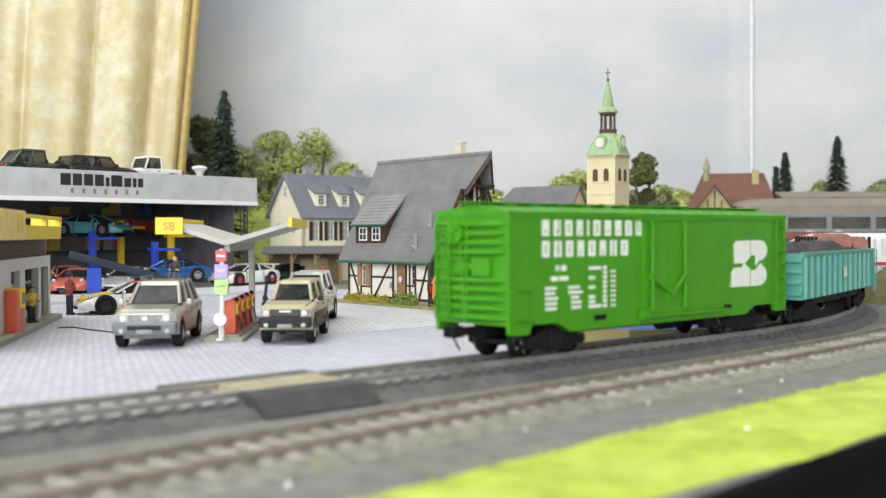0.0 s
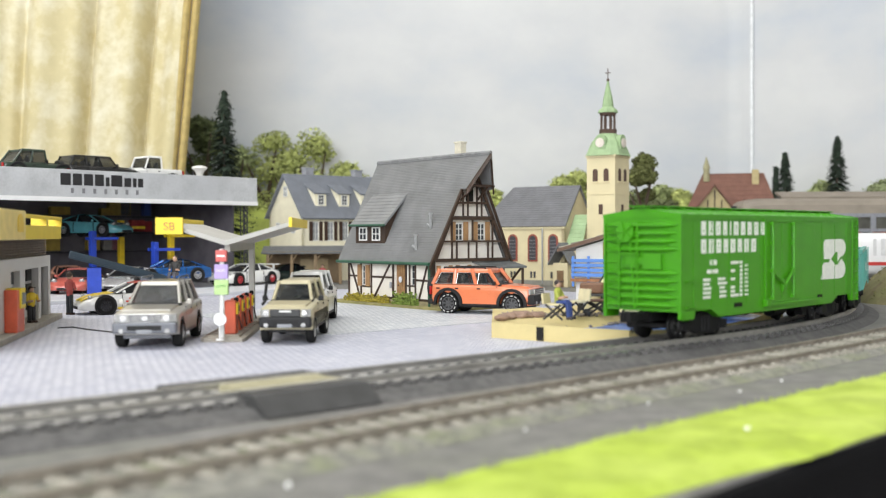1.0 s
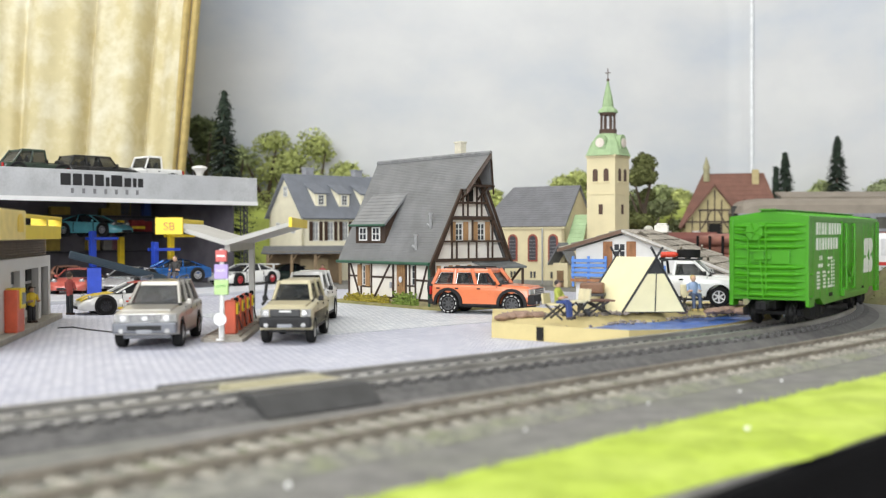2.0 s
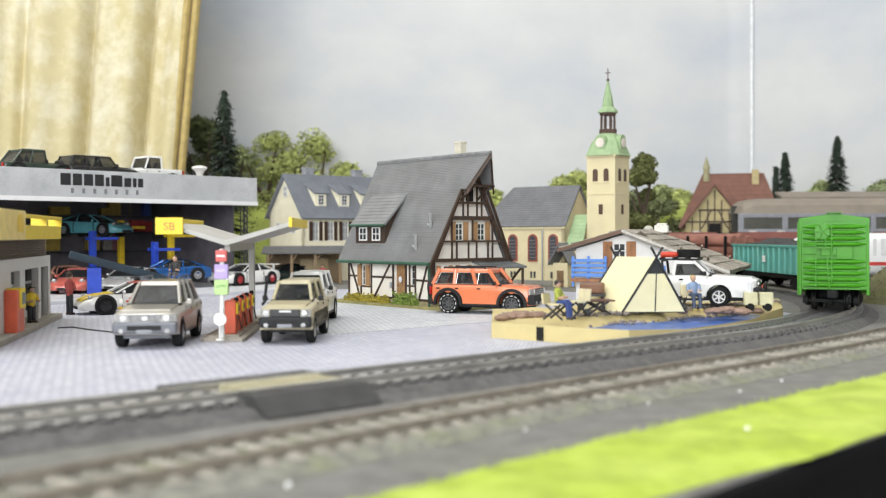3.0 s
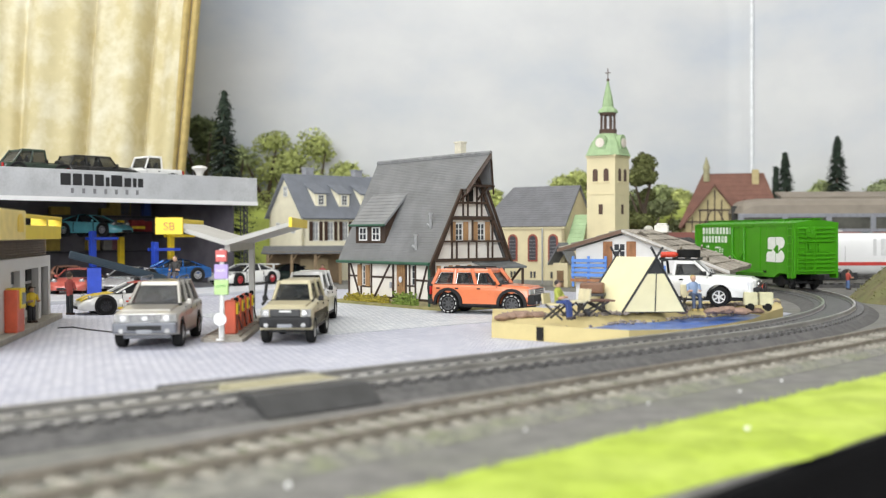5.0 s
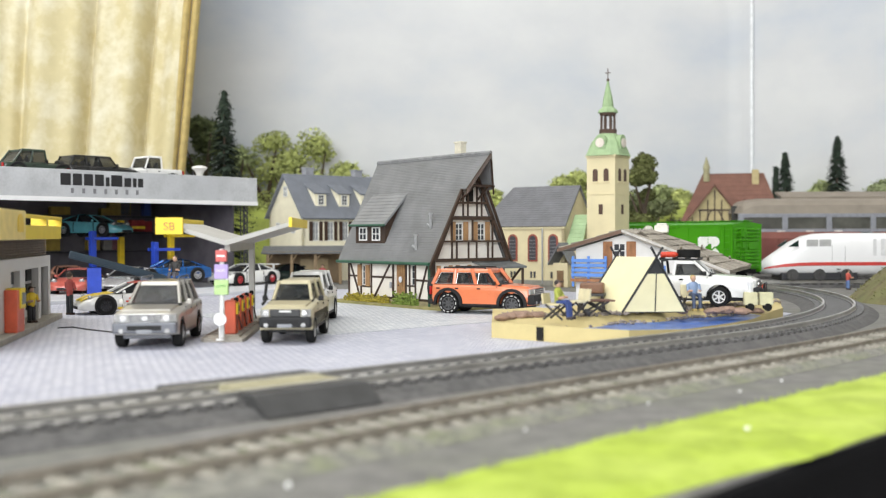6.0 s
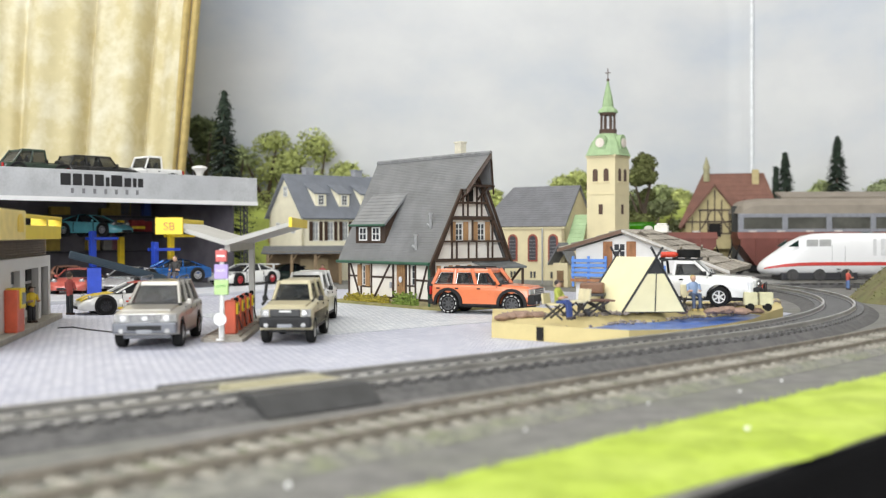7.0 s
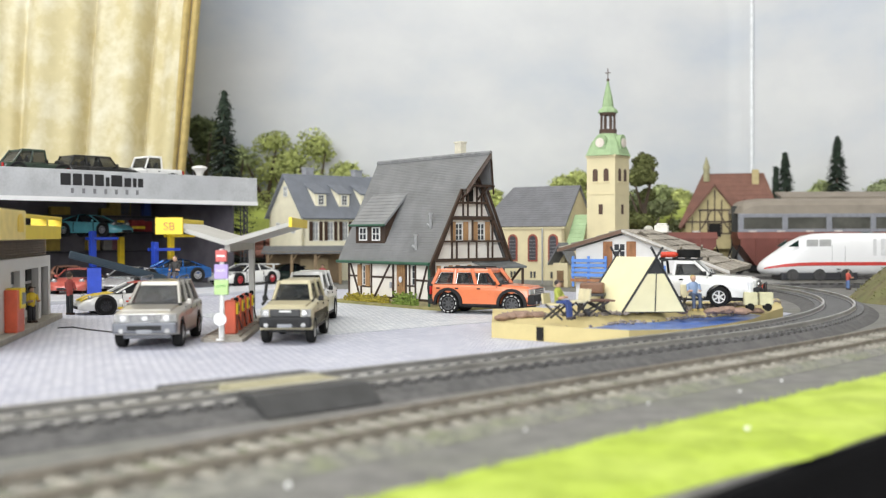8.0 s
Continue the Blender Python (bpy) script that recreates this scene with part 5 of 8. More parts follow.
def roof_plane(bm, p0, p1, p2, p3, t, rows):
    """A sloping slab p0 p1 (eave) p2 p3 (ridge) covered with overlapping courses of tiles."""
    p0, p1, p2, p3 = map(Vector, (p0, p1, p2, p3))
    n = (p1 - p0).cross(p3 - p0).normalized()
    if n.z < 0:
        n = -n
    # one skin whose courses step up the slope
    side = []
    for i in range(rows):
        side += [(i / rows, 0.32), ((i + 1) / rows, 0.08)]
    secs = []
    for e, r in ((p0, p3), (p1, p2)):
        secs.append([e.lerp(r, k) + n * h for k, h in side] + [r - n * t, e - n * t])
    loft(bm, secs)


def shingled(parent, p0, p1, p2, p3, t, rows, cols, material, seed):
    """A roof slab p0 p1 (eave) p2 p3 (ridge) with loose, uneven shingles laid on it."""
    p0, p1, p2, p3 = map(Vector, (p0, p1, p2, p3))
    n = (p1 - p0).cross(p3 - p0).normalized()
    if n.z < 0:
        n = -n
    bm = B(); loft(bm, [[v - n * t for v in (p0, p1, p2, p3)], [v - n * 0.1 for v in (p0, p1, p2, p3)]])
    slab = part("roof", bm, material, parent, "shingle roof slope")
    rnd = random.Random(seed)
    for i in range(rows):
        a, b = i / rows, min(1.0, (i + 1.25) / rows)
        e0, e1, r0, r1 = p0.lerp(p3, a), p1.lerp(p2, a), p0.lerp(p3, b), p1.lerp(p2, b)
        for j in range(cols):
            off = 0.5 / cols if i % 2 else 0
            u0, u1 = max(0, j / cols - off) + 0.06 / cols, min(1, (j + 1) / cols - off) - 0.06 / cols
            q = [e0.lerp(e1, u0), e0.lerp(e1, u1), r0.lerp(r1, u1), r0.lerp(r1, u0)]
            lift, sag = rnd.uniform(0.9, 1.6), rnd.uniform(-0.02, 0.02)
            q[0], q[1] = q[0] + (q[0] - q[3]) * sag, q[1] + (q[1] - q[2]) * rnd.uniform(-0.02, 0.04)
            bm = B(); loft(bm, [[q[0] + n * (lift - 0.9), q[1] + n * (lift - 0.9), q[2], q[3]], [q[0] + n * lift, q[1] + n * lift, q[2] + n * 0.4, q[3] + n * 0.4]])
            part("shingle", bm, material, slab)


def beam(parent, a, b, w, material, y=-0.6, d=0.9):
    """A timber in the plane y = const between (x, z) points."""
    a, b = Vector((a[0], 0, a[1])), Vector((b[0], 0, b[1]))
    v = (b - a)
    n = Vector((-v.z, 0, v.x)).normalized() * (w / 2)
    bm = B()
    loft(bm, [[c + Vector((0, y, 0)) for c in (a - n, b - n, b + n, a + n)], [c + Vector((0, y + d, 0)) for c in (a - n, b - n, b + n, a + n)]])
    return bm


def cottage():
    plaster = mat("cream_plaster", (0.86, 0.82, 0.75), 0.8, var=0.06, size=8, grain=1.0, bump=0.2, dirt=(0.55, 0.48, 0.36), dirt_amount=0.3)
    timber = mat("dark_timber", (0.055, 0.032, 0.02), 0.6, var=0.3, size=4, stretch=(1, 1, 0.2))
    slate = mat("grey_slate", (0.275, 0.28, 0.285), 0.6, var=0.18, size=14, grain=1.0, bump=0.3, island=0.3, dirt=(0.17, 0.17, 0.16), dirt_amount=0.5)
    tanw = mat("tan_shutter", (0.38, 0.22, 0.10), 0.6, var=0.15, size=3)
    white = mat("window_white", (0.75, 0.75, 0.72), 0.5, var=0.03)
    pane = mat("house_glass", (0.05, 0.055, 0.06), 0.1, var=0.1, bump=0)
    green = mat("gutter_green", (0.03, 0.10, 0.06), 0.5)
    stone = mat("plinth_stone", (0.34, 0.30, 0.18), 0.9, var=0.25, size=4, bump=0.6)
    c = thing("cottage", at(-75.7, 767, 0, -51.6), "half-timbered cottage with a steep grey slate roof", "house")
    def local(name, bm, m_, mat_, par=c, lab=""):
        o = part(name, bm, mat_, par, lab); o.matrix_local = m_; return o
    front, gab = L_(0, 5, 0), L_(102, 0, 0, 90)
    def S(u):
        return 6 + (u - 6) * 0.914
    # walls
    bm = B(); wall_panel(bm, 6, 102, 0, 31, 3, [(S(25), S(31), 12.5, 27), (S(69), S(81), 3, 28.5), (S(88.5), S(92.5), 14.5, 28)])
    local("wall", bm, front, plaster)
    bm = B()
    prism(bm, [(5, 0), (66, 0), (66, 31), (37.2, 93), (33.8, 93), (5, 31)], -3, 0, "y")
    local("wall", bm, gab, plaster)
    bm = B(); prism(bm, [(5, 0), (66, 0), (66, 31), (37, 93), (34, 93), (5, 31)], 6, 9, "x"); part("wall", bm, plaster, c)
    bm = B(); box(bm, 6, 102, 63, 66, 0, 31); part("wall", bm, plaster, c)
    bm = B(); box(bm, 4, 106, 3.6, 67, -0.2, 4.2, 0.4); part("plinth", bm, stone, c, "mossy stone plinth")
    # front timbers
    for a, b, w in (((6, 5), (111, 5), 1.6), ((6, 30), (111, 30), 1.6), ((7, 5), (7, 30), 1.8), ((24, 5), (24, 30), 1.4), ((38, 5), (38, 30), 1.4), ((66.5, 5), (66.5, 30), 1.8),
                    ((82.5, 5), (82.5, 30), 1.6), ((87, 5), (87, 30), 1.3), ((94, 5), (94, 30), 1.3), ((110, 5), (110, 30), 1.8), ((7, 19), (24, 19), 1.3), ((38, 19), (66, 19), 1.3),
                    ((24, 12), (38, 12), 1.2), ((94, 18), (110, 18), 1.3), ((82, 14), (94, 14), 1.2), ((8, 30), (22, 5), 1.4), ((64, 30), (42, 5), 1.5), ((109, 30), (98, 5), 1.4)):
        local("timber", beam(c, (S(a[0]), a[1]), (S(b[0]), b[1]), w, timber), front, timber)
    window(c, L_(S(28), 5, 12.5), 6, 14.5, white, pane, (1, 2))
    for x in (22.6, 33.6):
        shutter(c, L_(S(x), 4.6, 12), 4.8, 15, tanw)
    bm = B(); box(bm, S(69), S(81), 1.2, 2.2, 3, 28.5)
    for k in range(4):
        box(bm, S(70) + k * 2.6, S(70) + 0.4 + k * 2.6, 0.9, 1.3, 3.5, 28)
    d = local("door", bm, front, tanw, c, "brown plank door")
    bm = B(); ball(bm, 0.5, T(S(71.5), 0.7, 14)); o = part("door_handle", bm, timber, d)
    bm = B(); box(bm, S(63.8), S(65.4), -1.8, -0.6, 12, 16, 0.3); local("letter_box", bm, front, mat("letter_grey", (0.4, 0.4, 0.42)))
    bm = B(); ball(bm, 1.7, T(S(76), -0.6, 18, 0, 0, 0, (1, 0.5, 1.3))); local("lantern", bm, front, mat("lantern_white", (0.7, 0.7, 0.75)))
    window(c, L_(S(90.5), 5, 14.5), 3.8, 13.5, white, pane, (0, 2))
    # gable timbers (x along the gable)
    def half(z):
        return 30.5 * (93 - z) / 62 + 1.7
    lines = [((5, 31.4), (66, 31.4), 2.2), ((35.5 - half(43.6), 43.6), (35.5 + half(43.6), 43.6), 1.3), ((35.5 - half(59), 59), (35.5 + half(59), 59), 2.6),
             ((35.5 - half(69), 69), (35.5 + half(69), 69), 1.5), ((35.5 - half(81), 81), (35.5 + half(81), 81), 1.3)]
    for x, z0, z1 in ((18, 31, 58), (22, 31, 43), (32, 31, 43), (39, 31, 43), (49, 31, 43), (53, 31, 58), (35.5, 43, 58), (27.5, 60, 76), (31.6, 60, 84), (39.4, 60, 84), (43.5, 60, 76)):
        lines.append(((x, z0), (x, z1), 0.95))
    for s in (-1, 1):
        lines.append(((35.5 + s * 31.5, 31), (35.5 + s * 2.2, 92), 2.2))
    for a, b, w in lines:
        local("timber", beam(c, a, b, w, timber), L_(105, 0, 0, 90) @ pose(0, -0.0035, 0), timber)
    for y in (26.0, 45.0):
        window(c, L_(106.5, y, 43.8, 90), 6.8, 12, white, pane, (1, 2))
        for dy in (-5.4, 5.4):
            shutter(c, L_(106.3, y + dy, 43.6, 90), 3.9, 13, tanw)
    for y in (14, 30):
        window(c, L_(106.5, y, 20, 90), 7, 7, white, pane, (1, 1))
        for dy in (-5, 5):
            shutter(c, L_(105.6, y + dy, 19.5, 90), 3, 8.5, tanw)
    bm = B(); box(bm, 32.6, 38.4, -0.4, 0.3, 70, 82.5); local("hatch", bm, L_(105.7, 0, 0, 90), mat("black_opening", (0.008, 0.007, 0.006), 0.9), c, "dark loft hatch")
    for y in (5.5, 65.5):
        bm = B(); box(bm, 102, 105.6, y - 1.2, y + 1.2, 0, 31, 0.2); part("corner_post", bm, timber, c)
    # roof
    ZN, YN = 78.0, 24.05                # above this the ridge end projects as a hood
    for s, y0 in ((1, 0.0), (-1, 71.0)):
        yn = 35.5 - s * (35.5 - YN)
        bm = B(); roof_plane(bm, (0, y0, 29.7), (108, y0, 29.7), (110.5, yn, ZN), (0, yn, ZN), 1.6, 44)
        r0 = part("roof", bm, slate, c, "slate-covered roof slope")
        bm = B(); roof_plane(bm, (0, yn, ZN), (116, yn, ZN), (127, 35.5, 101), (0, 35.5, 101), 1.6, 20)
        part("roof_hood", bm, slate, r0, "upper slates reaching out over the gable")
    bm = B()
    for i in range(42):
        cyl(bm, 1.3, 3.3, T(i * 3.03, 35.5, 101.4, 0, 90, 0), 8, 1.1)
    part("ridge_tiles", bm, slate, c, kind="stuff")
    bm = B(); rod(bm, (-0.5, -0.8, 29.2), (108.5, -0.8, 29.2), 1.1, 10); part("gutter", bm, green, c, "green gutter")
    bm = B(); rod(bm, (105.5, 1.5, 0), (105.5, 1.5, 29), 0.8); part("downpipe", bm, green, c, "green downpipe")
    for s in (-1, 1):
        for (x0, y0, z0), (x1, y1, z1) in (((108.6, 36.0, 28.5), (111, 11.4, 78.5)), ((116.6, 11.6, 77.5), (127.6, 0, 101.2))):
            e, r_ = Vector((x0, 35.5 + s * y0, z0)), Vector((x1, 35.5 + s * y1, z1))
            bm = B(); loft(bm, [[v + Vector((dx, 0, 0)) for v in (e, r_)] + [v + Vector((dx, 0, -3)) for v in (r_, e)] for dx in (-0.8, 0.8)])
            part("bargeboard", bm, timber, c)
    bm = B()
    for s in (-1, 1):
        rod(bm, (104, 35.5 + s * 7, 70), (118, 35.5 + s * 6, 80), 0.7)
        rod(bm, (104, 35.5 + s * 6.5, 80), (119, 35.5 + s * 6.5, 80), 0.8)
    rod(bm, (118.5, 25, 80), (118.5, 46, 80), 0.8)
    part("hoist_frame", bm, timber, c, "timber frame under the projecting ridge")
    # dormer
    def roof_z(n):
        return 29.7 + n / 35.5 * 71.3
    bm = B(); prism(bm, [(6.0, 42), (6.0, 55), (22, 72), (22, 60)], 14, 50, "x"); d = part("dormer", bm, timber, c, "dark shed dormer")
    bm = B(); roof_plane(bm, (11, 3.0, 55.0), (53, 3.0, 55.0), (53, 25, 78.5), (11, 25, 78.5), 1.2, 10); part("dormer_roof", bm, slate, d)
    bm = B(); rod(bm, (10.5, 2.6, 54.8), (53.5, 2.6, 54.8), 0.8); part("gutter", bm, green, d)
    for x in (24, 40):
        window(c, L_(x, 4.6, 44), 9.5, 9.5, white, pane, (1, 1))
    for x, n in ((88, 4), (95, 11)):
        bm = B(); rod(bm, (x, n, roof_z(n)), (x, n, roof_z(n) + 10), 0.9, 8); cyl(bm, 1.3, 1.2, T(x, n, roof_z(n) + 9.5), 8); rod(bm, (x, n - 0.5, roof_z(n) + 1.5), (x - 3, n - 0.5, roof_z(n) + 3.2), 0.8, 8); part("vent_pipe", bm, mat("zinc", (0.4, 0.41, 0.42), 0.4, 0.5), c, "grey zinc vent pipe")
    bm = B(); box(bm, 82, 88.5, 42, 47, 80, 110.5, 0.2); box(bm, 81.5, 89, 41.5, 47.5, 110.5, 111.6, 0.2); part("chimney", bm, mat("chimney_cream", (0.66, 0.62, 0.5), 0.8, size=3), c, "cream chimney")
    # porch canopy on the gable side
    bm = B(); roof_plane(bm, (122, 38, 26.5), (122, 72, 26.5), (104, 72, 30.5), (104, 38, 30.5), 1.0, 5); po = part("porch_roof", bm, mat("porch_slate", (0.16, 0.17, 0.17), 0.6, var=0.15), c)
    for y in (42, 70):
        bm = B(); rod(bm, (119, y, 26), (106, y, 14), 0.8); rod(bm, (120, y, 14), (120, y, 27), 0.9); rod(bm, (105, y, 14), (120, y, 14), 0.8); part("bracket", bm, timber, c)


def grass_plinth():
    bm = B()
    m = at(-75.7, 767, 0, -51.6)
    prism(bm, [(-6, -9), (118, -7), (132, -4), (136, 40), (128, 78), (0, 78), (-8, 60)], 0.05, 1.6, "z")
    solo("garden_plot", bm, mat("plot_ochre", (0.30, 0.27, 0.11), 0.9, var=0.3, size=6, bump=0.8, dirt=(0.20, 0.24, 0.08)), m, "ochre and green base plate of the cottage garden", "base plate")
    rnd = random.Random(2)
    for x0, x1, col, nm in ((9, 60, (0.5, 0.42, 0.06), "yellow"), (68, 92, (0.26, 0.36, 0.07), "green")):
        bm = B()
        for i in range(520):
            x, y, z = rnd.uniform(x0, x1), rnd.uniform(-1.5, 4.0), rnd.random() ** 1.5 * (5.5 if nm == "yellow" else 8.5) * (0.6 + 0.4 * math.sin(rnd.random() * 9))
            r = rnd.uniform(0.5, 1.1)
            bmesh_oct(bm, T(x, y, 1.6 + z, rnd.uniform(0, 90), rnd.uniform(0, 90), 0, (r, r, r)))
        solo("flower_bed", bm, mat("foliage_" + nm, col, 0.9, var=0.3, size=2, island=0.5), m, nm + " flock plants along the cottage wall", "plants", kind="stuff")


def church():
    wall = mat("church_cream", (0.72, 0.635, 0.40), 0.75, var=0.06, size=12, bump=0.15, dirt=(0.5, 0.42, 0.25), dirt_amount=0.3)
    slate = mat("church_slate", (0.165, 0.168, 0.18), 0.6, var=0.15, size=12, grain=1.0, bump=0.3)
    copper = mat("verdigris", (0.33, 0.46, 0.25), 0.6, var=0.12, size=8)
    redst = mat("red_sandstone", (0.33, 0.09, 0.06), 0.7, var=0.15, size=3)
    dark = mat("leaded_glass", (0.06, 0.06, 0.07), 0.3, var=0.3, size=1.5)
    brown = mat("belfry_brown", (0.09, 0.05, 0.035), 0.6)
    c = thing("church", at(112, 978, 0, -36), "cream church with slate nave roof and green-domed bell tower", "church")
    # local x runs from the nave's far end (-84) to its gable at 0; y goes back
    NL, NW, E, R = 92, 54, 56.5, 93.0
    bm = B(); wall_panel(bm, -NL, 0, 0, E, 3, [(-15.5 - k * 22, -8.5 - k * 22, 24, 46) for k in range(4)])
    part("wall", bm, wall, c)
    bm = B(); prism(bm, [(0, 0), (NW, 0), (NW, E), (NW / 2, R), (0, E)], -3, 0, "x"); part("wall", bm, wall, c)
    bm = B(); box(bm, -NL, 0, NW - 3, NW, 0, E); part("wall", bm, wall, c)
    bm = B(); prism(bm, [(0, 0), (NW, 0), (NW, E), (0, E)], -NL, -NL + 3, "x"); part("wall", bm, wall, c)
    bm = B(); roof_plane(bm, (-NL - 3, -2.5, E - 1), (2, -2.5, E - 1), (2, NW / 2, R + 1), (-NL + 20, NW / 2, R + 1), 1.2, 18); part("roof", bm, slate, c)
    bm = B(); roof_plane(bm, (-NL - 3, NW + 2.5, E - 1), (2, NW + 2.5, E - 1), (2, NW / 2, R + 1), (-NL + 20, NW / 2, R + 1), 1.2, 18); part("roof", bm, slate, c)
    bm = B(); box(bm, -NL - 2, 1, -1.6, 0, E - 3.6, E - 1.2, 0.3); part("cornice", bm, wall, c)
    bm = B(); box(bm, -NL, 0.8, -0.9, 0, 0, 5); part("plinth", bm, mat("church_plinth", (0.3, 0.29, 0.25), 0.8), c)
    for k in range(4):
        x = -12 - k * 22
        bm = B()
        ring = lambda g, y: [(x - 3.6 - g, y, 24 - g), (x + 3.6 + g, y, 24 - g)] + [(x + (3.6 + g) * math.cos(a), y, 43 + (3.6 + g) * math.sin(a)) for a in [q * math.pi / 8 for q in range(9)]]
        loft(bm, [ring(1.6, -0.9), ring(1.6, 0.6)])
        o = part("window_surround", bm, redst, c, "red sandstone window surround")
        bm = B(); loft(bm, [ring(0, -1.15), ring(0, -0.95)])
        p = part("window", bm, dark, c, "dark leaded arched window")
        for z in range(6):
            bm = B(); box(bm, x - 3.4, x + 3.4, -1.35, -1.2, 26 + z * 3.2, 26.5 + z * 3.2); part("lead_bar", bm, mat("lead_grey", (0.25, 0.25, 0.26), 0.5), p)
        for dx in (-1.8, 1.8):
            bm = B(); box(bm, x + dx - 1.0, x + dx + 1.0, -0.5, 0.4, 7, 13, 0.1); part("basement_window", bm, dark, c)
    bm = B(); rod(bm, (-23, -1.4, 2), (-23, -1.4, E - 3), 0.7); part("downpipe", bm, mat("zinc", (0.4, 0.41, 0.42)), c)
    # tower in front of the gable
    w, x0, y0 = 28.5, 18.0, 9.5
    bm = B(); box(bm, x0, x0 + w, y0, y0 + w, 0, 119); tw = part("tower", bm, wall, c, "square cream bell tower")
    bm = B(); box(bm, x0 - 1, x0 + w + 1, y0 - 1, y0 + w + 1, 117.5, 120, 0.4); box(bm, x0 - 0.5, x0 + w + 0.5, y0 - 0.5, y0 + w + 0.5, 84, 85.2); part("cornice", bm, wall, tw)
    for side in (0, 1):
        m_ = L_(x0 + w / 2, y0, 0) if side == 0 else L_(x0 + w, y0 + w / 2, 0, 90)
        for dx in (-5.5, 5.5):
            bm = B()
            ring = lambda g, y: [(dx - 2.5 - g, y, 96), (dx + 2.5 + g, y, 96)] + [(dx + (2.5 + g) * math.cos(a), y, 105 + (2.5 + g) * math.sin(a)) for a in [q * math.pi / 6 for q in range(7)]]
            loft(bm, [ring(0, -0.5), ring(0, -0.2)])
            o = part("belfry_opening", bm, brown, tw, "louvred belfry opening"); o.matrix_local = m_
            bm = B(); box(bm, dx - 3.4, dx + 3.4, -0.9, 0.2, 94.6, 96); o = part("sill", bm, wall, tw); o.matrix_local = m_
        bm = B(); box(bm, -2, 2, -0.5, -0.1, 66, 75); o = part("slit_window", bm, brown, tw); o.matrix_local = m_
        bm = B(); cyl(bm, 4.3, 0.8, T(0, -1.4, 131, 90), 20); o = part("clock_face", bm, mat("clock_white", (0.75, 0.68, 0.6)), tw, "white clock face"); o.matrix_local = m_
        bm = B(); box(bm, -5.6, 5.6, -1.2, 3.5, 121, 134, 0.4); cyl(bm, 5.6, 4.7, T(0, 3.5, 133, 90), 20); o = part("clock_gable", bm, copper, tw); o.matrix_local = m_
    cx, cy = x0 + w / 2, y0 + w / 2
    def ring8(r, z, n=16, sq=0.0):
        out = []
        for q in range(n):
            a = 2 * math.pi * (q + 0.5) / n
            k = 1 / max(abs(math.cos(a)), abs(math.sin(a)))
            k = 1 + (k - 1) * sq
            out.append((cx + r * k * math.cos(a), cy + r * k * math.sin(a), z))
        return out
    bm = B(); loft(bm, [ring8(17.5, 119.5, sq=1), ring8(16.6, 121, sq=1), ring8(14.8, 127, sq=0.9), ring8(12.6, 133, sq=0.8), ring8(9.4, 138, sq=0.5), ring8(8.0, 140, sq=0)]); part("dome", bm, copper, tw, "green copper dome")
    bm = B()
    for q in range(8):
        a = q * math.pi / 4
        rod(bm, (cx + 6.6 * math.cos(a), cy + 6.6 * math.sin(a), 139), (cx + 6.2 * math.cos(a), cy + 6.2 * math.sin(a), 159), 0.95)
    loft(bm, [ring8(8, 139.5, 8), ring8(8, 144, 8)]); loft(bm, [ring8(7.4, 157, 8), ring8(7.4, 159.5, 8)])
    part("lantern", bm, brown, tw, "open brown lantern")
    bm = B(); loft(bm, [ring8(9.4, 159.2, 8), ring8(8.4, 162, 8), ring8(5.2, 164.5, 8), ring8(4.4, 172, 8), ring8(0.7, 189, 8)]); loft(bm, [ring8(5.3, 166.4, 8), ring8(5.3, 167.4, 8)]); part("spire", bm, copper, tw, "green copper spire")
    bm = B(); ball(bm, 1.4, T(cx, cy, 189.5)); rod(bm, (cx, cy, 189), (cx, cy, 200), 0.45); box(bm, cx - 2.6, cx + 2.6, cy - 0.4, cy + 0.4, 195.6, 196.4); part("cross", bm, brown, tw)
    # low green roof of the stair annexe and porch
    bm = B(); box(bm, 2, 18, 2, 20, 0, 40); part("annexe", bm, wall, c)
    bm = B(); roof_plane(bm, (3, -3, 38), (20, -3, 38), (16, 16, 66), (2, 16, 66), 1.0, 8); part("annexe_roof", bm, copper, c, "pale green annexe roof")
    bm = B(); box(bm, -3, 12, -16, -1, 0, 22); po = part("porch", bm, wall, c)
    bm = B(); prism(bm, [(-7, 20), (4.5, 38), (16, 20), (16, 22), (4.5, 40.5), (-7, 22)], -19, 0, "y"); part("porch_roof", bm, slate, c)
    bm = B(); box(bm, 1, 8, -16.4, -15.9, 0, 15, 0.3); part("porch_door", bm, mat("porch_brown", (0.2, 0.12, 0.06)), c, "brown porch door")


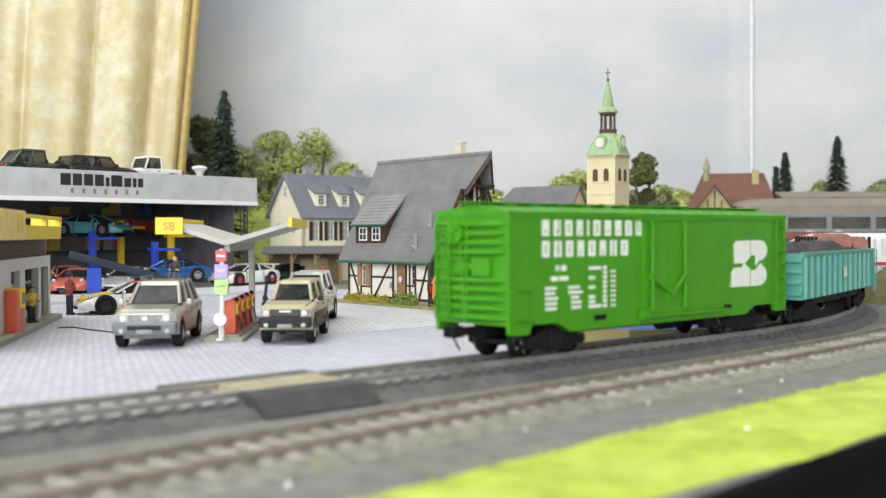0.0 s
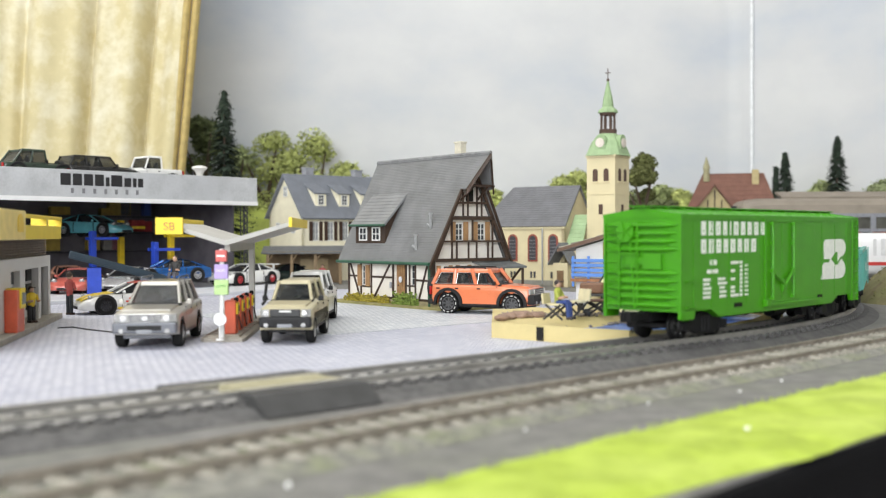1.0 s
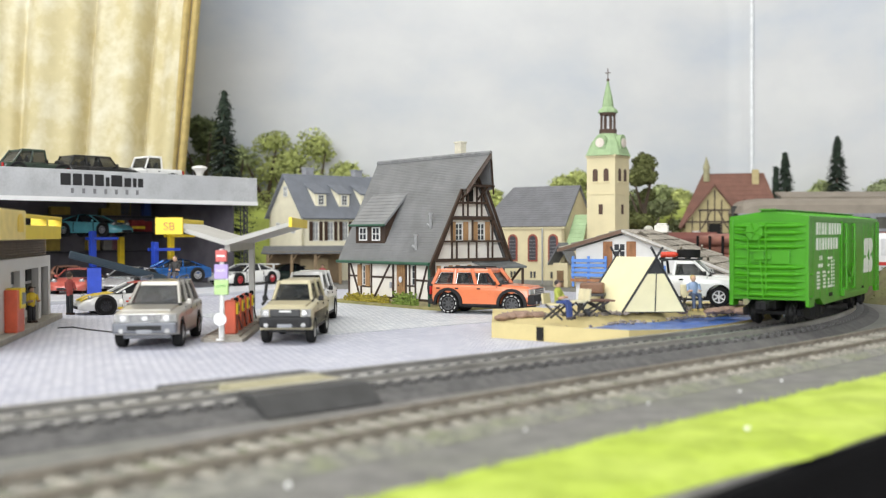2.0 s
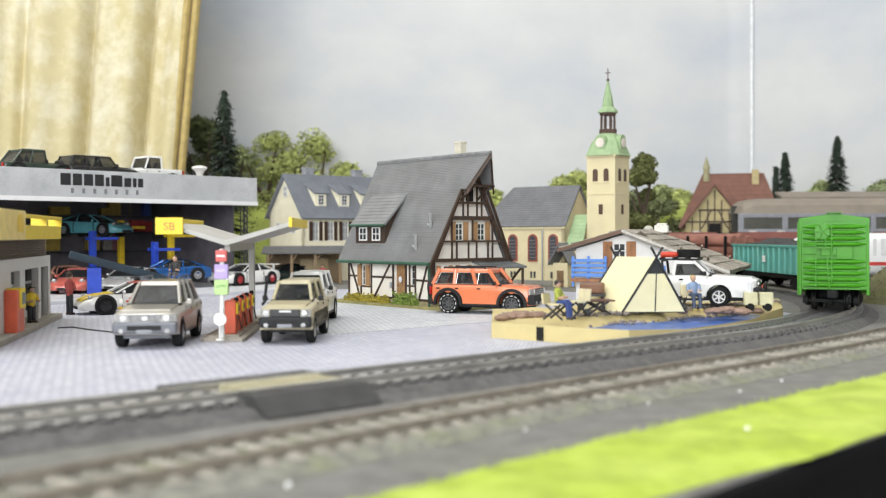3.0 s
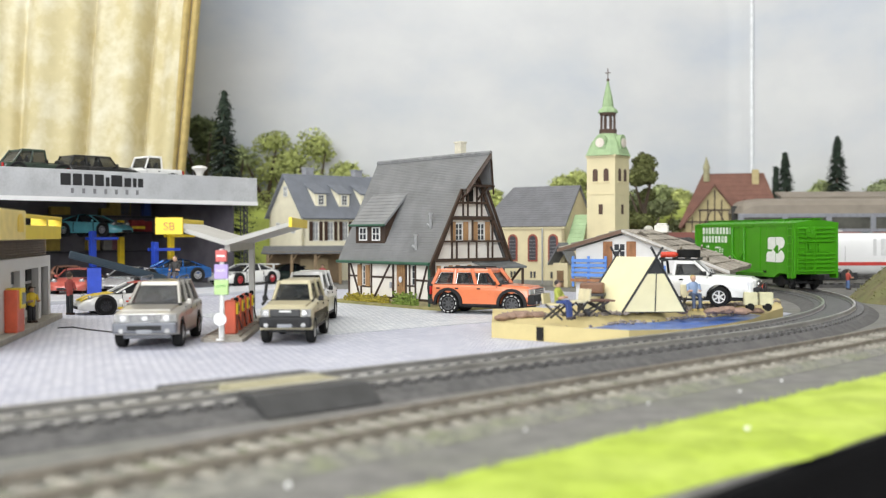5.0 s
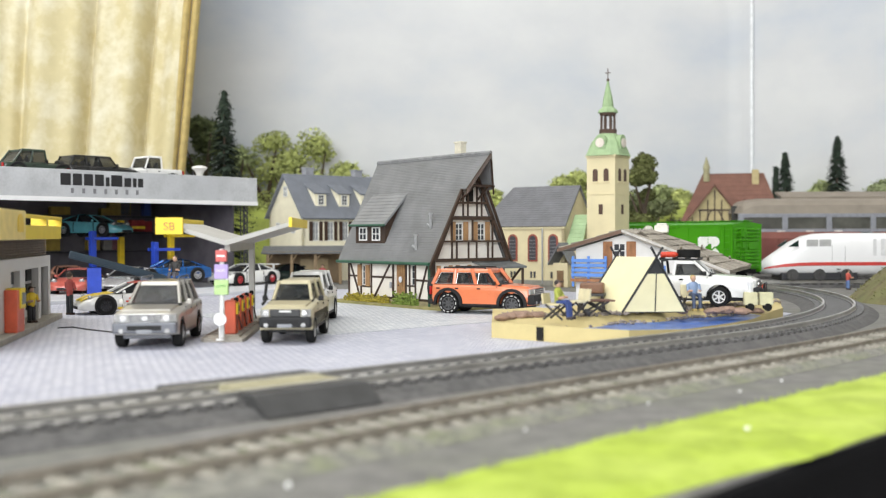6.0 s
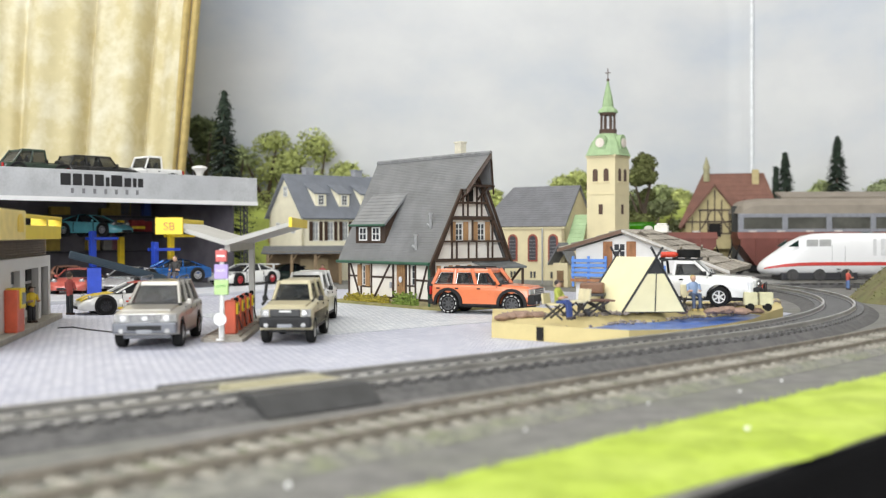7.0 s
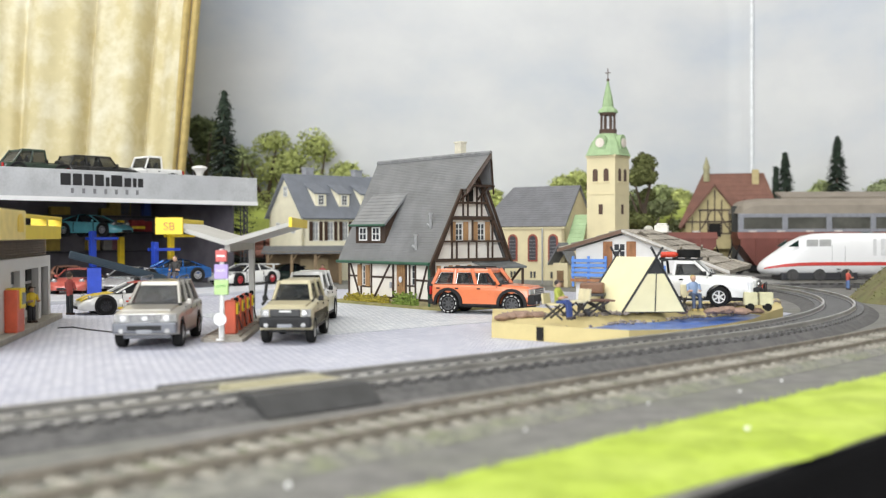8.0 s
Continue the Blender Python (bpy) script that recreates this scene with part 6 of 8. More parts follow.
def yellow_house():
    wall = mat("house_yellow", (0.84, 0.79, 0.60), 0.75, var=0.05, size=10)
    slate = mat("blue_slate", (0.18, 0.195, 0.225), 0.6, var=0.1, size=10, bump=0.3)
    white = mat("window_white", (0.75, 0.75, 0.72)); pane = mat("pale_pane", (0.35, 0.36, 0.37), 0.15, bump=0)
    brown = mat("brown_shutter", (0.06, 0.03, 0.02), 0.6)
    c = thing("town_house", at(-143, 1085, 0, 42), "pale yellow town house with blue slate roof and dormers", "house")
    L, W, E, R = 135, 62, 70, 112
    holes = [(12 + 19 * k, 20 + 19 * k, 42, 62) for k in range(6)]
    bm = B(); wall_panel(bm, 0, L, 0, E, 3, holes); part("wall", bm, wall, c)
    bm = B(); prism(bm, [(0, 0), (W, 0), (W, E), (W / 2, R), (0, E)], 0, 3, "x"); part("wall", bm, wall, c)
    bm = B(); prism(bm, [(0, 0), (W, 0), (W, E), (W / 2, R), (0, E)], L - 3, L, "x"); part("wall", bm, wall, c)
    bm = B(); box(bm, 0, L, W - 3, W, 0, E); part("wall", bm, wall, c)
    for k, h in enumerate(holes):
        x = (h[0] + h[1]) / 2
        window(c, L_(x, 0, 42), 8, 20, white, pane, (1, 2))
        for dx in (-6.2, 6.2):
            shutter(c, L_(x + dx, -0.05, 42), 4.2, 20, brown)
    for y, z in ((W / 2, 88), (W / 2 - 14, 50), (W / 2 + 14, 50)):
        window(c, L_(-1.3, y, z, 270), 7, 11, white, pane, (1, 1))
    for s, y in ((-1, 0), (1, W)):
        bm = B(); roof_plane(bm, (-4, y + s * 4, E - 4), (L + 4, y + s * 4, E - 4), (L + 4, W / 2, R), (-4, W / 2, R), 1.4, 30); part("roof", bm, slate, c)
    bm = B(); rod(bm, (-4, -4.6, E - 4.6), (L + 4, -4.6, E - 4.6), 1.2); part("gutter", bm, slate, c)
    for k in range(3):
        x = 26 + 30 * k
        bm = B(); prism(bm, [(5, 77), (5, 92), (24, 100), (16, 84)], x - 7, x + 7, "x"); d = part("dormer", bm, wall, c, "yellow dormer")
        bm = B(); roof_plane(bm, (x - 9, 3.0, 91.5), (x + 9, 3.0, 91.5), (x + 9, 25, 102.5), (x - 9, 25, 102.5), 1.0, 5); part("dormer_roof", bm, slate, d)
        window(c, L_(x, 3.7, 79), 7.5, 11, white, mat("house_glass", (0.05, 0.055, 0.06)), (1, 2))
    for x, y in ((30, 34), (95, 34)):
        bm = B(); box(bm, x - 5, x + 5, y - 4, y + 4, 100, 118, 0.4); box(bm, x - 5.6, x + 5.6, y - 4.6, y + 4.6, 118, 119.5); part("chimney", bm, mat("chimney_grey", (0.3, 0.31, 0.34), 0.7), c)
    # open shed before it
    s = thing("open_shed", at(-170, 1030, 0, 6), "open timber shed with a grey tarred roof", "shed")
    tb = mat("shed_timber", (0.22, 0.15, 0.08), 0.7)
    bm = B(); roof_plane(bm, (-6, -6, 31), (76, -6, 31), (76, 40, 37), (-6, 40, 37), 1.2, 4); part("roof", bm, mat("tar_roof", (0.12, 0.125, 0.13), 0.7, var=0.15), s)
    for x in (0, 23, 46, 70):
        bm = B(); box(bm, x - 1.4, x + 1.4, -2, 1, 0, 31.5); rod(bm, (x, -0.5, 22), (x + 6, -0.5, 31), 0.8); part("post", bm, tb, s)
    bm = B(); box(bm, -2, 72, 34, 36, 0, 36); part("back_wall", bm, tb, s)
    bm = B(); box(bm, -4, 74, -3.2, -1.4, 29.5, 32); part("beam", bm, tb, s)
    bm = B(); box(bm, 30, 58, 30, 33, 0, 24); part("shed_door", bm, mat("shed_ochre", (0.34, 0.25, 0.12)), s)


def chalet():
    plaster = mat("chalet_white", (0.76, 0.75, 0.72), 0.8, var=0.05, size=8, bump=0.2)
    wood = mat("chalet_wood", (0.34, 0.15, 0.06), 0.6, var=0.25, size=3, stretch=(1, 1, 0.3))
    shing = mat("weathered_shingle", (0.40, 0.36, 0.30), 0.85, var=0.25, size=6, bump=0.5, obj=0.35)
    blue = mat("rail_blue", (0.10, 0.24, 0.62), 0.5)
    c = thing("chalet", at(86, 738, 0, -24.5), "white plastered chalet with a weathered shingle roof and blue railing", "house")
    # local x along the gable (0..111), y back
    G = [(0, 0), (104, 0), (104, 29), (40.5, 49), (5, 38.5), (5, 0)]
    bm = B(); prism(bm, [(6, 0), (100, 0), (100, 28), (40.5, 48), (6, 38)], 2, 5, "y"); part("wall", bm, plaster, c)
    bm = B(); box(bm, 6, 9, 5, 88, 0, 38); part("wall", bm, plaster, c)
    bm = B(); box(bm, 97, 100, 5, 88, 0, 27); part("wall", bm, plaster, c)
    bm = B(); prism(bm, [(6, 0), (100, 0), (100, 28), (40.5, 48), (6, 38)], 88, 91, "y"); part("wall", bm, plaster, c)
    shingled(c, (111, -6, 23.5), (111, 92, 24.5), (40.5, 92, 51), (40.5, -6, 51), 2.0, 7, 5, shing, 1)
    shingled(c, (-4, -6, 38.0), (-4, 92, 38.0), (40.5, 92, 51), (40.5, -6, 51), 2.0, 5, 5, shing, 2)
    bm = B(); loft(bm, [[(112, -6.6, 22), (40.5, -6.6, 49.5), (40.5, -6.6, 51.2), (112, -6.6, 23.8)], [(112, -5.6, 22), (40.5, -5.6, 49.5), (40.5, -5.6, 51.2), (112, -5.6, 23.8)]]); part("verge_board", bm, mat("worn_verge", (0.55, 0.53, 0.49), 0.8, var=0.25, size=4, dirt=(0.25, 0.22, 0.18)), c, "worn pale verge board")
    bm = B(); loft(bm, [[(-5, -6.6, 35.8), (40.5, -6.6, 48.8), (40.5, -6.6, 51.2), (-5, -6.6, 38)], [(-5, -5.6, 35.8), (40.5, -5.6, 48.8), (40.5, -5.6, 51.2), (-5, -5.6, 38)]]); part("verge_board", bm, mat("brown_verge", (0.14, 0.08, 0.05)), c)
    window(c, L_(37, 0.7, 26), 9, 16, mat("window_white", (0.75,) * 3), mat("house_glass", (0.05, 0.055, 0.06)), (1, 2))
    for dx in (-8.2, 8.2):
        shutter(c, L_(37 + dx, 1.6, 25), 6.5, 18, wood)
    bm = B(); box(bm, 30, 56, -1.2, 2, 24.2, 25.4); part("sill", bm, wood, c)
    for k in range(4):
        bm = B(); box(bm, 5, 30, -6, -5.2, 19 + k * 3.3, 21.2 + k * 3.3, 0.2); part("railing_board", bm, blue, c, "blue railing board")
    for x in (6, 17, 29):
        bm = B(); box(bm, x - 0.8, x + 0.8, -5.2, -4.0, 12, 33); part("railing_post", bm, blue, c)
    bm = B(); box(bm, 60, 70, -5.2, -4.2, 18, 27, 0.3); part("railing_board", bm, blue, c, "blue panel")
    bm = B(); box(bm, 4, 90, -5.5, 2, 15.5, 17.5, 0.3); part("balcony_floor", bm, wood, c)
    rnd = random.Random(5)
    for k in range(7):
        bm = B(); x, y = rnd.uniform(48, 100), rnd.uniform(2, 84)
        z = 51 - (x - 40.5) * 0.385 + 1.2
        box(bm, -rnd.uniform(4, 9), rnd.uniform(4, 9), -0.7, 0.7, -0.5, 0.7, 0.2)
        o = part("roof_batten", bm, shing, c); o.matrix_local = pose(x * MM, y * MM, z * MM, 0, 21, rnd.uniform(60, 120))
    bm = B(); box(bm, -5, 5, -3.5, 3.5, 0, 5.5, 0.8); box(bm, -3.5, 4, -2.5, 2.5, 5.5, 7, 0.6)
    solo("roof_unit", bm, mat("unit_white", (0.75, 0.73, 0.66), 0.6), at(163, 792, 49.0, -20), "cream white box unit on the chalet roof", "box")
    bm = B(); ball(bm, 3.6, T(0, 0, 2, 0, 0, 0, (1, 1, 0.8)))
    solo("roof_bag", bm, mat("bag_grey", (0.5, 0.49, 0.42), 0.9, bump=0.6), at(154, 796, 49.5), "grey cloth bag on the chalet roof", "bag")


def brown_house():
    tile = mat("brown_tile", (0.19, 0.088, 0.062), 0.7, var=0.15, size=8, bump=0.3)
    wall = mat("ochre_plaster", (0.50, 0.42, 0.22), 0.8, var=0.1, size=6)
    timber = mat("dark_timber", (0.055, 0.032, 0.02))
    c = thing("inn", at(290, 1290, 0, -12), "half-timbered inn with brown tiled roofs", "house")
    L, W, E, R = 112, 66, 62, 122
    bm = B(); box(bm, 0, L, 0, W, 0, E); part("wall", bm, wall, c)
    bm = B(); prism(bm, [(0, E), (W, E), (W / 2, R - 4)], 30, L - 18, "x"); part("gable", bm, wall, c)
    for s, y in ((-1, 0), (1, W)):
        bm = B(); roof_plane(bm, (-4, y + s * 6, E - 6), (L + 8, y + s * 6, E - 6), (L - 14, W / 2, R), (26, W / 2, R), 1.5, 12); part("roof", bm, tile, c)
    bm = B(); roof_plane(bm, (-4, -6, E - 6), (-4, W + 6, E - 6), (26, W / 2 + 1, R), (26, W / 2 - 1, R), 1.5, 12); part("roof", bm, tile, c)
    bm = B(); roof_plane(bm, (L + 8, -6, E - 6), (L + 8, W + 6, E - 6), (L - 14, W / 2 + 1, R), (L - 14, W / 2 - 1, R), 1.5, 12); part("roof", bm, tile, c)
    # cross gable to the front
    bm = B(); prism(bm, [(4, 30), (72, 30), (72, E - 2), (38, 104), (4, E - 2)], -18, 10, "y"); part("front_gable", bm, wall, c)
    for s in (-1, 1):
        bm = B(); roof_plane(bm, (38 + s * 41, -24, E - 8), (38 + s * 41, 30, E - 8), (38, 30, 107), (38, -24, 107), 1.4, 8); part("roof", bm, tile, c)
    for a, b, w in (((5, 62), (71, 62), 1.8), ((5, 48), (71, 48), 1.6), ((19, 76), (57, 76), 1.8), ((12, 48), (12, 68), 1.3), ((21, 48), (21, 76), 1.3), ((55, 48), (55, 76), 1.3), ((64, 48), (64, 68), 1.3), ((30, 48), (30, 88), 1.4), ((46, 48), (46, 88), 1.4), ((38, 62), (38, 100), 1.4), ((18, 48), (28, 62), 1.3), ((58, 48), (48, 62), 1.3), ((27, 62), (34, 76), 1.3), ((49, 62), (42, 76), 1.3)):
        o = part("timber", beam(c, a, b, w, timber, y=-19.2, d=1.4), timber, c)
    bm = B(); box(bm, 31, 45, -20, -19, 44, 60); part("balcony_opening", bm, mat("black_opening", (0.008, 0.007, 0.006)), c)
    bm = B(); cyl(bm, 4, 16, T(30, 28, 112), 8, 3.6); cyl(bm, 4.6, 15, T(30, 28, 128), 8, 0.3); part("turret", bm, mat("turret_olive", (0.36, 0.34, 0.2), 0.7), c, "small olive ridge turret")
    bm = B(); box(bm, 84, 92, 24, 32, 108, 126, 0.3); part("chimney", bm, wall, c)
    bm = B(); prism(bm, [(66, 78), (80, 78), (73, 90)], -4, 20, "y"); part("dormer", bm, tile, c)


def station():
    """Long arched platform hall of the station."""
    roof = mat("station_roof", (0.27, 0.235, 0.19), 0.7, var=0.12, size=20)
    steel = mat("hall_steel", (0.28, 0.29, 0.32), 0.5, 0.2)
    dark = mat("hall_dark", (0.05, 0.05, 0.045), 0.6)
    c = thing("station_hall", at(322, 1205, 0, 0), "long station hall with a curved brown roof and glazed side", "station")
    prof = [(0, 70), (2, 80), (8, 85.5), (20, 88), (60, 88), (60, 86), (20, 86), (9, 83.6), (3.6, 78.5), (1.6, 70)]
    bm = B()
    secs = []
    for x, k in ((16, 0.0), (20, 0.5), (28, 0.85), (40, 1), (420, 1)):
        secs.append([(x if i else x, y, 66 + (z - 66) * (0.25 + 0.75 * k)) for i, (y, z) in enumerate(prof)])
    loft(bm, secs)
    part("roof", bm, roof, c, "curved brown roof")
    bm = B(); roof_plane(bm, (70, 24, 90), (430, 24, 90), (430, 50, 97), (70, 50, 97), 2.5, 3); part("roof_lantern", bm, roof, c)
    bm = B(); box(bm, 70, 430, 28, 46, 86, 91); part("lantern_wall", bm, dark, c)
    bm = B(); box(bm, 14, 420, 0, 2.2, 66, 70.5, 0.3); box(bm, 14, 420, 0, 2.2, 49, 53, 0.3); part("side_beam", bm, steel, c)
    for i in range(9):
        x = 16 + i * 50
        bm = B(); box(bm, x - 3, x + 3, -0.8, 2.6, 0, 70); part("column", bm, steel, c)
        if i < 8:
            bm = B(); box(bm, x + 3, x + 47, 1.0, 1.6, 53, 66); part("glazing", bm, mat("hall_glass", (0.11, 0.11, 0.095), 0.15, var=0.4, size=30, bump=0), c)
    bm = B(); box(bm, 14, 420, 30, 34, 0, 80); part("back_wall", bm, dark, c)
    bm = B(); box(bm, 10, 420, -14, 30, 0, 12); part("platform", bm, mat("platform_grey", (0.35, 0.34, 0.32), 0.8), c)
    bm = B(); box(bm, 95, 115, 12, 16, 12, 64, 0.5)
    solo("platform_poster", bm, mat("poster_lime", (0.45, 0.5, 0.03), 0.5), at(322, 1205, 0), "lime yellow poster stand inside the station hall", "poster")


def workshop():
    conc = mat("print_concrete", (0.52, 0.53, 0.54), 0.7, var=0.16, size=16, grain=2, dirt=(0.36, 0.37, 0.39), dirt_amount=0.7)
    white = mat("fascia_white", (0.80, 0.80, 0.79), 0.5, var=0.02)
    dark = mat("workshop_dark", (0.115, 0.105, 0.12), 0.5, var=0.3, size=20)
    steel = mat("truss_dark", (0.03, 0.03, 0.035), 0.5)
    blue = mat("lift_blue", (0.03, 0.08, 0.55), 0.4); yellow = mat("lift_yellow", (0.72, 0.50, 0.02), 0.4)
    c = thing("workshop", at(-177, 1000, 0, 49), "open model workshop hall with a concrete-grey flat roof band", "workshop")
    # local x runs along the front from -320 to 0, y goes back (away from the square)
    bm = B(); box(bm, -330, 0, 1.3, 150, 88.0, 92.6); part("roof", bm, conc, c)
    bm = B(); box(bm, -330, 1.5, -2, 1.2, 79.5, 101.6, 0.4); part("roof_band", bm, conc, c, "printed concrete roof band")
    bm = B(); box(bm, -330, 1.8, -2.6, 1.6, 75.8, 79.5, 0.3); part("band_edge", bm, white, c)
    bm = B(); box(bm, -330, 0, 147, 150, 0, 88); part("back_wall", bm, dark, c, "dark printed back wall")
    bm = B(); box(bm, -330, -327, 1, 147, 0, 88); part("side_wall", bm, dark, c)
    # added dark wall: its colour stands in for the gloom at the right end
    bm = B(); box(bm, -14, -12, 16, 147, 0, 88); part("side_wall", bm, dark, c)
    bm = B(); box(bm, -330, 4, -96, 150, 0.02, 2.4, 0.3); box(bm, 4, 36, -60, 18, 0.02, 2.4, 0.3); part("floor_plate", bm, mat("floor_plate_white", (0.62, 0.63, 0.66), 0.45, var=0.06, size=40), c, "pale workshop floor plate")
    for dx in (0, -12):
        for y in (6, 140):
            bm = B()
            for a, b in ((-2.2, -2.2), (2.2, -2.2), (-2.2, 2.2), (2.2, 2.2)):
                rod(bm, (-8 + dx * 0 + a, y + b, 2), (-8 + a, y + b, 97), 0.55, 6)
            for k in range(14):
                z = 3 + k * 6.6
                rod(bm, (-10.2, y - 2.2, z), (-5.8, y - 2.2, z + 6.6), 0.4, 5); rod(bm, (-5.8, y - 2.2, z), (-10.2, y - 2.2, z + 6.6), 0.4, 5)
                rod(bm, (-5.8, y - 2.2, z), (-5.8, y + 2.2, z + 6.6), 0.4, 5)
            if dx == 0:
                part("lattice_column", bm, steel, c, "dark lattice column")
            else:
                bm.free()
    # sign on the band: plain shapes in the colours of the lettering
    sg = mat("sign_black", (0.02, 0.02, 0.022), 0.5)
    bm = B()
    x = -198
    for w in (11, 10, 10, 10, 4, 13, 8, 4, 6):
        h = 9.5 if w > 8.5 else (2 if w == 4 and x < -200 else 7.5)
        z = 89 if h > 3 else 93
        ww = w * 0.78
        if h < 3:
            box(bm, x, x + ww, -2.4, -1.9, z, z + h)
        else:
            box(bm, x, x + ww + 0.3, -2.4, -1.9, z, z + h, 0.3)
        x += w * 0.82 + 1.7
    part("sign_lettering", bm, sg, c, "dark sign lettering as plain shapes")
    bm = B()
    for k in range(7):
        box(bm, -189 + k * 10, -186.5 + k * 10, -2.3, -1.95, 82.6, 86.6)
    part("sign_lettering", bm, mat("sign_grey", (0.2, 0.2, 0.21)), c, "small grey sign letters as plain bars")
    # shelves and clutter on the back wall
    rnd = random.Random(11)
    cols = [(0.4, 0.05, 0.05), (0.05, 0.1, 0.35), (0.3, 0.28, 0.25), (0.35, 0.25, 0.05), (0.1, 0.1, 0.11), (0.15, 0.2, 0.2), (0.25, 0.1, 0.12)]
    for k in range(34):
        w, h = rnd.uniform(8, 24), rnd.uniform(6, 16)
        x, z = rnd.uniform(-310, -20), rnd.choice((34, 52, 68))
        bm = B(); box(bm, x, x + w, 141, 146.5, z, z + h, 0.4)
        part("wall_panel", bm, mat("clutter_%d" % (k % 7), cols[k % 7], 0.6, var=0.2, size=5), c, "dull coloured tool board")
    for z in (33, 51, 67):
        bm = B(); box(bm, -322, -14, 138, 147, z - 1, z); part("shelf", bm, steel, c)
    # two-post lifts
    for nm, col, x, y, h in (("vehicle_lift", blue, -132, 62, 50), ("vehicle_lift", yellow, -60, 48, 52), ("vehicle_lift", blue, -96, 20, 40), ("vehicle_lift", yellow, -86, 90, 60)):
        p = at(-177, 1000, 0, 49) @ at(x, y, 2.4)
        l = thing(nm, p, "two-post workshop lift in bright enamel", "lift", "workshop lifts")
        bm = B(); box(bm, -2.6, 2.6, -2.4, 2.4, 0, h, 0.6); part("post", bm, col, l)
        bm = B(); box(bm, -8, 8, -6, 6, 0, 1.5, 0.3); part("base_plate", bm, col, l)
        bm = B(); box(bm, -3, 22, -7, -4, h - 8, h - 5.5, 0.3); box(bm, -3, 18, 4, 7, h - 8, h - 5.5, 0.3); part("arm", bm, col, l)
    # inclined recovery ramp
    r_ = thing("recovery_ramp", at(-245, 800, 2.4, 20), "dark blue tilted recovery truck bed", "ramp")
    dk = mat("ramp_blue", (0.014, 0.03, 0.045), 0.4, 0.2)
    bm = B(); box(bm, -36, 36, -12, 12, -1.5, 1.5, 0.4)
    for s in (-1, 1):
        box(bm, -36, 36, s * 12 - 0.8, s * 12 + 0.8, 0, 4, 0.3)
    o = part("bed", bm, dk, r_); o.matrix_local = pose(0, 0, 0.021, 0, 16, 0)
    bm = B(); box(bm, 14, 34, -10, 10, 0, 6, 0.5); box(bm, -22, -12, -8, 8, 0, 22, 0.5); part("frame", bm, blue, r_)


def petrol_shop():
    wall = mat("shop_white", (0.66, 0.65, 0.63), 0.6, var=0.05, size=12, dirt=(0.45, 0.42, 0.38), dirt_amount=0.3)
    brown = mat("shop_slats", (0.16, 0.12, 0.09), 0.7, var=0.2, size=4)
    yel = mat("canopy_yellow", (0.82, 0.62, 0.02), 0.4, var=0.04, size=10)
    red = mat("pump_red", (0.62, 0.10, 0.04), 0.4)
    dark = mat("house_glass", (0.05, 0.055, 0.06))
    # front runs from the near corner to the far corner; local x along it
    c = thing("petrol_shop", at(-204, 492, 0, 101), "white petrol station shop with brown slats and yellow canopy", "shop")
    bm = B(); wall_panel(bm, -60, 128, 3, 37, 3, [(18, 40, 3, 31), (52, 90, 3, 31), (98, 121, 3, 31)]); o = part("wall", bm, wall, c)
    bm = B(); box(bm, 125, 128, 3, 90, 3, 37); part("wall", bm, wall, c)
    bm = B(); box(bm, -60, 128, 3.2, 90, 37, 50, 0.2); part("upper_wall", bm, brown, c)
    for k in range(9):
        bm = B(); box(bm, -60, 128.6, 2.2, 3.6, 37.4 + k * 1.35, 38.4 + k * 1.35, 0.2); part("slat", bm, brown, c)
    bm = B(); box(bm, -60, 132, -6, 94, 0, 3, 0.4); part("base_plate", bm, mat("kerb_grey", (0.36, 0.33, 0.28), 0.8, var=0.15), c, "grey kerbed base plate")
    bm = B(); box(bm, -60, 122, 12, 14, 3, 37); part("inner_wall", bm, mat("inner_grey", (0.42, 0.42, 0.42), 0.7), c)
    for x0, x1 in ((18, 40), (52, 90), (98, 121)):
        bm = B(); box(bm, x0 + 2, x1 - 2, 9, 10, 3, 31)
        d = part("door", bm, wall, c, "white shop door")
        for k in range(3):
            bm = B(); box(bm, x0 + 4, x1 - 4, 8.4, 9.0, 7 + k * 8, 13.5 + k * 8); part("door_pane", bm, dark, d)
    # yellow fascia frame over the shop with an open slot
    bm = B(); box(bm, -60, 116, -8, -6, 46.5, 53.5, 0.3); part("canopy_front", bm, yel, c, "yellow canopy fascia")
    bm = B(); box(bm, -60, 116, -8.5, -5.5, 57.0, 58.8, 0.3); box(bm, 112, 116, -8.4, -5.6, 53.4, 57.1); box(bm, 66, 72, -8.4, -5.6, 53.4, 57.1); part("canopy_rail", bm, yel, c, "yellow open canopy rail")
    bm = B(); box(bm, 113.5, 116, -6, 8, 46.5, 58.5, 0.3); part("canopy_side", bm, yel, c)
    bm = B(); box(bm, -60, 114, -6, 60, 47, 48.5); part("canopy_slab", bm, mat("slab_grey", (0.4, 0.4, 0.39), 0.7), c)
    bm = B(); box(bm, -60, 4, -9.6, -8.0, 46.5, 60.0, 0.4); sgn = part("sign_panel", bm, mat("sign_cream", (0.84, 0.66, 0.22), 0.45), c, "cream sign panel")
    bm = B()
    pts = [(-9 + 6.5 * math.cos(a), 52.8 + 5.5 * math.sin(a)) for a in [math.radians(q) for q in range(-30, 211, 20)]]
    prism(bm, pts, -10.0, -9.5); part("emblem", bm, mat("emblem_yellow", (0.8, 0.55, 0.05)), sgn, "yellow fan-shaped emblem as a plain shape")
    # pump beside the door
    p = thing("fuel_dispenser", at(-202, 500, 3, 96), "red and yellow dispenser beside the shop door", "fuel pump")
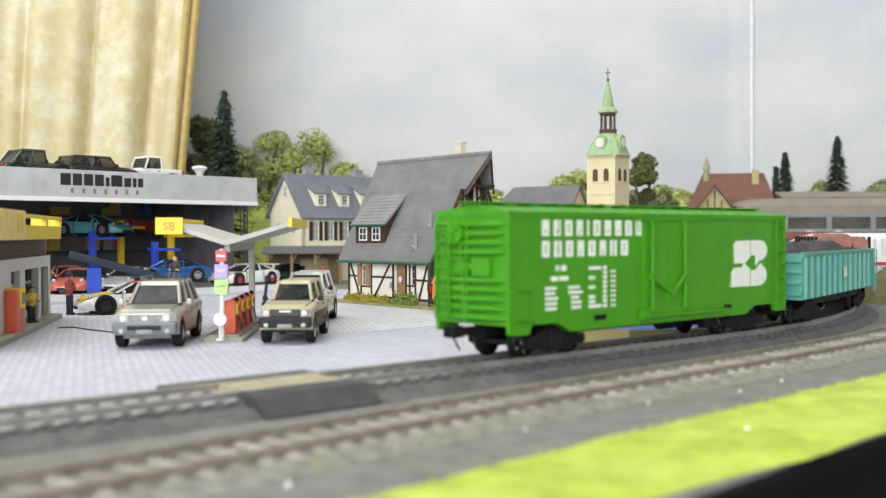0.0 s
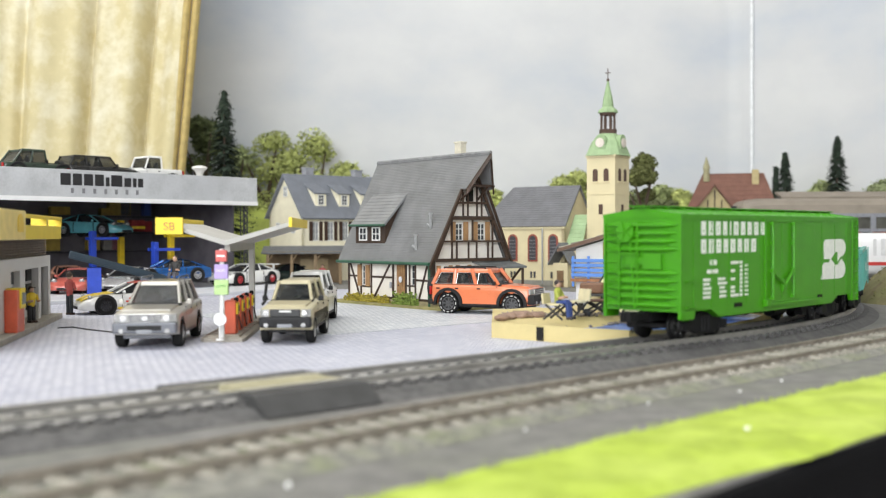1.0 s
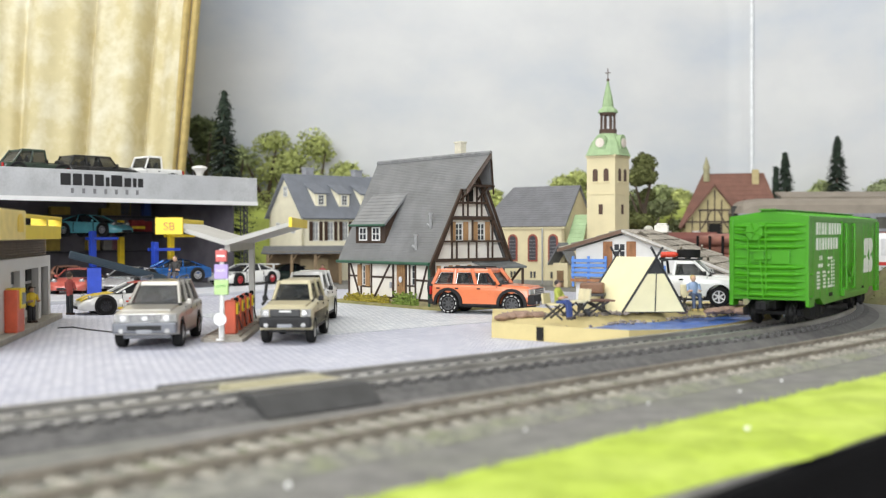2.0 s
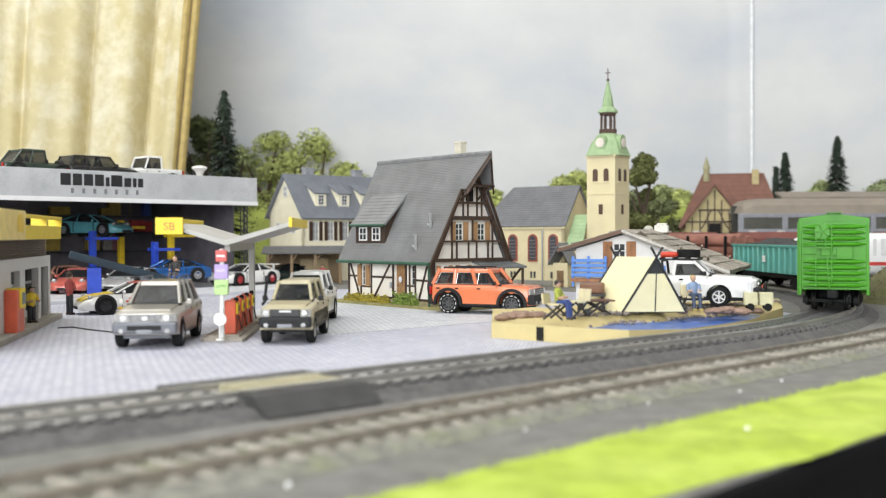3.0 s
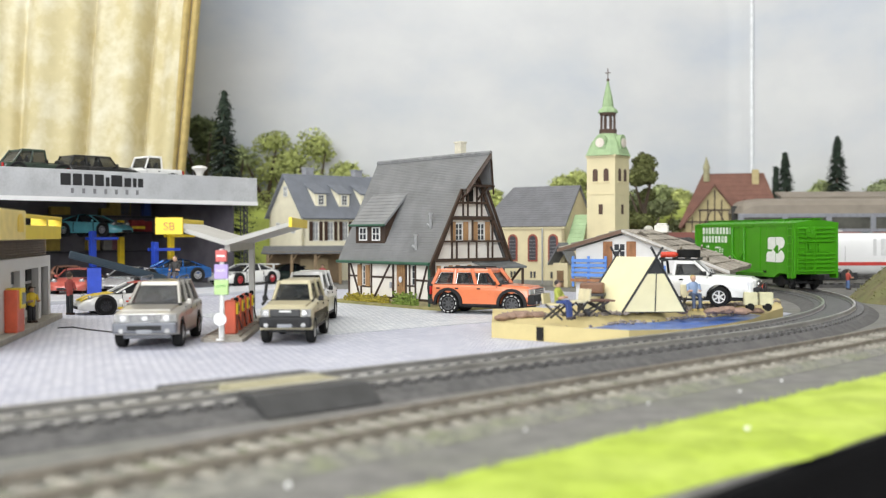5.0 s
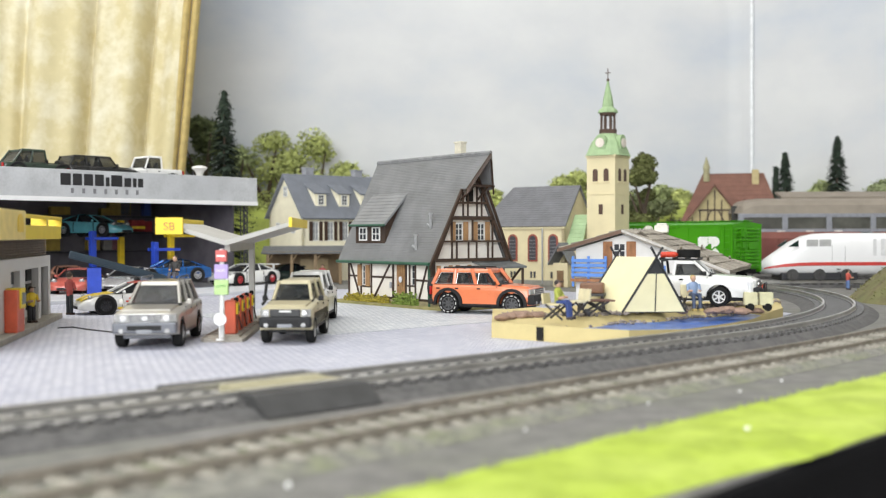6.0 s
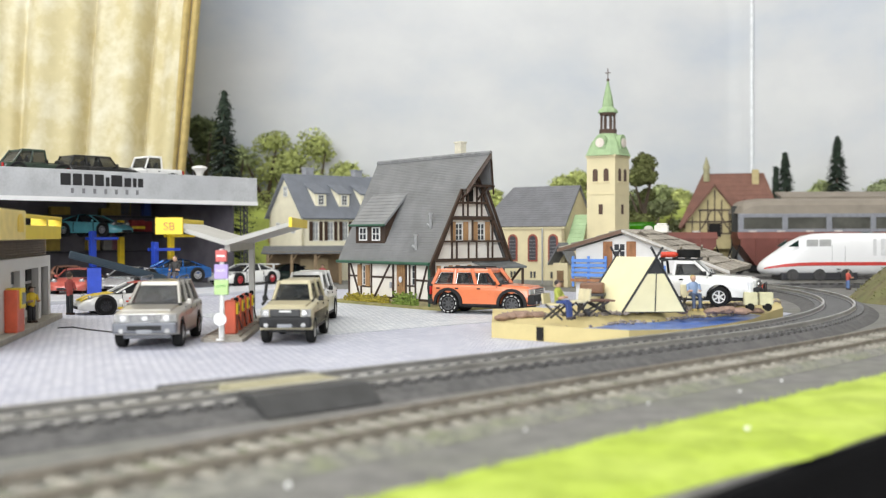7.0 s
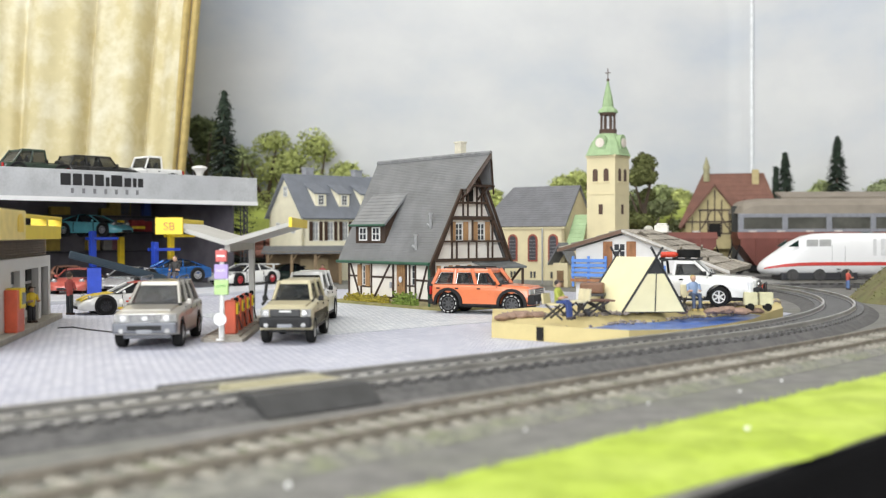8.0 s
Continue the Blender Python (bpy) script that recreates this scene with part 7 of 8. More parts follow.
    bm = B(); box(bm, -6, 6, -3, 3, 0, 20, 0.5); part("cabinet", bm, red, p)
    bm = B(); box(bm, -2, 6.4, -3.6, 3.6, 11, 20.6, 0.5); part("head", bm, yel, p)
    bm = B(); box(bm, 0, 5, -4, -3.5, 13, 18.5); part("display", bm, mat("display_grey", (0.2, 0.21, 0.2)), p)


def pump_island():
    grey = mat("canopy_grey", (0.46, 0.45, 0.42), 0.6, var=0.06, size=15)
    yel = mat("canopy_yellow", (0.82, 0.62, 0.02)); red = mat("pump_red", (0.62, 0.10, 0.04))
    conc = mat("kerb_grey", (0.36, 0.33, 0.28))
    c = thing("pump_canopy", at(-100, 480, 0, 93.5), "grey butterfly canopy with yellow fascia over the pump island", "canopy")
    # local x goes back along the island, y to the left
    V, Lc = 43.5, 118
    for s, wd in ((1, 28), (-1, 30)):
        bm = B()
        loft(bm, [[(x, 0, V), (x, s * wd, V + 9.0), (x, s * wd, V + 11.0), (x, 0, V + 2.4)] for x in (12, Lc)])
        part("wing", bm, grey, c, "tilted canopy wing")
        bm = B(); box(bm, 11, Lc + 1, s * wd - 0.8, s * wd + 0.8, V + 8.4, V + 13.0, 0.2); part("fascia", bm, yel, c, "yellow fascia")
    bm = B(); box(bm, 9.4, 11.4, 19, 31.5, V + 5.2, V + 13.0, 0.3); sg = part("sign", bm, yel, c, "yellow self-service sign")
    letters("sign_text", "SB", 5.2, mat("sign_brown", (0.5, 0.22, 0.05)), sg, Matrix.Translation((9.3 * MM, 25.2 * MM, (V + 7.2) * MM)) @ Euler((radians(90), 0, radians(-90))).to_matrix().to_4x4(), 0.1, "brown letters", "CENTER")
    bm = B(); box(bm, Lc - 6, Lc - 1, -1.5, 1.5, 2, V + 1, 0.3); part("column", bm, grey, c)
    bm = B(); box(bm, 18, Lc - 2, -1.2, 1.2, V - 3, V + 0.5); part("ridge_beam", bm, grey, c)
    i_ = thing("pump_island", at(-100, 480, 0, 93.5), "grey stepped concrete island under the pumps", "island")
    bm = B(); prism(bm, [(-1, -9), (2, -10), (126, -10), (128, 10), (2, 10), (-1, 8)], 0, 1.6, "z"); prism(bm, [(4, -7), (124, -7), (124, 7), (4, 7)], 1.6, 2.4, "z"); part("kerb", bm, conc, i_)
    for k in range(6):
        bm = B(); box(bm, 10 + k * 18, 11 + k * 18, -7.4, 7.4, 2.2, 2.6); part("joint", bm, mat("joint_dark", (0.16, 0.14, 0.12)), i_)
    for k in range(4):
        p = thing("fuel_pump", at(-100, 480, 0, 93.5) @ at(16 + k * 20, -2.0, 2.4), "orange-red fuel pump with a yellow display", "fuel pump", "pumps on the island")
        bm = B(); box(bm, -4.6, 4.6, -2.6, 2.6, 0, 15.5, 0.6); part("cabinet", bm, red, p)
        bm = B(); box(bm, -3.2, 3.2, -3.4, -2.5, 9, 14.5, 0.4); part("display", bm, yel, p)
        bm = B(); box(bm, -1.6, 1.6, -3.7, -3.2, 10.4, 13, 0.1); part("dial", bm, mat("dial_dark", (0.08, 0.07, 0.03)), p)
        bm = B(); ball(bm, 1.2, T(0, -2.2, 15.8)); rod(bm, (3, -3, 8), (3.6, -4.2, 2), 0.35); part("hose", bm, mat("rubber", (0.018,) * 3), p)
    s = thing("sign_post", at(-99.4, 477, 2.2, 0), "white post carrying stacked price signs", "sign")
    wh = mat("post_white", (0.76, 0.76, 0.74), 0.4)
    bm = B(); cyl(bm, 1.1, 40, None, 10); part("post", bm, wh, s)
    for nm, z0, z1, w, col, txt, tc in (("red", 34.2, 39.4, 5.0, (0.55, 0.10, 0.09), None, None), ("violet", 26.6, 33.0, 6.0, (0.42, 0.32, 0.66), "DIESEL", (0.75, 0.72, 0.8)), ("green", 19.4, 26.0, 6.2, (0.42, 0.62, 0.24), "SUPER", (0.1, 0.3, 0.06))):
        bm = B(); box(bm, -w / 2, w / 2, -1.9, 0.8, z0, z1, 0.3); p = part("price_sign", bm, mat("sign_" + nm, col, 0.4, var=0.03), s, nm + " price sign")
        if txt:
            letters("sign_text", txt, 1.55, mat("txt_" + nm, tc), p, Matrix.Translation((0, -1.95 * MM, (z0 + z1) / 2 * MM)) @ Euler((radians(90), 0, 0)).to_matrix().to_4x4(), 0.05, "", "CENTER")
        else:
            bm = B(); box(bm, -1.9, 1.9, -2.05, -1.85, (z0 + z1) / 2 - 0.4, (z0 + z1) / 2 + 0.4); part("sign_bar", bm, wh, p)
    d = thing("round_sign", at(-99.2, 471.5, 1.6), "white round sign disc on a short stand", "sign")
    bm = B(); cyl(bm, 2.9, 0.8, T(0, 0.4, 9.3, 90), 22); part("disc", bm, wh, d)
    bm = B(); cyl(bm, 0.5, 7, None, 8); cyl(bm, 1.8, 0.7, None, 12); part("stand", bm, wh, d)


cottage(); grass_plinth(); church(); yellow_house(); chalet(); brown_house(); station(); workshop(); petrol_shop(); pump_island()

# ---- rolling stock standing behind ----
def express_train():
    white = mat("express_white", (0.80, 0.80, 0.80), 0.3, var=0.02, size=20, coat=0.3, bump=0.02)
    red = mat("stripe_red", (0.55, 0.05, 0.04), 0.4)
    grey = mat("panel_grey", (0.42, 0.42, 0.41), 0.4)
    dark = mat("skirt_dark", (0.03, 0.03, 0.035), 0.5)
    c = thing("express_power_car", at(284, 958, RAIL, 0), "white express power car with a red stripe standing on its track", "locomotive")
    bm = B()
    secs = []
    for x, top, bot, w, sq in ((0, 12.5, 8.5, 3.0, 0.0), (2.5, 16.0, 6.5, 8.0, 0.1), (8, 20.5, 5.2, 12.0, 0.2), (18, 27.0, 4.2, 15.0, 0.35), (30, 35.0, 4.0, 16.4, 0.5), (40, 39.6, 4.0, 17.0, 0.6), (50, 41.6, 4.0, 17.2, 0.62), (62, 42.2, 4.0, 17.2, 0.62), (230, 42.2, 4.0, 17.2, 0.62)):
        ring = []
        zm, hh = (top + bot) / 2, (top - bot) / 2
        for q in range(28):
            a = 2 * math.pi * (q + 0.5) / 28
            e = 1.0 - sq * 0.75
            cy_, sz = math.copysign(abs(math.cos(a)) ** e, math.cos(a)), math.copysign(abs(math.sin(a)) ** e, math.sin(a))
            ring.append((x, w * cy_, zm + hh * sz))
        secs.append(ring)
    loft(bm, secs)
    part("body", bm, white, c, smooth=True)
    for s in (-1, 1):
        y = s * 17.2
        bm = B(); loft(bm, [[(44, y - 0.1, 13.4), (44, y + s * 0.2, 13.4), (44, y + s * 0.2, 16.4), (44, y - 0.1, 16.4)], [(230, y - 0.1, 13.4), (230, y + s * 0.2, 13.4), (230, y + s * 0.2, 16.4), (230, y - 0.1, 16.4)]])
        part("stripe", bm, red, c, "red stripe")
        bm = B()
        loft(bm, [[(x, s * (w + 0.25), z0), (x, s * (w - 1.2), z0), (x, s * (w - 1.2), z0 + h), (x, s * (w + 0.25), z0 + h)] for x, w, z0, h in ((3, 8.4, 10.4, 1.0), (8, 12.0, 11.0, 1.8), (18, 15.0, 12.2, 2.4), (30, 16.4, 13.0, 2.8), (44, 17.1, 13.4, 3.0))])
        part("stripe", bm, red, c, "red stripe")
        for x in (38, 49.5):
            bm = B(); box(bm, x, x + 10.3, y - 0.15, y + 0.2, 30.5, 36.6, 0.1); part("grille_panel", bm, grey, c, "grey ventilation panel")
        bm = B(); prism(bm, [(22, 30.2), (31, 30.2), (31, 36.0)], s * 16.6 - 0.5, s * 16.6 + 0.7); part("cab_window", bm, mat("cab_glass", (0.01, 0.03, 0.025), 0.1), c, "dark triangular cab window")
        for x in (60.5, 72):
            bm = B(); box(bm, x, x + 0.4, y - 0.1, y + 0.5, 13, 31); part("handrail", bm, grey, c)
        for x, w in ((97, 3), (104, 12)):
            bm = B(); box(bm, x, x + w, y - 0.1, y + 0.15, 22, 37); part("side_mark", bm, mat("pale_grey", (0.66, 0.66, 0.66), 0.4), c, "pale grey marking as a plain shape")
        bm = B(); box(bm, 65, 68, y - 0.1, y + 0.3, 9.5, 10.6); box(bm, 65, 68, y - 0.1, y + 0.3, 7.2, 8.0); part("step", bm, dark, c)
    bm = B(); box(bm, 17, 84, -15, 15, 0.5, 7.0, 0.6); part("bogie_skirt", bm, dark, c, "dark bogie skirt")
    for x in (26, 50, 74):
        for s in (-1, 1):
            bm = B(); cyl(bm, 5.2, 2.5, T(x, s * 15.6 + 1.2, 5.2, 90), 18); cyl(bm, 2.0, 3.2, T(x, s * 15.8 + 1.6, 5.2, 90), 12); part("wheel", bm, mat("wheel_face", (0.10, 0.10, 0.10)), c)
    bm = B(); box(bm, 150, 222, -15, 15, 0.5, 7.0, 0.6); part("bogie_skirt", bm, dark, c)


def siding(x0, x1, y, name="railway_track"):
    t = thing("siding_track", at(0, 0), "straight siding track on dark ballast behind the town", "track", kind="structure")
    bm = B(); box(bm, x0, x1, y - 20, y + 20, -0.3, 2.4); part("roadbed", bm, mat("moulded_bed", (0.125, 0.122, 0.12)), t)
    for s in (-8.9, 8.9):
        bm = B(); box(bm, x0, x1, y + s - 0.6, y + s + 0.6, 3.2, RAIL); part("rail", bm, mat("nickel_rail", (0.42, 0.41, 0.40)), t)
    bm = B(); box(bm, -1.5, 1.5, -14, 14, 2.0, 3.4)
    me = mesh_of("sleeper", bm, mat("dark_sleeper", (0.055, 0.052, 0.05)))
    for i in range(int((x1 - x0) / 7.5)):
        o = new("sleeper", me); o.parent = t; o.location = ((x0 + 4 + i * 7.5) * MM, y * MM, 0)


def hoppers():
    red = mat("hopper_brown", (0.16, 0.045, 0.032), 0.5, var=0.12, size=14, dirt=(0.22, 0.08, 0.06), dirt_amount=0.4)
    black = mat("underframe_black", (0.014, 0.014, 0.015))
    wht = mat("pale_mark", (0.6, 0.58, 0.55), 0.5)
    first = None
    for x in (220, 369, 518):
        m = at(x, 1112, RAIL, 0)
        c = thing("hopper_wagon", m, "oxide brown covered hopper wagon standing on the back track", "freight wagon", "standing hopper wagons")
        bm = B()
        prism(bm, [(-62, 30), (-46, 9), (46, 9), (62, 30), (62, 37), (-62, 37)], -16.5, 16.5)
        part("body", bm, red, c)
        bm = B(); prism(bm, [(-16.5, 36.5), (16.5, 36.5), (10, 43.5), (-10, 43.5)], -64, 64, "x"); part("roof", bm, red, c)
        for k in range(5):
            bm = B(); box(bm, -46 + k * 23 - 0.8, -46 + k * 23 + 0.8, -17.6, 17.6, 12, 37); part("rib", bm, red, c)
        for s in (-1, 1):
            bm = B(); box(bm, s * 71 - 2, s * 71 + 2, -14, 14, 9, 13, 0.4); box(bm, min(s * 44, s * 73), max(s * 44, s * 73), -3, 3, 8, 12); rod(bm, (s * 69, -13, 10), (s * 60, -15, 36), 0.8); rod(bm, (s * 69, 13, 10), (s * 60, 15, 36), 0.8); part("end_sill", bm, black, c)
            bm = B(); box(bm, s * 52 - 16, s * 52 + 16, -13.5, 13.5, 3, 9, 0.5); part("bogie", bm, black, c)
            for dx in (-10, 10):
                bm = B(); cyl(bm, 5.2, 24, T(s * 52 + dx, 12, 5.2, 90), 16); part("wheelset", bm, mat("wheel_black", (0.02,) * 3), c)
        for k, w in enumerate((5, 7, 4)):
            bm = B(); box(bm, -20 + k * 9, -20 + k * 9 + w, -16.8, -16.4, 17, 19.5); part("stencil", bm, wht, c, "pale stencil mark as a plain bar")
        bm = B()
        for k in range(4):
            cyl(bm, 4, 1.6, T(-45 + k * 30, 0, 43.4), 12)
        part("hatches", bm, wht, c)


# ---- pond plate and camp ----
def plate_edges():
    front = [(22.5, 495.0), (34.0, 485.5), (46.0, 475.8), (58.0, 466.0), (69.0, 464.0)]
    for i in range(26):
        x, y, a = main_line(-18 + 190 * i / 25)
        front.append((x - math.sin(a) * 26, y + math.cos(a) * 26))
    n = len(front)
    back = [(26 + 176 * i / (n - 1), 556 + 84 * (i / (n - 1)) ** 0.9) for i in range(n)]
    return front, back


def pond_plate():
    front, back = plate_edges()
    n, m = len(front), 26
    sand = mat("plate_sand", (0.60, 0.50, 0.24), 0.8, var=0.08, size=10, grain=1.0, bump=0.35, dirt=(0.42, 0.34, 0.16), dirt_amount=0.35)
    bm = B()
    rings = []
    for i in range(n):
        k = i / (n - 1)
        rim = 7.2 - 3.2 * min(1, max(0, (i - 3) / 8)) + 2.0 * min(1, max(0, (i - 21) / 6))
        ring = []
        for j in range(m):
            v = j / (m - 1)
            x = front[i][0] + (back[i][0] - front[i][0]) * v
            y = front[i][1] + (back[i][1] - front[i][1]) * v
            inside = min(1, max(0, (i - 2.5) / 2.0)) * min(1, max(0, (25.5 - i) / 2.5)) * min(1, max(0, (0.50 + 0.05 * math.sin(i * 0.9) - v) / 0.08)) * min(1, max(0, (v - 0.015) / 0.03))
            z = rim + (8.8 - rim) * min(1, max(0, (v - 0.3) / 0.3)) + 0.9 * noise.noise((x * 0.09, y * 0.09, 1)) * min(1, v * 8) + 0.4 * noise.noise((x * 0.4, y * 0.4, 5)) * min(1, v * 8)
            z = z * (1 - inside) + 2.2 * inside
            ring.append((x, y, z))
        rings.append([(front[i][0], front[i][1], 0.05)] + ring + [(back[i][0], back[i][1], 0.05)])
    loft(bm, rings, cap=True, close=True)
    solo("pond_plate", bm, sand, at(0, 0), "sand-coloured scenic base plate with a shore, standing on the paving", "base plate", smooth=True)
    # water
    bm = B()
    rings = []
    for i in range(3, 28):
        x0, y0 = front[i]
        x1, y1 = back[i]
        rings.append([(x0 + (x1 - x0) * v, y0 + (y1 - y0) * v, 3.75 + 0.12 * noise.noise((i * 0.9, v * 40, 0))) for v in [0.02 + q * 0.56 / 20 for q in range(21)]])
    loft(bm, rings, close=False, cap=False)
    w = mat("pond_blue", (0.05, 0.16, 0.58), 0.3, var=0.35, size=7, grain=2.0, bump=0.5, stretch=(1, 1, 1), coat=0.2, dirt=(0.16, 0.30, 0.66), dirt_amount=0.7)
    solo("pond_water", bm, w, at(0, 0), "blue glossy resin water of the small pond", "water", kind="structure", smooth=True)
    bm = B(); box(bm, -1.7, 1.7, -0.4, 0.4, 0, 6.0)
    ax, ay = 51.0, 471.8
    solo("edge_slot", bm, mat("black_opening", (0.008, 0.007, 0.006)), at(43.5, 477.4, 0.4, -39), "small black slot in the edge of the sand plate", "slot")
    # stones along the shore and under the trucks
    rnd = random.Random(21)
    bm = B()
    for k in range(1900):
        i = rnd.uniform(1.5, n - 1.4)
        a = int(i)
        v = abs(rnd.gauss(0.55, 0.065)) if rnd.random() < 0.97 else rnd.uniform(0.6, 0.8)
        x = front[a][0] + (back[a][0] - front[a][0]) * v + rnd.uniform(-3, 3)
        y = front[a][1] + (back[a][1] - front[a][1]) * v
        r = rnd.uniform(0.35, 1.5)
        bmesh_oct(bm, T(x, y, 8.4 if v > 0.5 else 4.4, rnd.uniform(0, 90), rnd.uniform(0, 90), 0, (r, r * 0.8, r * 0.7)))
    solo("gravel", bm, mat("shore_gravel", (0.42, 0.36, 0.31), 0.85, var=0.3, size=2, island=0.6), at(0, 0), "mixed brown shore gravel around the pond", "gravel", kind="stuff")
    for k, (x, y, r) in enumerate(((31, 512, 5), (38, 518, 6.5), (46, 520, 5), (28, 505, 4), (140, 545, 4.5), (146, 548, 5.5), (152, 540, 5), (161, 545, 4), (122, 542, 3.5), (135, 538, 3))):
        bm = B()
        g = bmesh.ops.create_icosphere(bm, subdivisions=2, radius=r)
        for v in g["verts"]:
            v.co *= 1 + 0.3 * noise.noise(v.co * 0.35 + Vector((k * 7, 0, 0)))
            v.co.z *= 0.4
        solo("rock", bm, mat("rock_brown", (0.30, 0.20, 0.15), 0.85, var=0.25, size=3, bump=0.6), at(x, y, 8.6, k * 40), "rough reddish brown rock on the sand plate", "rock", "shore rocks")


def tent():
    can = mat("tent_canvas", (0.74, 0.68, 0.42), 0.8, var=0.04, size=8, bump=0.15)
    dk = mat("tent_black", (0.015, 0.016, 0.018), 0.6)
    t = thing("tent", at(106.5, 535, 8.8, 3), "cream canvas ridge tent with black poles and mesh window", "tent")
    # front triangle faces -y; the ridge runs back and to the left
    A, Lf, Rf = (1.0, 0, 27.5), (-16.5, 0, 0), (16, 0, 0)
    d = Vector((-15.5, 24, 0))
    Ab, Lb, Rb = [tuple(Vector(p) + d) for p in (A, Lf, Rf)]
    def sheet(pts):
        bm = B(); n = (Vector(pts[1]) - Vector(pts[0])).cross(Vector(pts[2]) - Vector(pts[0])).normalized() * 0.25
        loft(bm, [[Vector(p) - n for p in pts], [Vector(p) + n for p in pts]]); return bm
    part("side_panel", sheet([Lf, A, Ab, Lb]), can, t); part("side_panel", sheet([Rf, A, Ab, Rb]), can, t); part("back_panel", sheet([Lb, Rb, Ab]), can, t)
    q0, q1 = Vector(Lf).lerp(Vector(A), 0.70), Vector(Rf).lerp(Vector(A), 0.70)
    part("door_flap", sheet([Lf, Rf, tuple(q1), tuple(q0)]), can, t)
    part("mesh_window", sheet([tuple(q0), tuple(q1), A]), dk, t, "black mesh window")
    bm = B(); rod(bm, (0.2, -0.4, 0), (0.9, -0.4, 19.2), 0.3); part("zip", bm, dk, t, "dark zip line")
    for a, b in ((Lf, A), (Rf, A), (Lb, Ab), (Rb, Ab)):
        v = (Vector(b) - Vector(a)).normalized()
        bm = B(); rod(bm, Vector(a) - Vector((0, 0.4, 0)), Vector(b) + v * 6 - Vector((0, 0.4, 0)), 0.6, 8); part("pole", bm, dk, t)
    bm = B(); rod(bm, Lf, Rf, 0.3); part("ground_seam", bm, dk, t)


def folding_chair(label, m, col, back_h=9.0):
    c = thing("camp_chair", m, label, "chair")
    dk = mat("frame_black", (0.03, 0.028, 0.027), 0.5)
    cl = mat("seat_" + str(round(col[0] * 100)), col, 0.7)
    bm = B(); box(bm, -4.5, 4.5, -4, 4, 6.4, 7.4, 0.3); part("seat", bm, cl, c)
    bm = B(); box(bm, -4.5, 4.5, 3.6, 4.6, 7.6, 7.6 + back_h, 0.3); o = part("backrest", bm, cl, c); o.matrix_local = pose(0, 0, 0, -8, 0, 0)
    for s in (-1, 1):
        bm = B(); rod(bm, (s * 4.4, -4.5, 0), (s * 4.4, 4, 7), 0.55); part("leg", bm, dk, c)
        bm = B(); rod(bm, (s * 4.4, 5, 0), (s * 4.4, -3.6, 7), 0.55); part("leg", bm, dk, c)
    return c


def figurine(label, m, shirt, legs, hair=(0.05, 0.03, 0.02), seated=False, h=20.0, cap=False):
    sk, sh, lg, hr = (mat("fig_%s" % "_".join(str(round(v * 100)) for v in c), c, 0.6, var=0.08, size=2) for c in ((0.55, 0.34, 0.24), shirt, legs, hair))
    bm = B()
    k = h / 20
    hip = 9.5 * k if not seated else 7.6
    for s in (-1, 1):
        if seated:
            rod(bm, (s * 1.4, 0, hip), (s * 1.7, -5.2, hip + 0.4), 1.25, 8, 1.1, 1); rod(bm, (s * 1.7, -5.2, hip + 0.4), (s * 1.7, -5.8, 1.0), 1.05, 8, 0.9, 1); box(bm, s * 1.7 - 0.9, s * 1.7 + 0.9, -8, -5, 0, 1.3, 0.3, 3)
        else:
            rod(bm, (s * 1.3, 0, 0.8), (s * 1.1, 0, hip), 1.0, 8, 1.35, 1); box(bm, s * 1.3 - 0.9, s * 1.3 + 0.9, -2.2, 1, 0, 1.3, 0.3, 3)
    loft(bm, [[(w * math.cos(a), d * math.sin(a), hip + z * k) for a in [q * math.pi / 6 for q in range(12)]] for w, d, z in ((1.9, 1.4, -0.6), (2.2, 1.5, 2), (2.8, 1.7, 5.4), (2.4, 1.3, 6.6), (0.9, 0.9, 7.2))], mi=0)
    for s in (-1, 1):
        rod(bm, (s * 2.8, 0, hip + 5.8 * k), (s * 3.3, -1.2 if not seated else -1.6, hip + 2.4 * k), 0.85, 8, 0.75, 0)
        rod(bm, (s * 3.3, -1.2, hip + 2.4 * k), (s * 2.0, -3.8, hip + 2.6 * k), 0.7, 8, 0.6, 2)
    ball(bm, 1.5 * k, T(0, -0.1, hip + 8.7 * k, 0, 0, 0, (0.9, 1, 1.15)), mi=2)
    ball(bm, 1.6 * k, T(0, 0.35, hip + 9.2 * k, 0, 0, 0, (0.95, 0.95, 0.95)), mi=3)
    if cap:
        cyl(bm, 1.9 * k, 0.5, T(0, -0.8, hip + 9.6 * k), 12, mi=3)
    solo("figurine", bm, [sh, lg, sk, hr], m, label, "figurine", smooth=True)


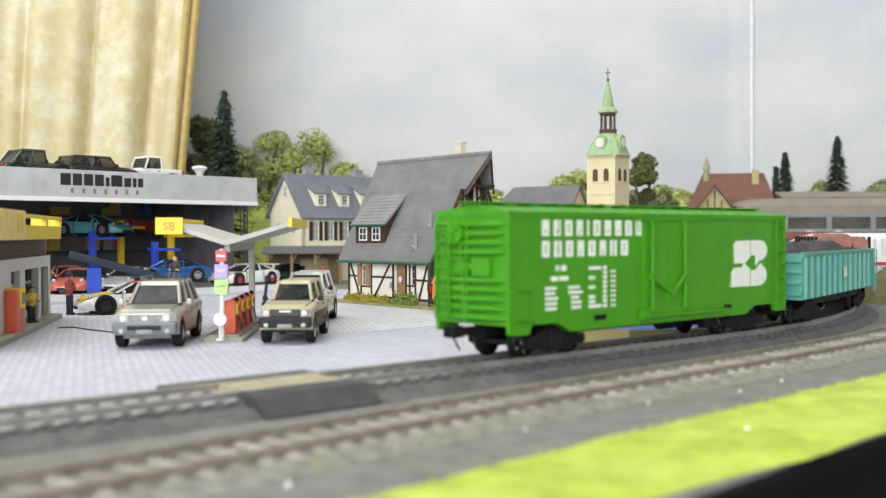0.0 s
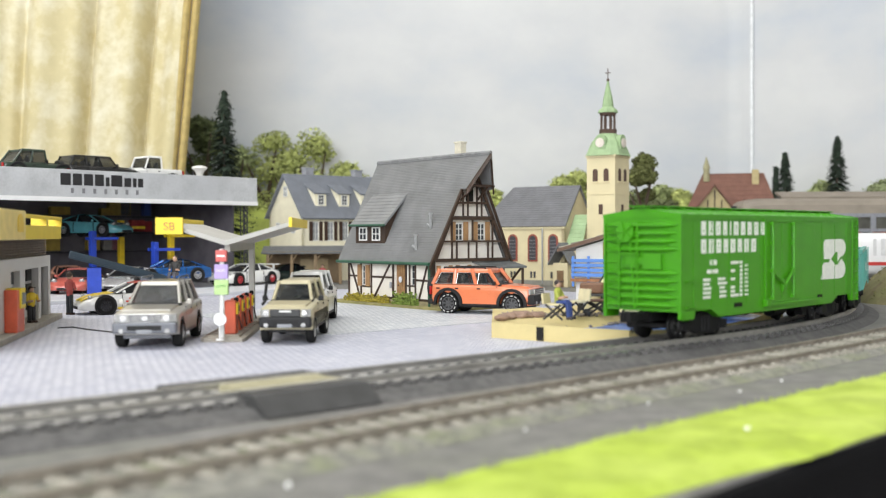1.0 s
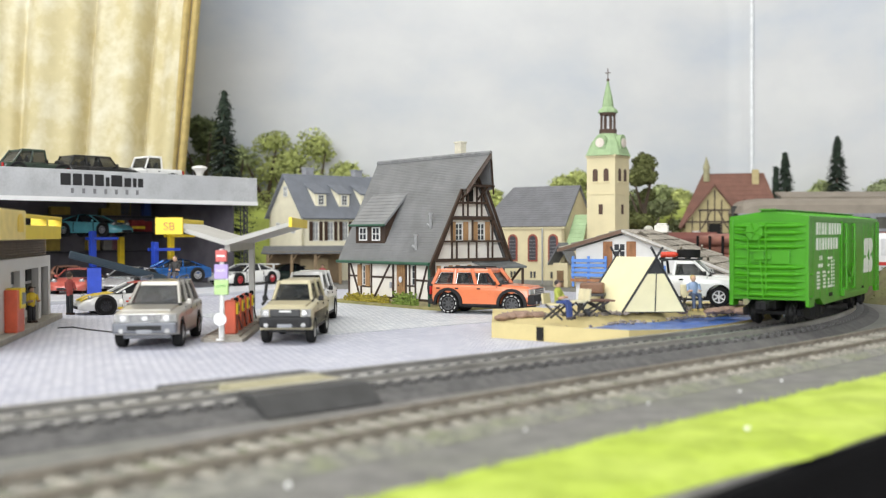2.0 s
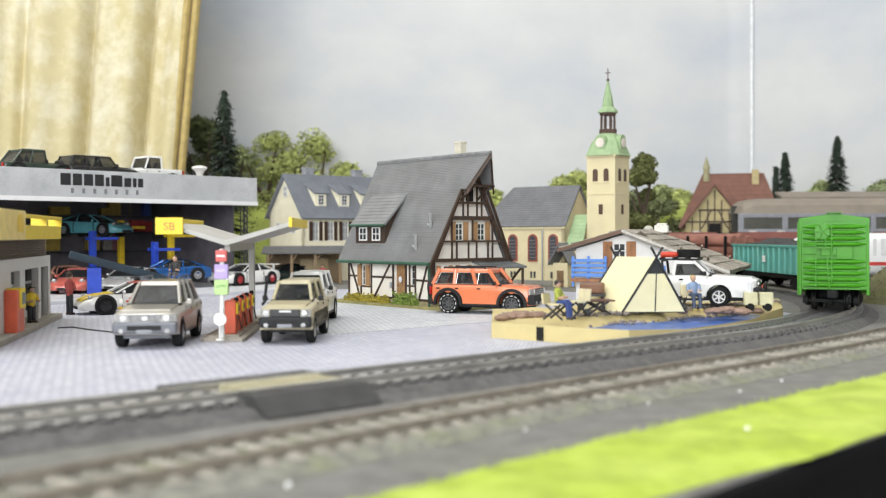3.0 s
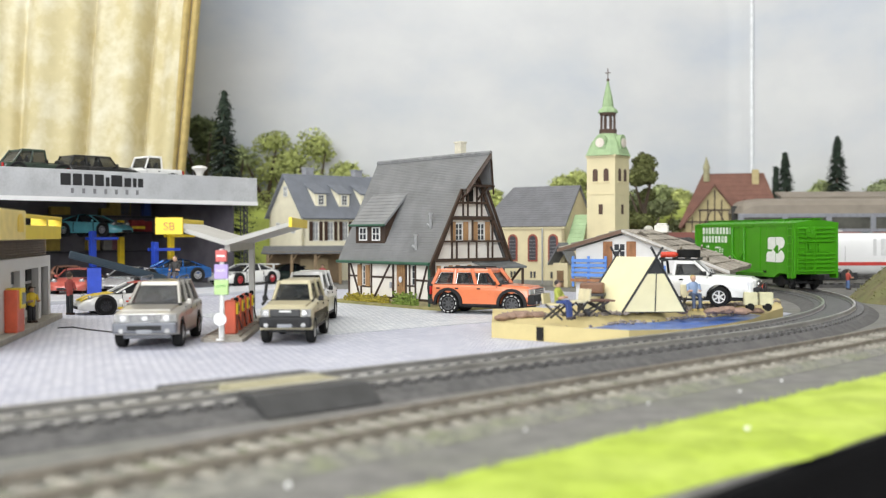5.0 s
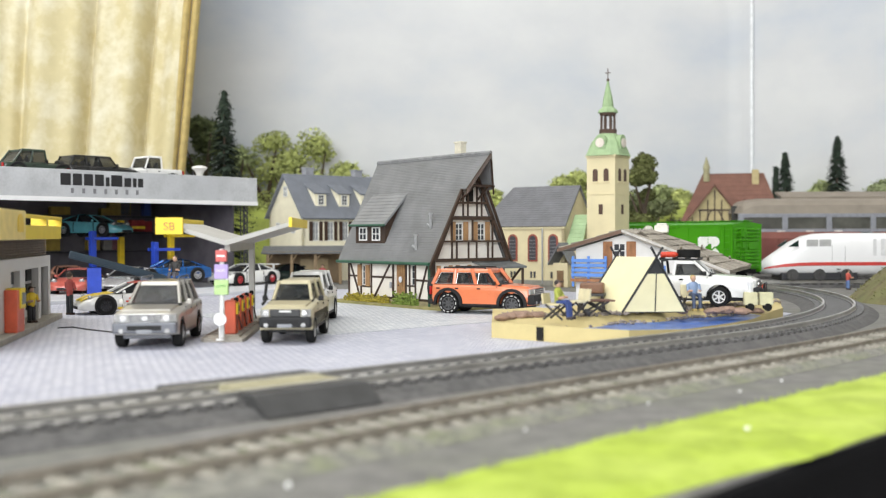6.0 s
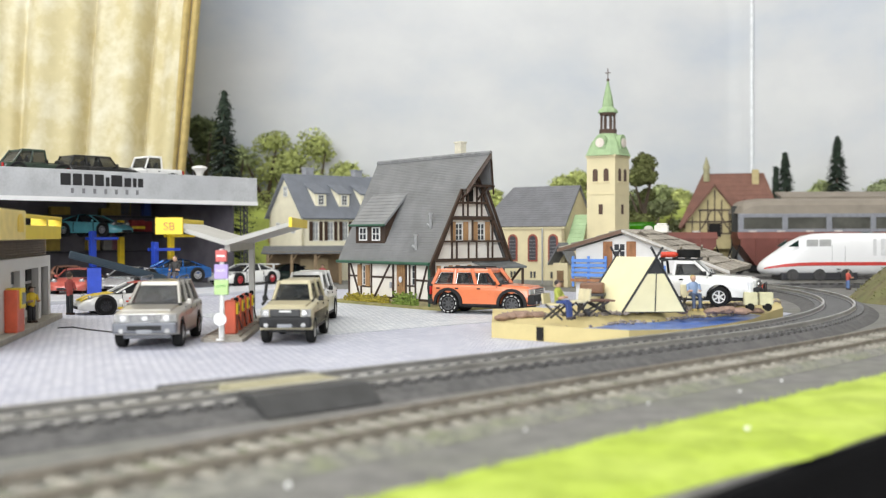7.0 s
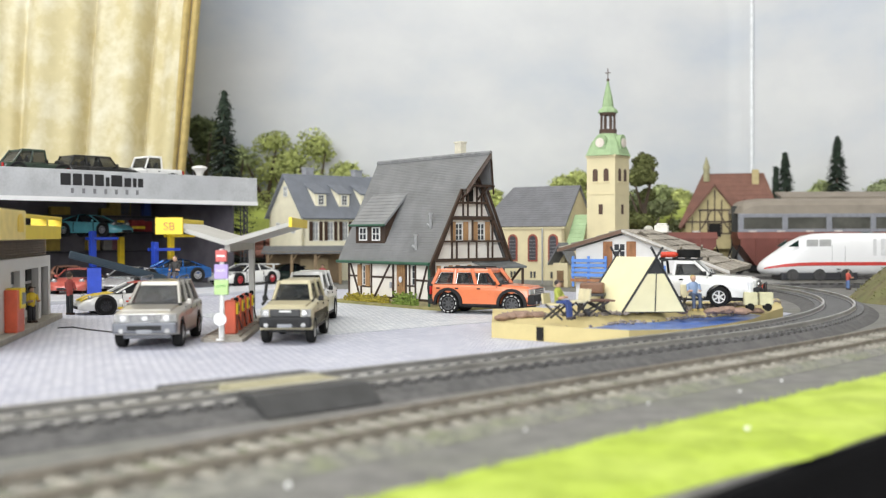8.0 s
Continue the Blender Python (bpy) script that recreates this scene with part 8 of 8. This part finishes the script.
def camp():
    folding_chair("camp chair with cream canvas and dark legs under a seated figurine", at(53, 494.5, 8.7, 62), (0.62, 0.55, 0.34), 5.0)
    figurine("painted seated figurine in an olive shirt and blue trousers", at(53.4, 494, 8.7, 62), (0.36, 0.40, 0.07), (0.03, 0.06, 0.22), seated=True, cap=True, hair=(0.04, 0.03, 0.03))
    folding_chair("empty camp chair with cream canvas and dark legs", at(64, 513, 8.7, -60), (0.66, 0.60, 0.40), 6.0)
    st = thing("stool", at(77, 548, 8.7, -15), "brown leather-topped stool with stout dark wooden legs", "stool")
    bm = B(); box(bm, -6, 6, -4.5, 4.5, 9.0, 14.5, 1.2); part("seat", bm, mat("stool_leather", (0.19, 0.09, 0.045), 0.55, var=0.2, size=3), st)
    bm = B(); box(bm, -6.6, 6.6, -5, 5, 7.6, 9.0, 0.3); part("seat_frame", bm, mat("frame_black", (0.03, 0.028, 0.027)), st)
    for sx in (-1, 1):
        for sy in (-1, 1):
            bm = B(); rod(bm, (sx * 6.4, sy * 4.8, 0), (sx * 5.6, sy * 4.2, 8), 0.9, 8); part("leg", bm, mat("frame_black", (0.03, 0.028, 0.027)), st)
    folding_chair("camp chair with pale canvas beside the tent", at(129, 549, 8.7, 8), (0.66, 0.60, 0.40), 6)
    figurine("painted seated figurine in a blue top and jeans", at(129, 548, 8.7, 8), (0.22, 0.30, 0.45), (0.05, 0.07, 0.12), (0.45, 0.33, 0.1), seated=True)
    t = thing("camp_table", at(76, 526, 8.7, 10), "low brown slatted camp table with crossed legs", "table")
    br = mat("table_brown", (0.13, 0.06, 0.04), 0.5, var=0.2, size=3)
    for k in range(5):
        bm = B(); box(bm, -8, 8, -5 + k * 2.1, -3.2 + k * 2.1, 6.2, 7.0, 0.15); part("slat", bm, br, t)
    for s in (-1, 1):
        for y in (-4, 4):
            bm = B(); rod(bm, (-6 * s, y, 0), (5 * s, y, 6.3), 0.55); part("leg", bm, mat("frame_black", (0.03, 0.028, 0.027)), t)
    c = thing("camp_cart", at(161, 543, 8.7, -10), "cream two-box hand cart with small black wheels", "cart")
    cr = mat("cart_cream", (0.60, 0.57, 0.36), 0.6)
    for x in (-7, 0.6):
        bm = B(); box(bm, x, x + 6.6, -3, 3, 3, 9.4, 0.3); part("crate", bm, cr, c)
    for x in (-4, 4.6):
        for y in (-3, 3):
            bm = B(); cyl(bm, 2.0, 1.2, T(x, y + 0.6, 2.0, 90), 14); part("wheel", bm, mat("rubber", (0.018,) * 3), c)
    bm = B(); cyl(bm, 1.0, 4.2, T(-4, 0, 9.4), 12); cyl(bm, 1.7, 1.4, T(-4, 0, 13.2), 12)
    solo("camp_lantern", bm, mat("lantern_white2", (0.7, 0.71, 0.72), 0.4), at(161, 543, 8.7, -10), "white camp lantern standing on the cart", "lantern")
    bm = B(); box(bm, -1.4, 1.4, -0.2, 0.2, 0, 3.2, 0.3)
    solo("coffee_flask", bm, mat("flask_black", (0.03, 0.03, 0.03)), at(70, 515, 8.7), "small black flask beside the camp table", "flask")
    # standing figurines
    figurine("painted standing figurine in a red top and dark trousers", at(-228, 648, 0.0, 160), (0.40, 0.07, 0.06), (0.03, 0.035, 0.04), h=26)
    figurine("painted standing figurine in a yellow jacket", at(-214.5, 553, 3.0, 60), (0.72, 0.52, 0.03), (0.03, 0.03, 0.035), h=19, cap=True)
    figurine("painted standing figurine in red beside the curve", at(345, 905, 0, 90), (0.55, 0.10, 0.07), (0.12, 0.2, 0.4), h=17)
    figurine("painted standing figurine in red before the shed", at(-118, 1040, 0, 0), (0.5, 0.08, 0.08), (0.1, 0.1, 0.1), h=19)
    figurine("painted seated figurine in black on a car roof", at(-171, 678, 16, -10), (0.03, 0.03, 0.03), (0.1, 0.1, 0.12), seated=True, h=22)
    bm = B(); loft(bm, [[(r * math.cos(a), r * math.sin(a), z) for a in [q * math.pi / 8 for q in range(16)]] for r, z in ((4.6, 0), (3.6, 4), (3.2, 11), (4.4, 13.5), (7.2, 16), (6.4, 17.5), (3, 18.5))])
    solo("roof_vent", bm, mat("vent_white", (0.72, 0.7, 0.66), 0.5), at(-220, 962, 92.6), "white flared vent on the workshop roof", "vent", smooth=True)


# ---- trees, mound and distance ----
def leaves(bm, c, r, n, rnd, size, flat=0.8, mi=0):
    """Small leaf faces scattered through and round an uneven blob."""
    for i in range(n):
        d = Vector((rnd.gauss(0, 1), rnd.gauss(0, 1), rnd.gauss(0, 1))).normalized()
        k = rnd.random() ** 0.4 * (1 + 0.22 * noise.noise(d * 2.3 + Vector(c) * 0.05))
        p = Vector(c) + Vector((d.x * r, d.y * r, d.z * r * flat)) * k
        a = Vector((rnd.uniform(-1, 1), rnd.uniform(-1, 1), rnd.uniform(-0.6, 0.6))).normalized() * size * rnd.uniform(0.6, 1.3)
        b = a.cross(d + Vector((0.01, 0.02, 0.3))).normalized() * size * rnd.uniform(0.4, 0.9)
        bm.faces.new([bm.verts.new(v) for v in (p - a, p - b * 0.8, p + a, p + b)]).material_index = mi


def broad_tree(label, x, y, z0, h, r, col, seed, group="", size=1.7, n=420):
    t = thing("tree", at(x, y, z0), label, "tree", group)
    rnd = random.Random(seed)
    bark = mat("bark", (0.08, 0.055, 0.035), 0.9, var=0.3, size=4)
    lf = mat("leaf_%d" % round(sum(col) * 1000), col, 0.85, var=0.25, size=14, island=0.4)
    bm = B(); rod(bm, (0, 0, 0), (0, 0, h * 0.55), h * 0.035, 8, h * 0.018)
    for q in range(5):
        a = q * 1.3
        rod(bm, (0, 0, h * (0.25 + 0.06 * q)), (math.cos(a) * r * 0.6, math.sin(a) * r * 0.5, h * (0.45 + 0.09 * q)), h * 0.015, 6, h * 0.005)
    part("trunk", bm, bark, t)
    bm = B()
    for q in range(11):
        a, k = rnd.uniform(0, 6.3), rnd.random()
        z = h * (0.3 + 0.6 * k)
        w = r * (1 - abs(k - 0.35)) * rnd.uniform(0.3, 0.75)
        leaves(bm, (math.cos(a) * w, math.sin(a) * w * 0.6, z), r * rnd.uniform(0.32, 0.5), n, rnd, size)
    leaves(bm, (0, 0, h * 0.86), r * 0.36, n, rnd, size)
    part("crown", bm, lf, t)


def cypress(x, y, h, r, seed):
    t = thing("conifer", at(x, y, 0), "slim dark green model conifer with drooping branches", "tree", "dark conifers")
    rnd = random.Random(seed)
    bm = B(); rod(bm, (0, 0, 0), (0, 0, h * 0.97), 3, 8, 0.6); part("trunk", bm, mat("bark", (0.08, 0.055, 0.035)), t)
    lf = mat("conifer_green", (0.04, 0.065, 0.04), 0.9, var=0.3, size=5, island=0.6)
    bm = B()
    rows = int(h / 3.6)
    for i in range(rows):
        k = i / rows
        z = h * (0.05 + 0.95 * k)
        rad = r * (1 - k) ** 0.85 + 1.6 + 0.12 * r * noise.noise((i * 0.7, seed, 0))
        for q in range(20):
            a = rnd.uniform(0, 6.283)
            rr = rad * rnd.uniform(0.7, 1.12)
            tip = Vector((math.cos(a) * rr, math.sin(a) * rr, z - rnd.uniform(1, 5)))
            root = Vector((math.cos(a) * rr * 0.15, math.sin(a) * rr * 0.15, z + 2.5))
            s = Vector((-math.sin(a), math.cos(a), 0)) * rnd.uniform(1.5, 3.2)
            mid = root.lerp(tip, 0.6)
            bm.faces.new([bm.verts.new(v) for v in (root, mid - s, tip, mid + s)])
            for e in range(4):
                c = root.lerp(tip, rnd.uniform(0.4, 1)) + Vector((rnd.uniform(-2, 2), rnd.uniform(-2, 2), rnd.uniform(-2.5, 1)))
                w = rnd.uniform(0.8, 1.7)
                bm.faces.new([bm.verts.new(c + Vector((rnd.uniform(-w, w), rnd.uniform(-w, w), rnd.uniform(-w, w)))) for _ in range(3)])
    part("foliage", bm, lf, t)


def greenery():
    cypress(-236, 1150, 206, 44, 1)
    cypress(497, 1340, 172, 36, 2)
    cypress(433, 1345, 152, 30, 3)
    cypress(420, 1340, 134, 14, 4)
    broad_tree("dense dark green tree beside the church tower", 214, 1130, 0, 146, 28, (0.19, 0.21, 0.065), 5, "", 2.4, 520)
    broad_tree("dark green tree behind the curtain edge", -318, 1420, 0, 225, 46, (0.16, 0.20, 0.08), 6, "trees of the far wood", 3.6, 420)
    for i, (x, h, r, c) in enumerate(((-240, 206, 56, 0), (-172, 200, 50, 0), (-205, 180, 50, 0), (-282, 190, 46, 1), (-130, 160, 46, 0), (-60, 118, 36, 1), (0, 120, 40, 0), (70, 122, 36, 0), (112, 116, 34, 1), (160, 138, 44, 0), (186, 152, 36, 0), (235, 128, 40, 0),
                                      (300, 128, 36, 1), (330, 118, 34, 0), (400, 112, 38, 1), (500, 130, 36, 1))):
        y = 1455 if x < 380 else 1400
        broad_tree("sunlit yellow-green tree of the distant wood" if c == 0 else "muted green tree of the distant wood", x, y, -4, h, r, ((0.60, 0.66, 0.22), (0.44, 0.51, 0.22))[c], 30 + i, "trees of the far wood", 3.0, 380)
    broad_tree("muted green tree of the distant wood", 560, 1345, -4, 128, 40, (0.40, 0.46, 0.23), 61, "trees of the far wood", 3.0, 170)
    for x, y, h, r, sd in ((240, 1335, 112, 40, 71), (278, 1345, 96, 34, 72), (205, 1340, 104, 36, 73)):
        broad_tree("dark olive tree between the church and the inn", x, y, -4, h, r, (0.20, 0.23, 0.10), sd, "trees of the far wood", 2.8, 240)
    # sunlit meadow behind the houses
    bm = B(); rings = []
    for i in range(40):
        x = -330 + i * 21
        rings.append([(x, 1395 + 10 * j, 62 + 26 * (j / 5) ** 0.7 + 8 * noise.noise((x * 0.011, j * 0.4, 0)) if j else 0) for j in range(6)])
    loft(bm, rings, close=False, cap=False)
    solo("far_meadow", bm, mat("meadow_green", (0.36, 0.42, 0.09), 0.9, var=0.25, size=25), at(0, 0), "sunlit yellow-green meadow rise before the backdrop", "meadow", kind="structure", smooth=True)


def mound():
    bm = B()
    rnd = random.Random(14)
    rings = []
    for i in range(26):
        k = i / 25
        ring = []
        for q in range(48):
            a = q * 2 * math.pi / 48
            rr = 78 * (1 - k) * (1 + 0.10 * noise.noise((math.cos(a) * 1.5, math.sin(a) * 1.5, 3)))
            h = 52 * (1 - (1 - k) ** 1.5) + 3.5 * noise.noise((math.cos(a) * rr * 0.06, math.sin(a) * rr * 0.06, 1)) * min(1, k * 6)
            ring.append((rr * math.cos(a), rr * 1.1 * math.sin(a), h if i else -0.3))
        rings.append(ring)
    loft(bm, rings)
    m = at(368, 742, 0)
    solo("mound", bm, mat("mound_earth", (0.20, 0.17, 0.09), 0.95, var=0.3, size=8, bump=0.8, dirt=(0.13, 0.16, 0.05), dirt_amount=0.8), m, "earth mound with dry grass beside the curve", "hill", kind="structure", smooth=True)
    bm = B()
    for i in range(5200):
        a, k = rnd.uniform(0, 6.283), rnd.random() ** 0.7
        rr = 78 * (1 - k)
        h = 52 * (1 - (1 - k) ** 1.5)
        w = rnd.uniform(0.7, 1.6)
        c = Vector((rr * math.cos(a), rr * 1.1 * math.sin(a), h + 0.6))
        bm.faces.new([bm.verts.new(c + Vector((rnd.uniform(-w, w), rnd.uniform(-w, w), rnd.uniform(-0.4, 1.6 * w)))) for _ in range(3)])
    solo("dry_grass", bm, mat("dry_grass", (0.27, 0.27, 0.10), 0.95, var=0.3, size=8, island=0.65), m, "tufts of dry olive grass on the mound", "grass", kind="stuff")


express_train(); siding(255, 700, 958); siding(160, 800, 1112); hoppers(); pond_plate(); tent(); camp(); greenery(); mound()
motions()
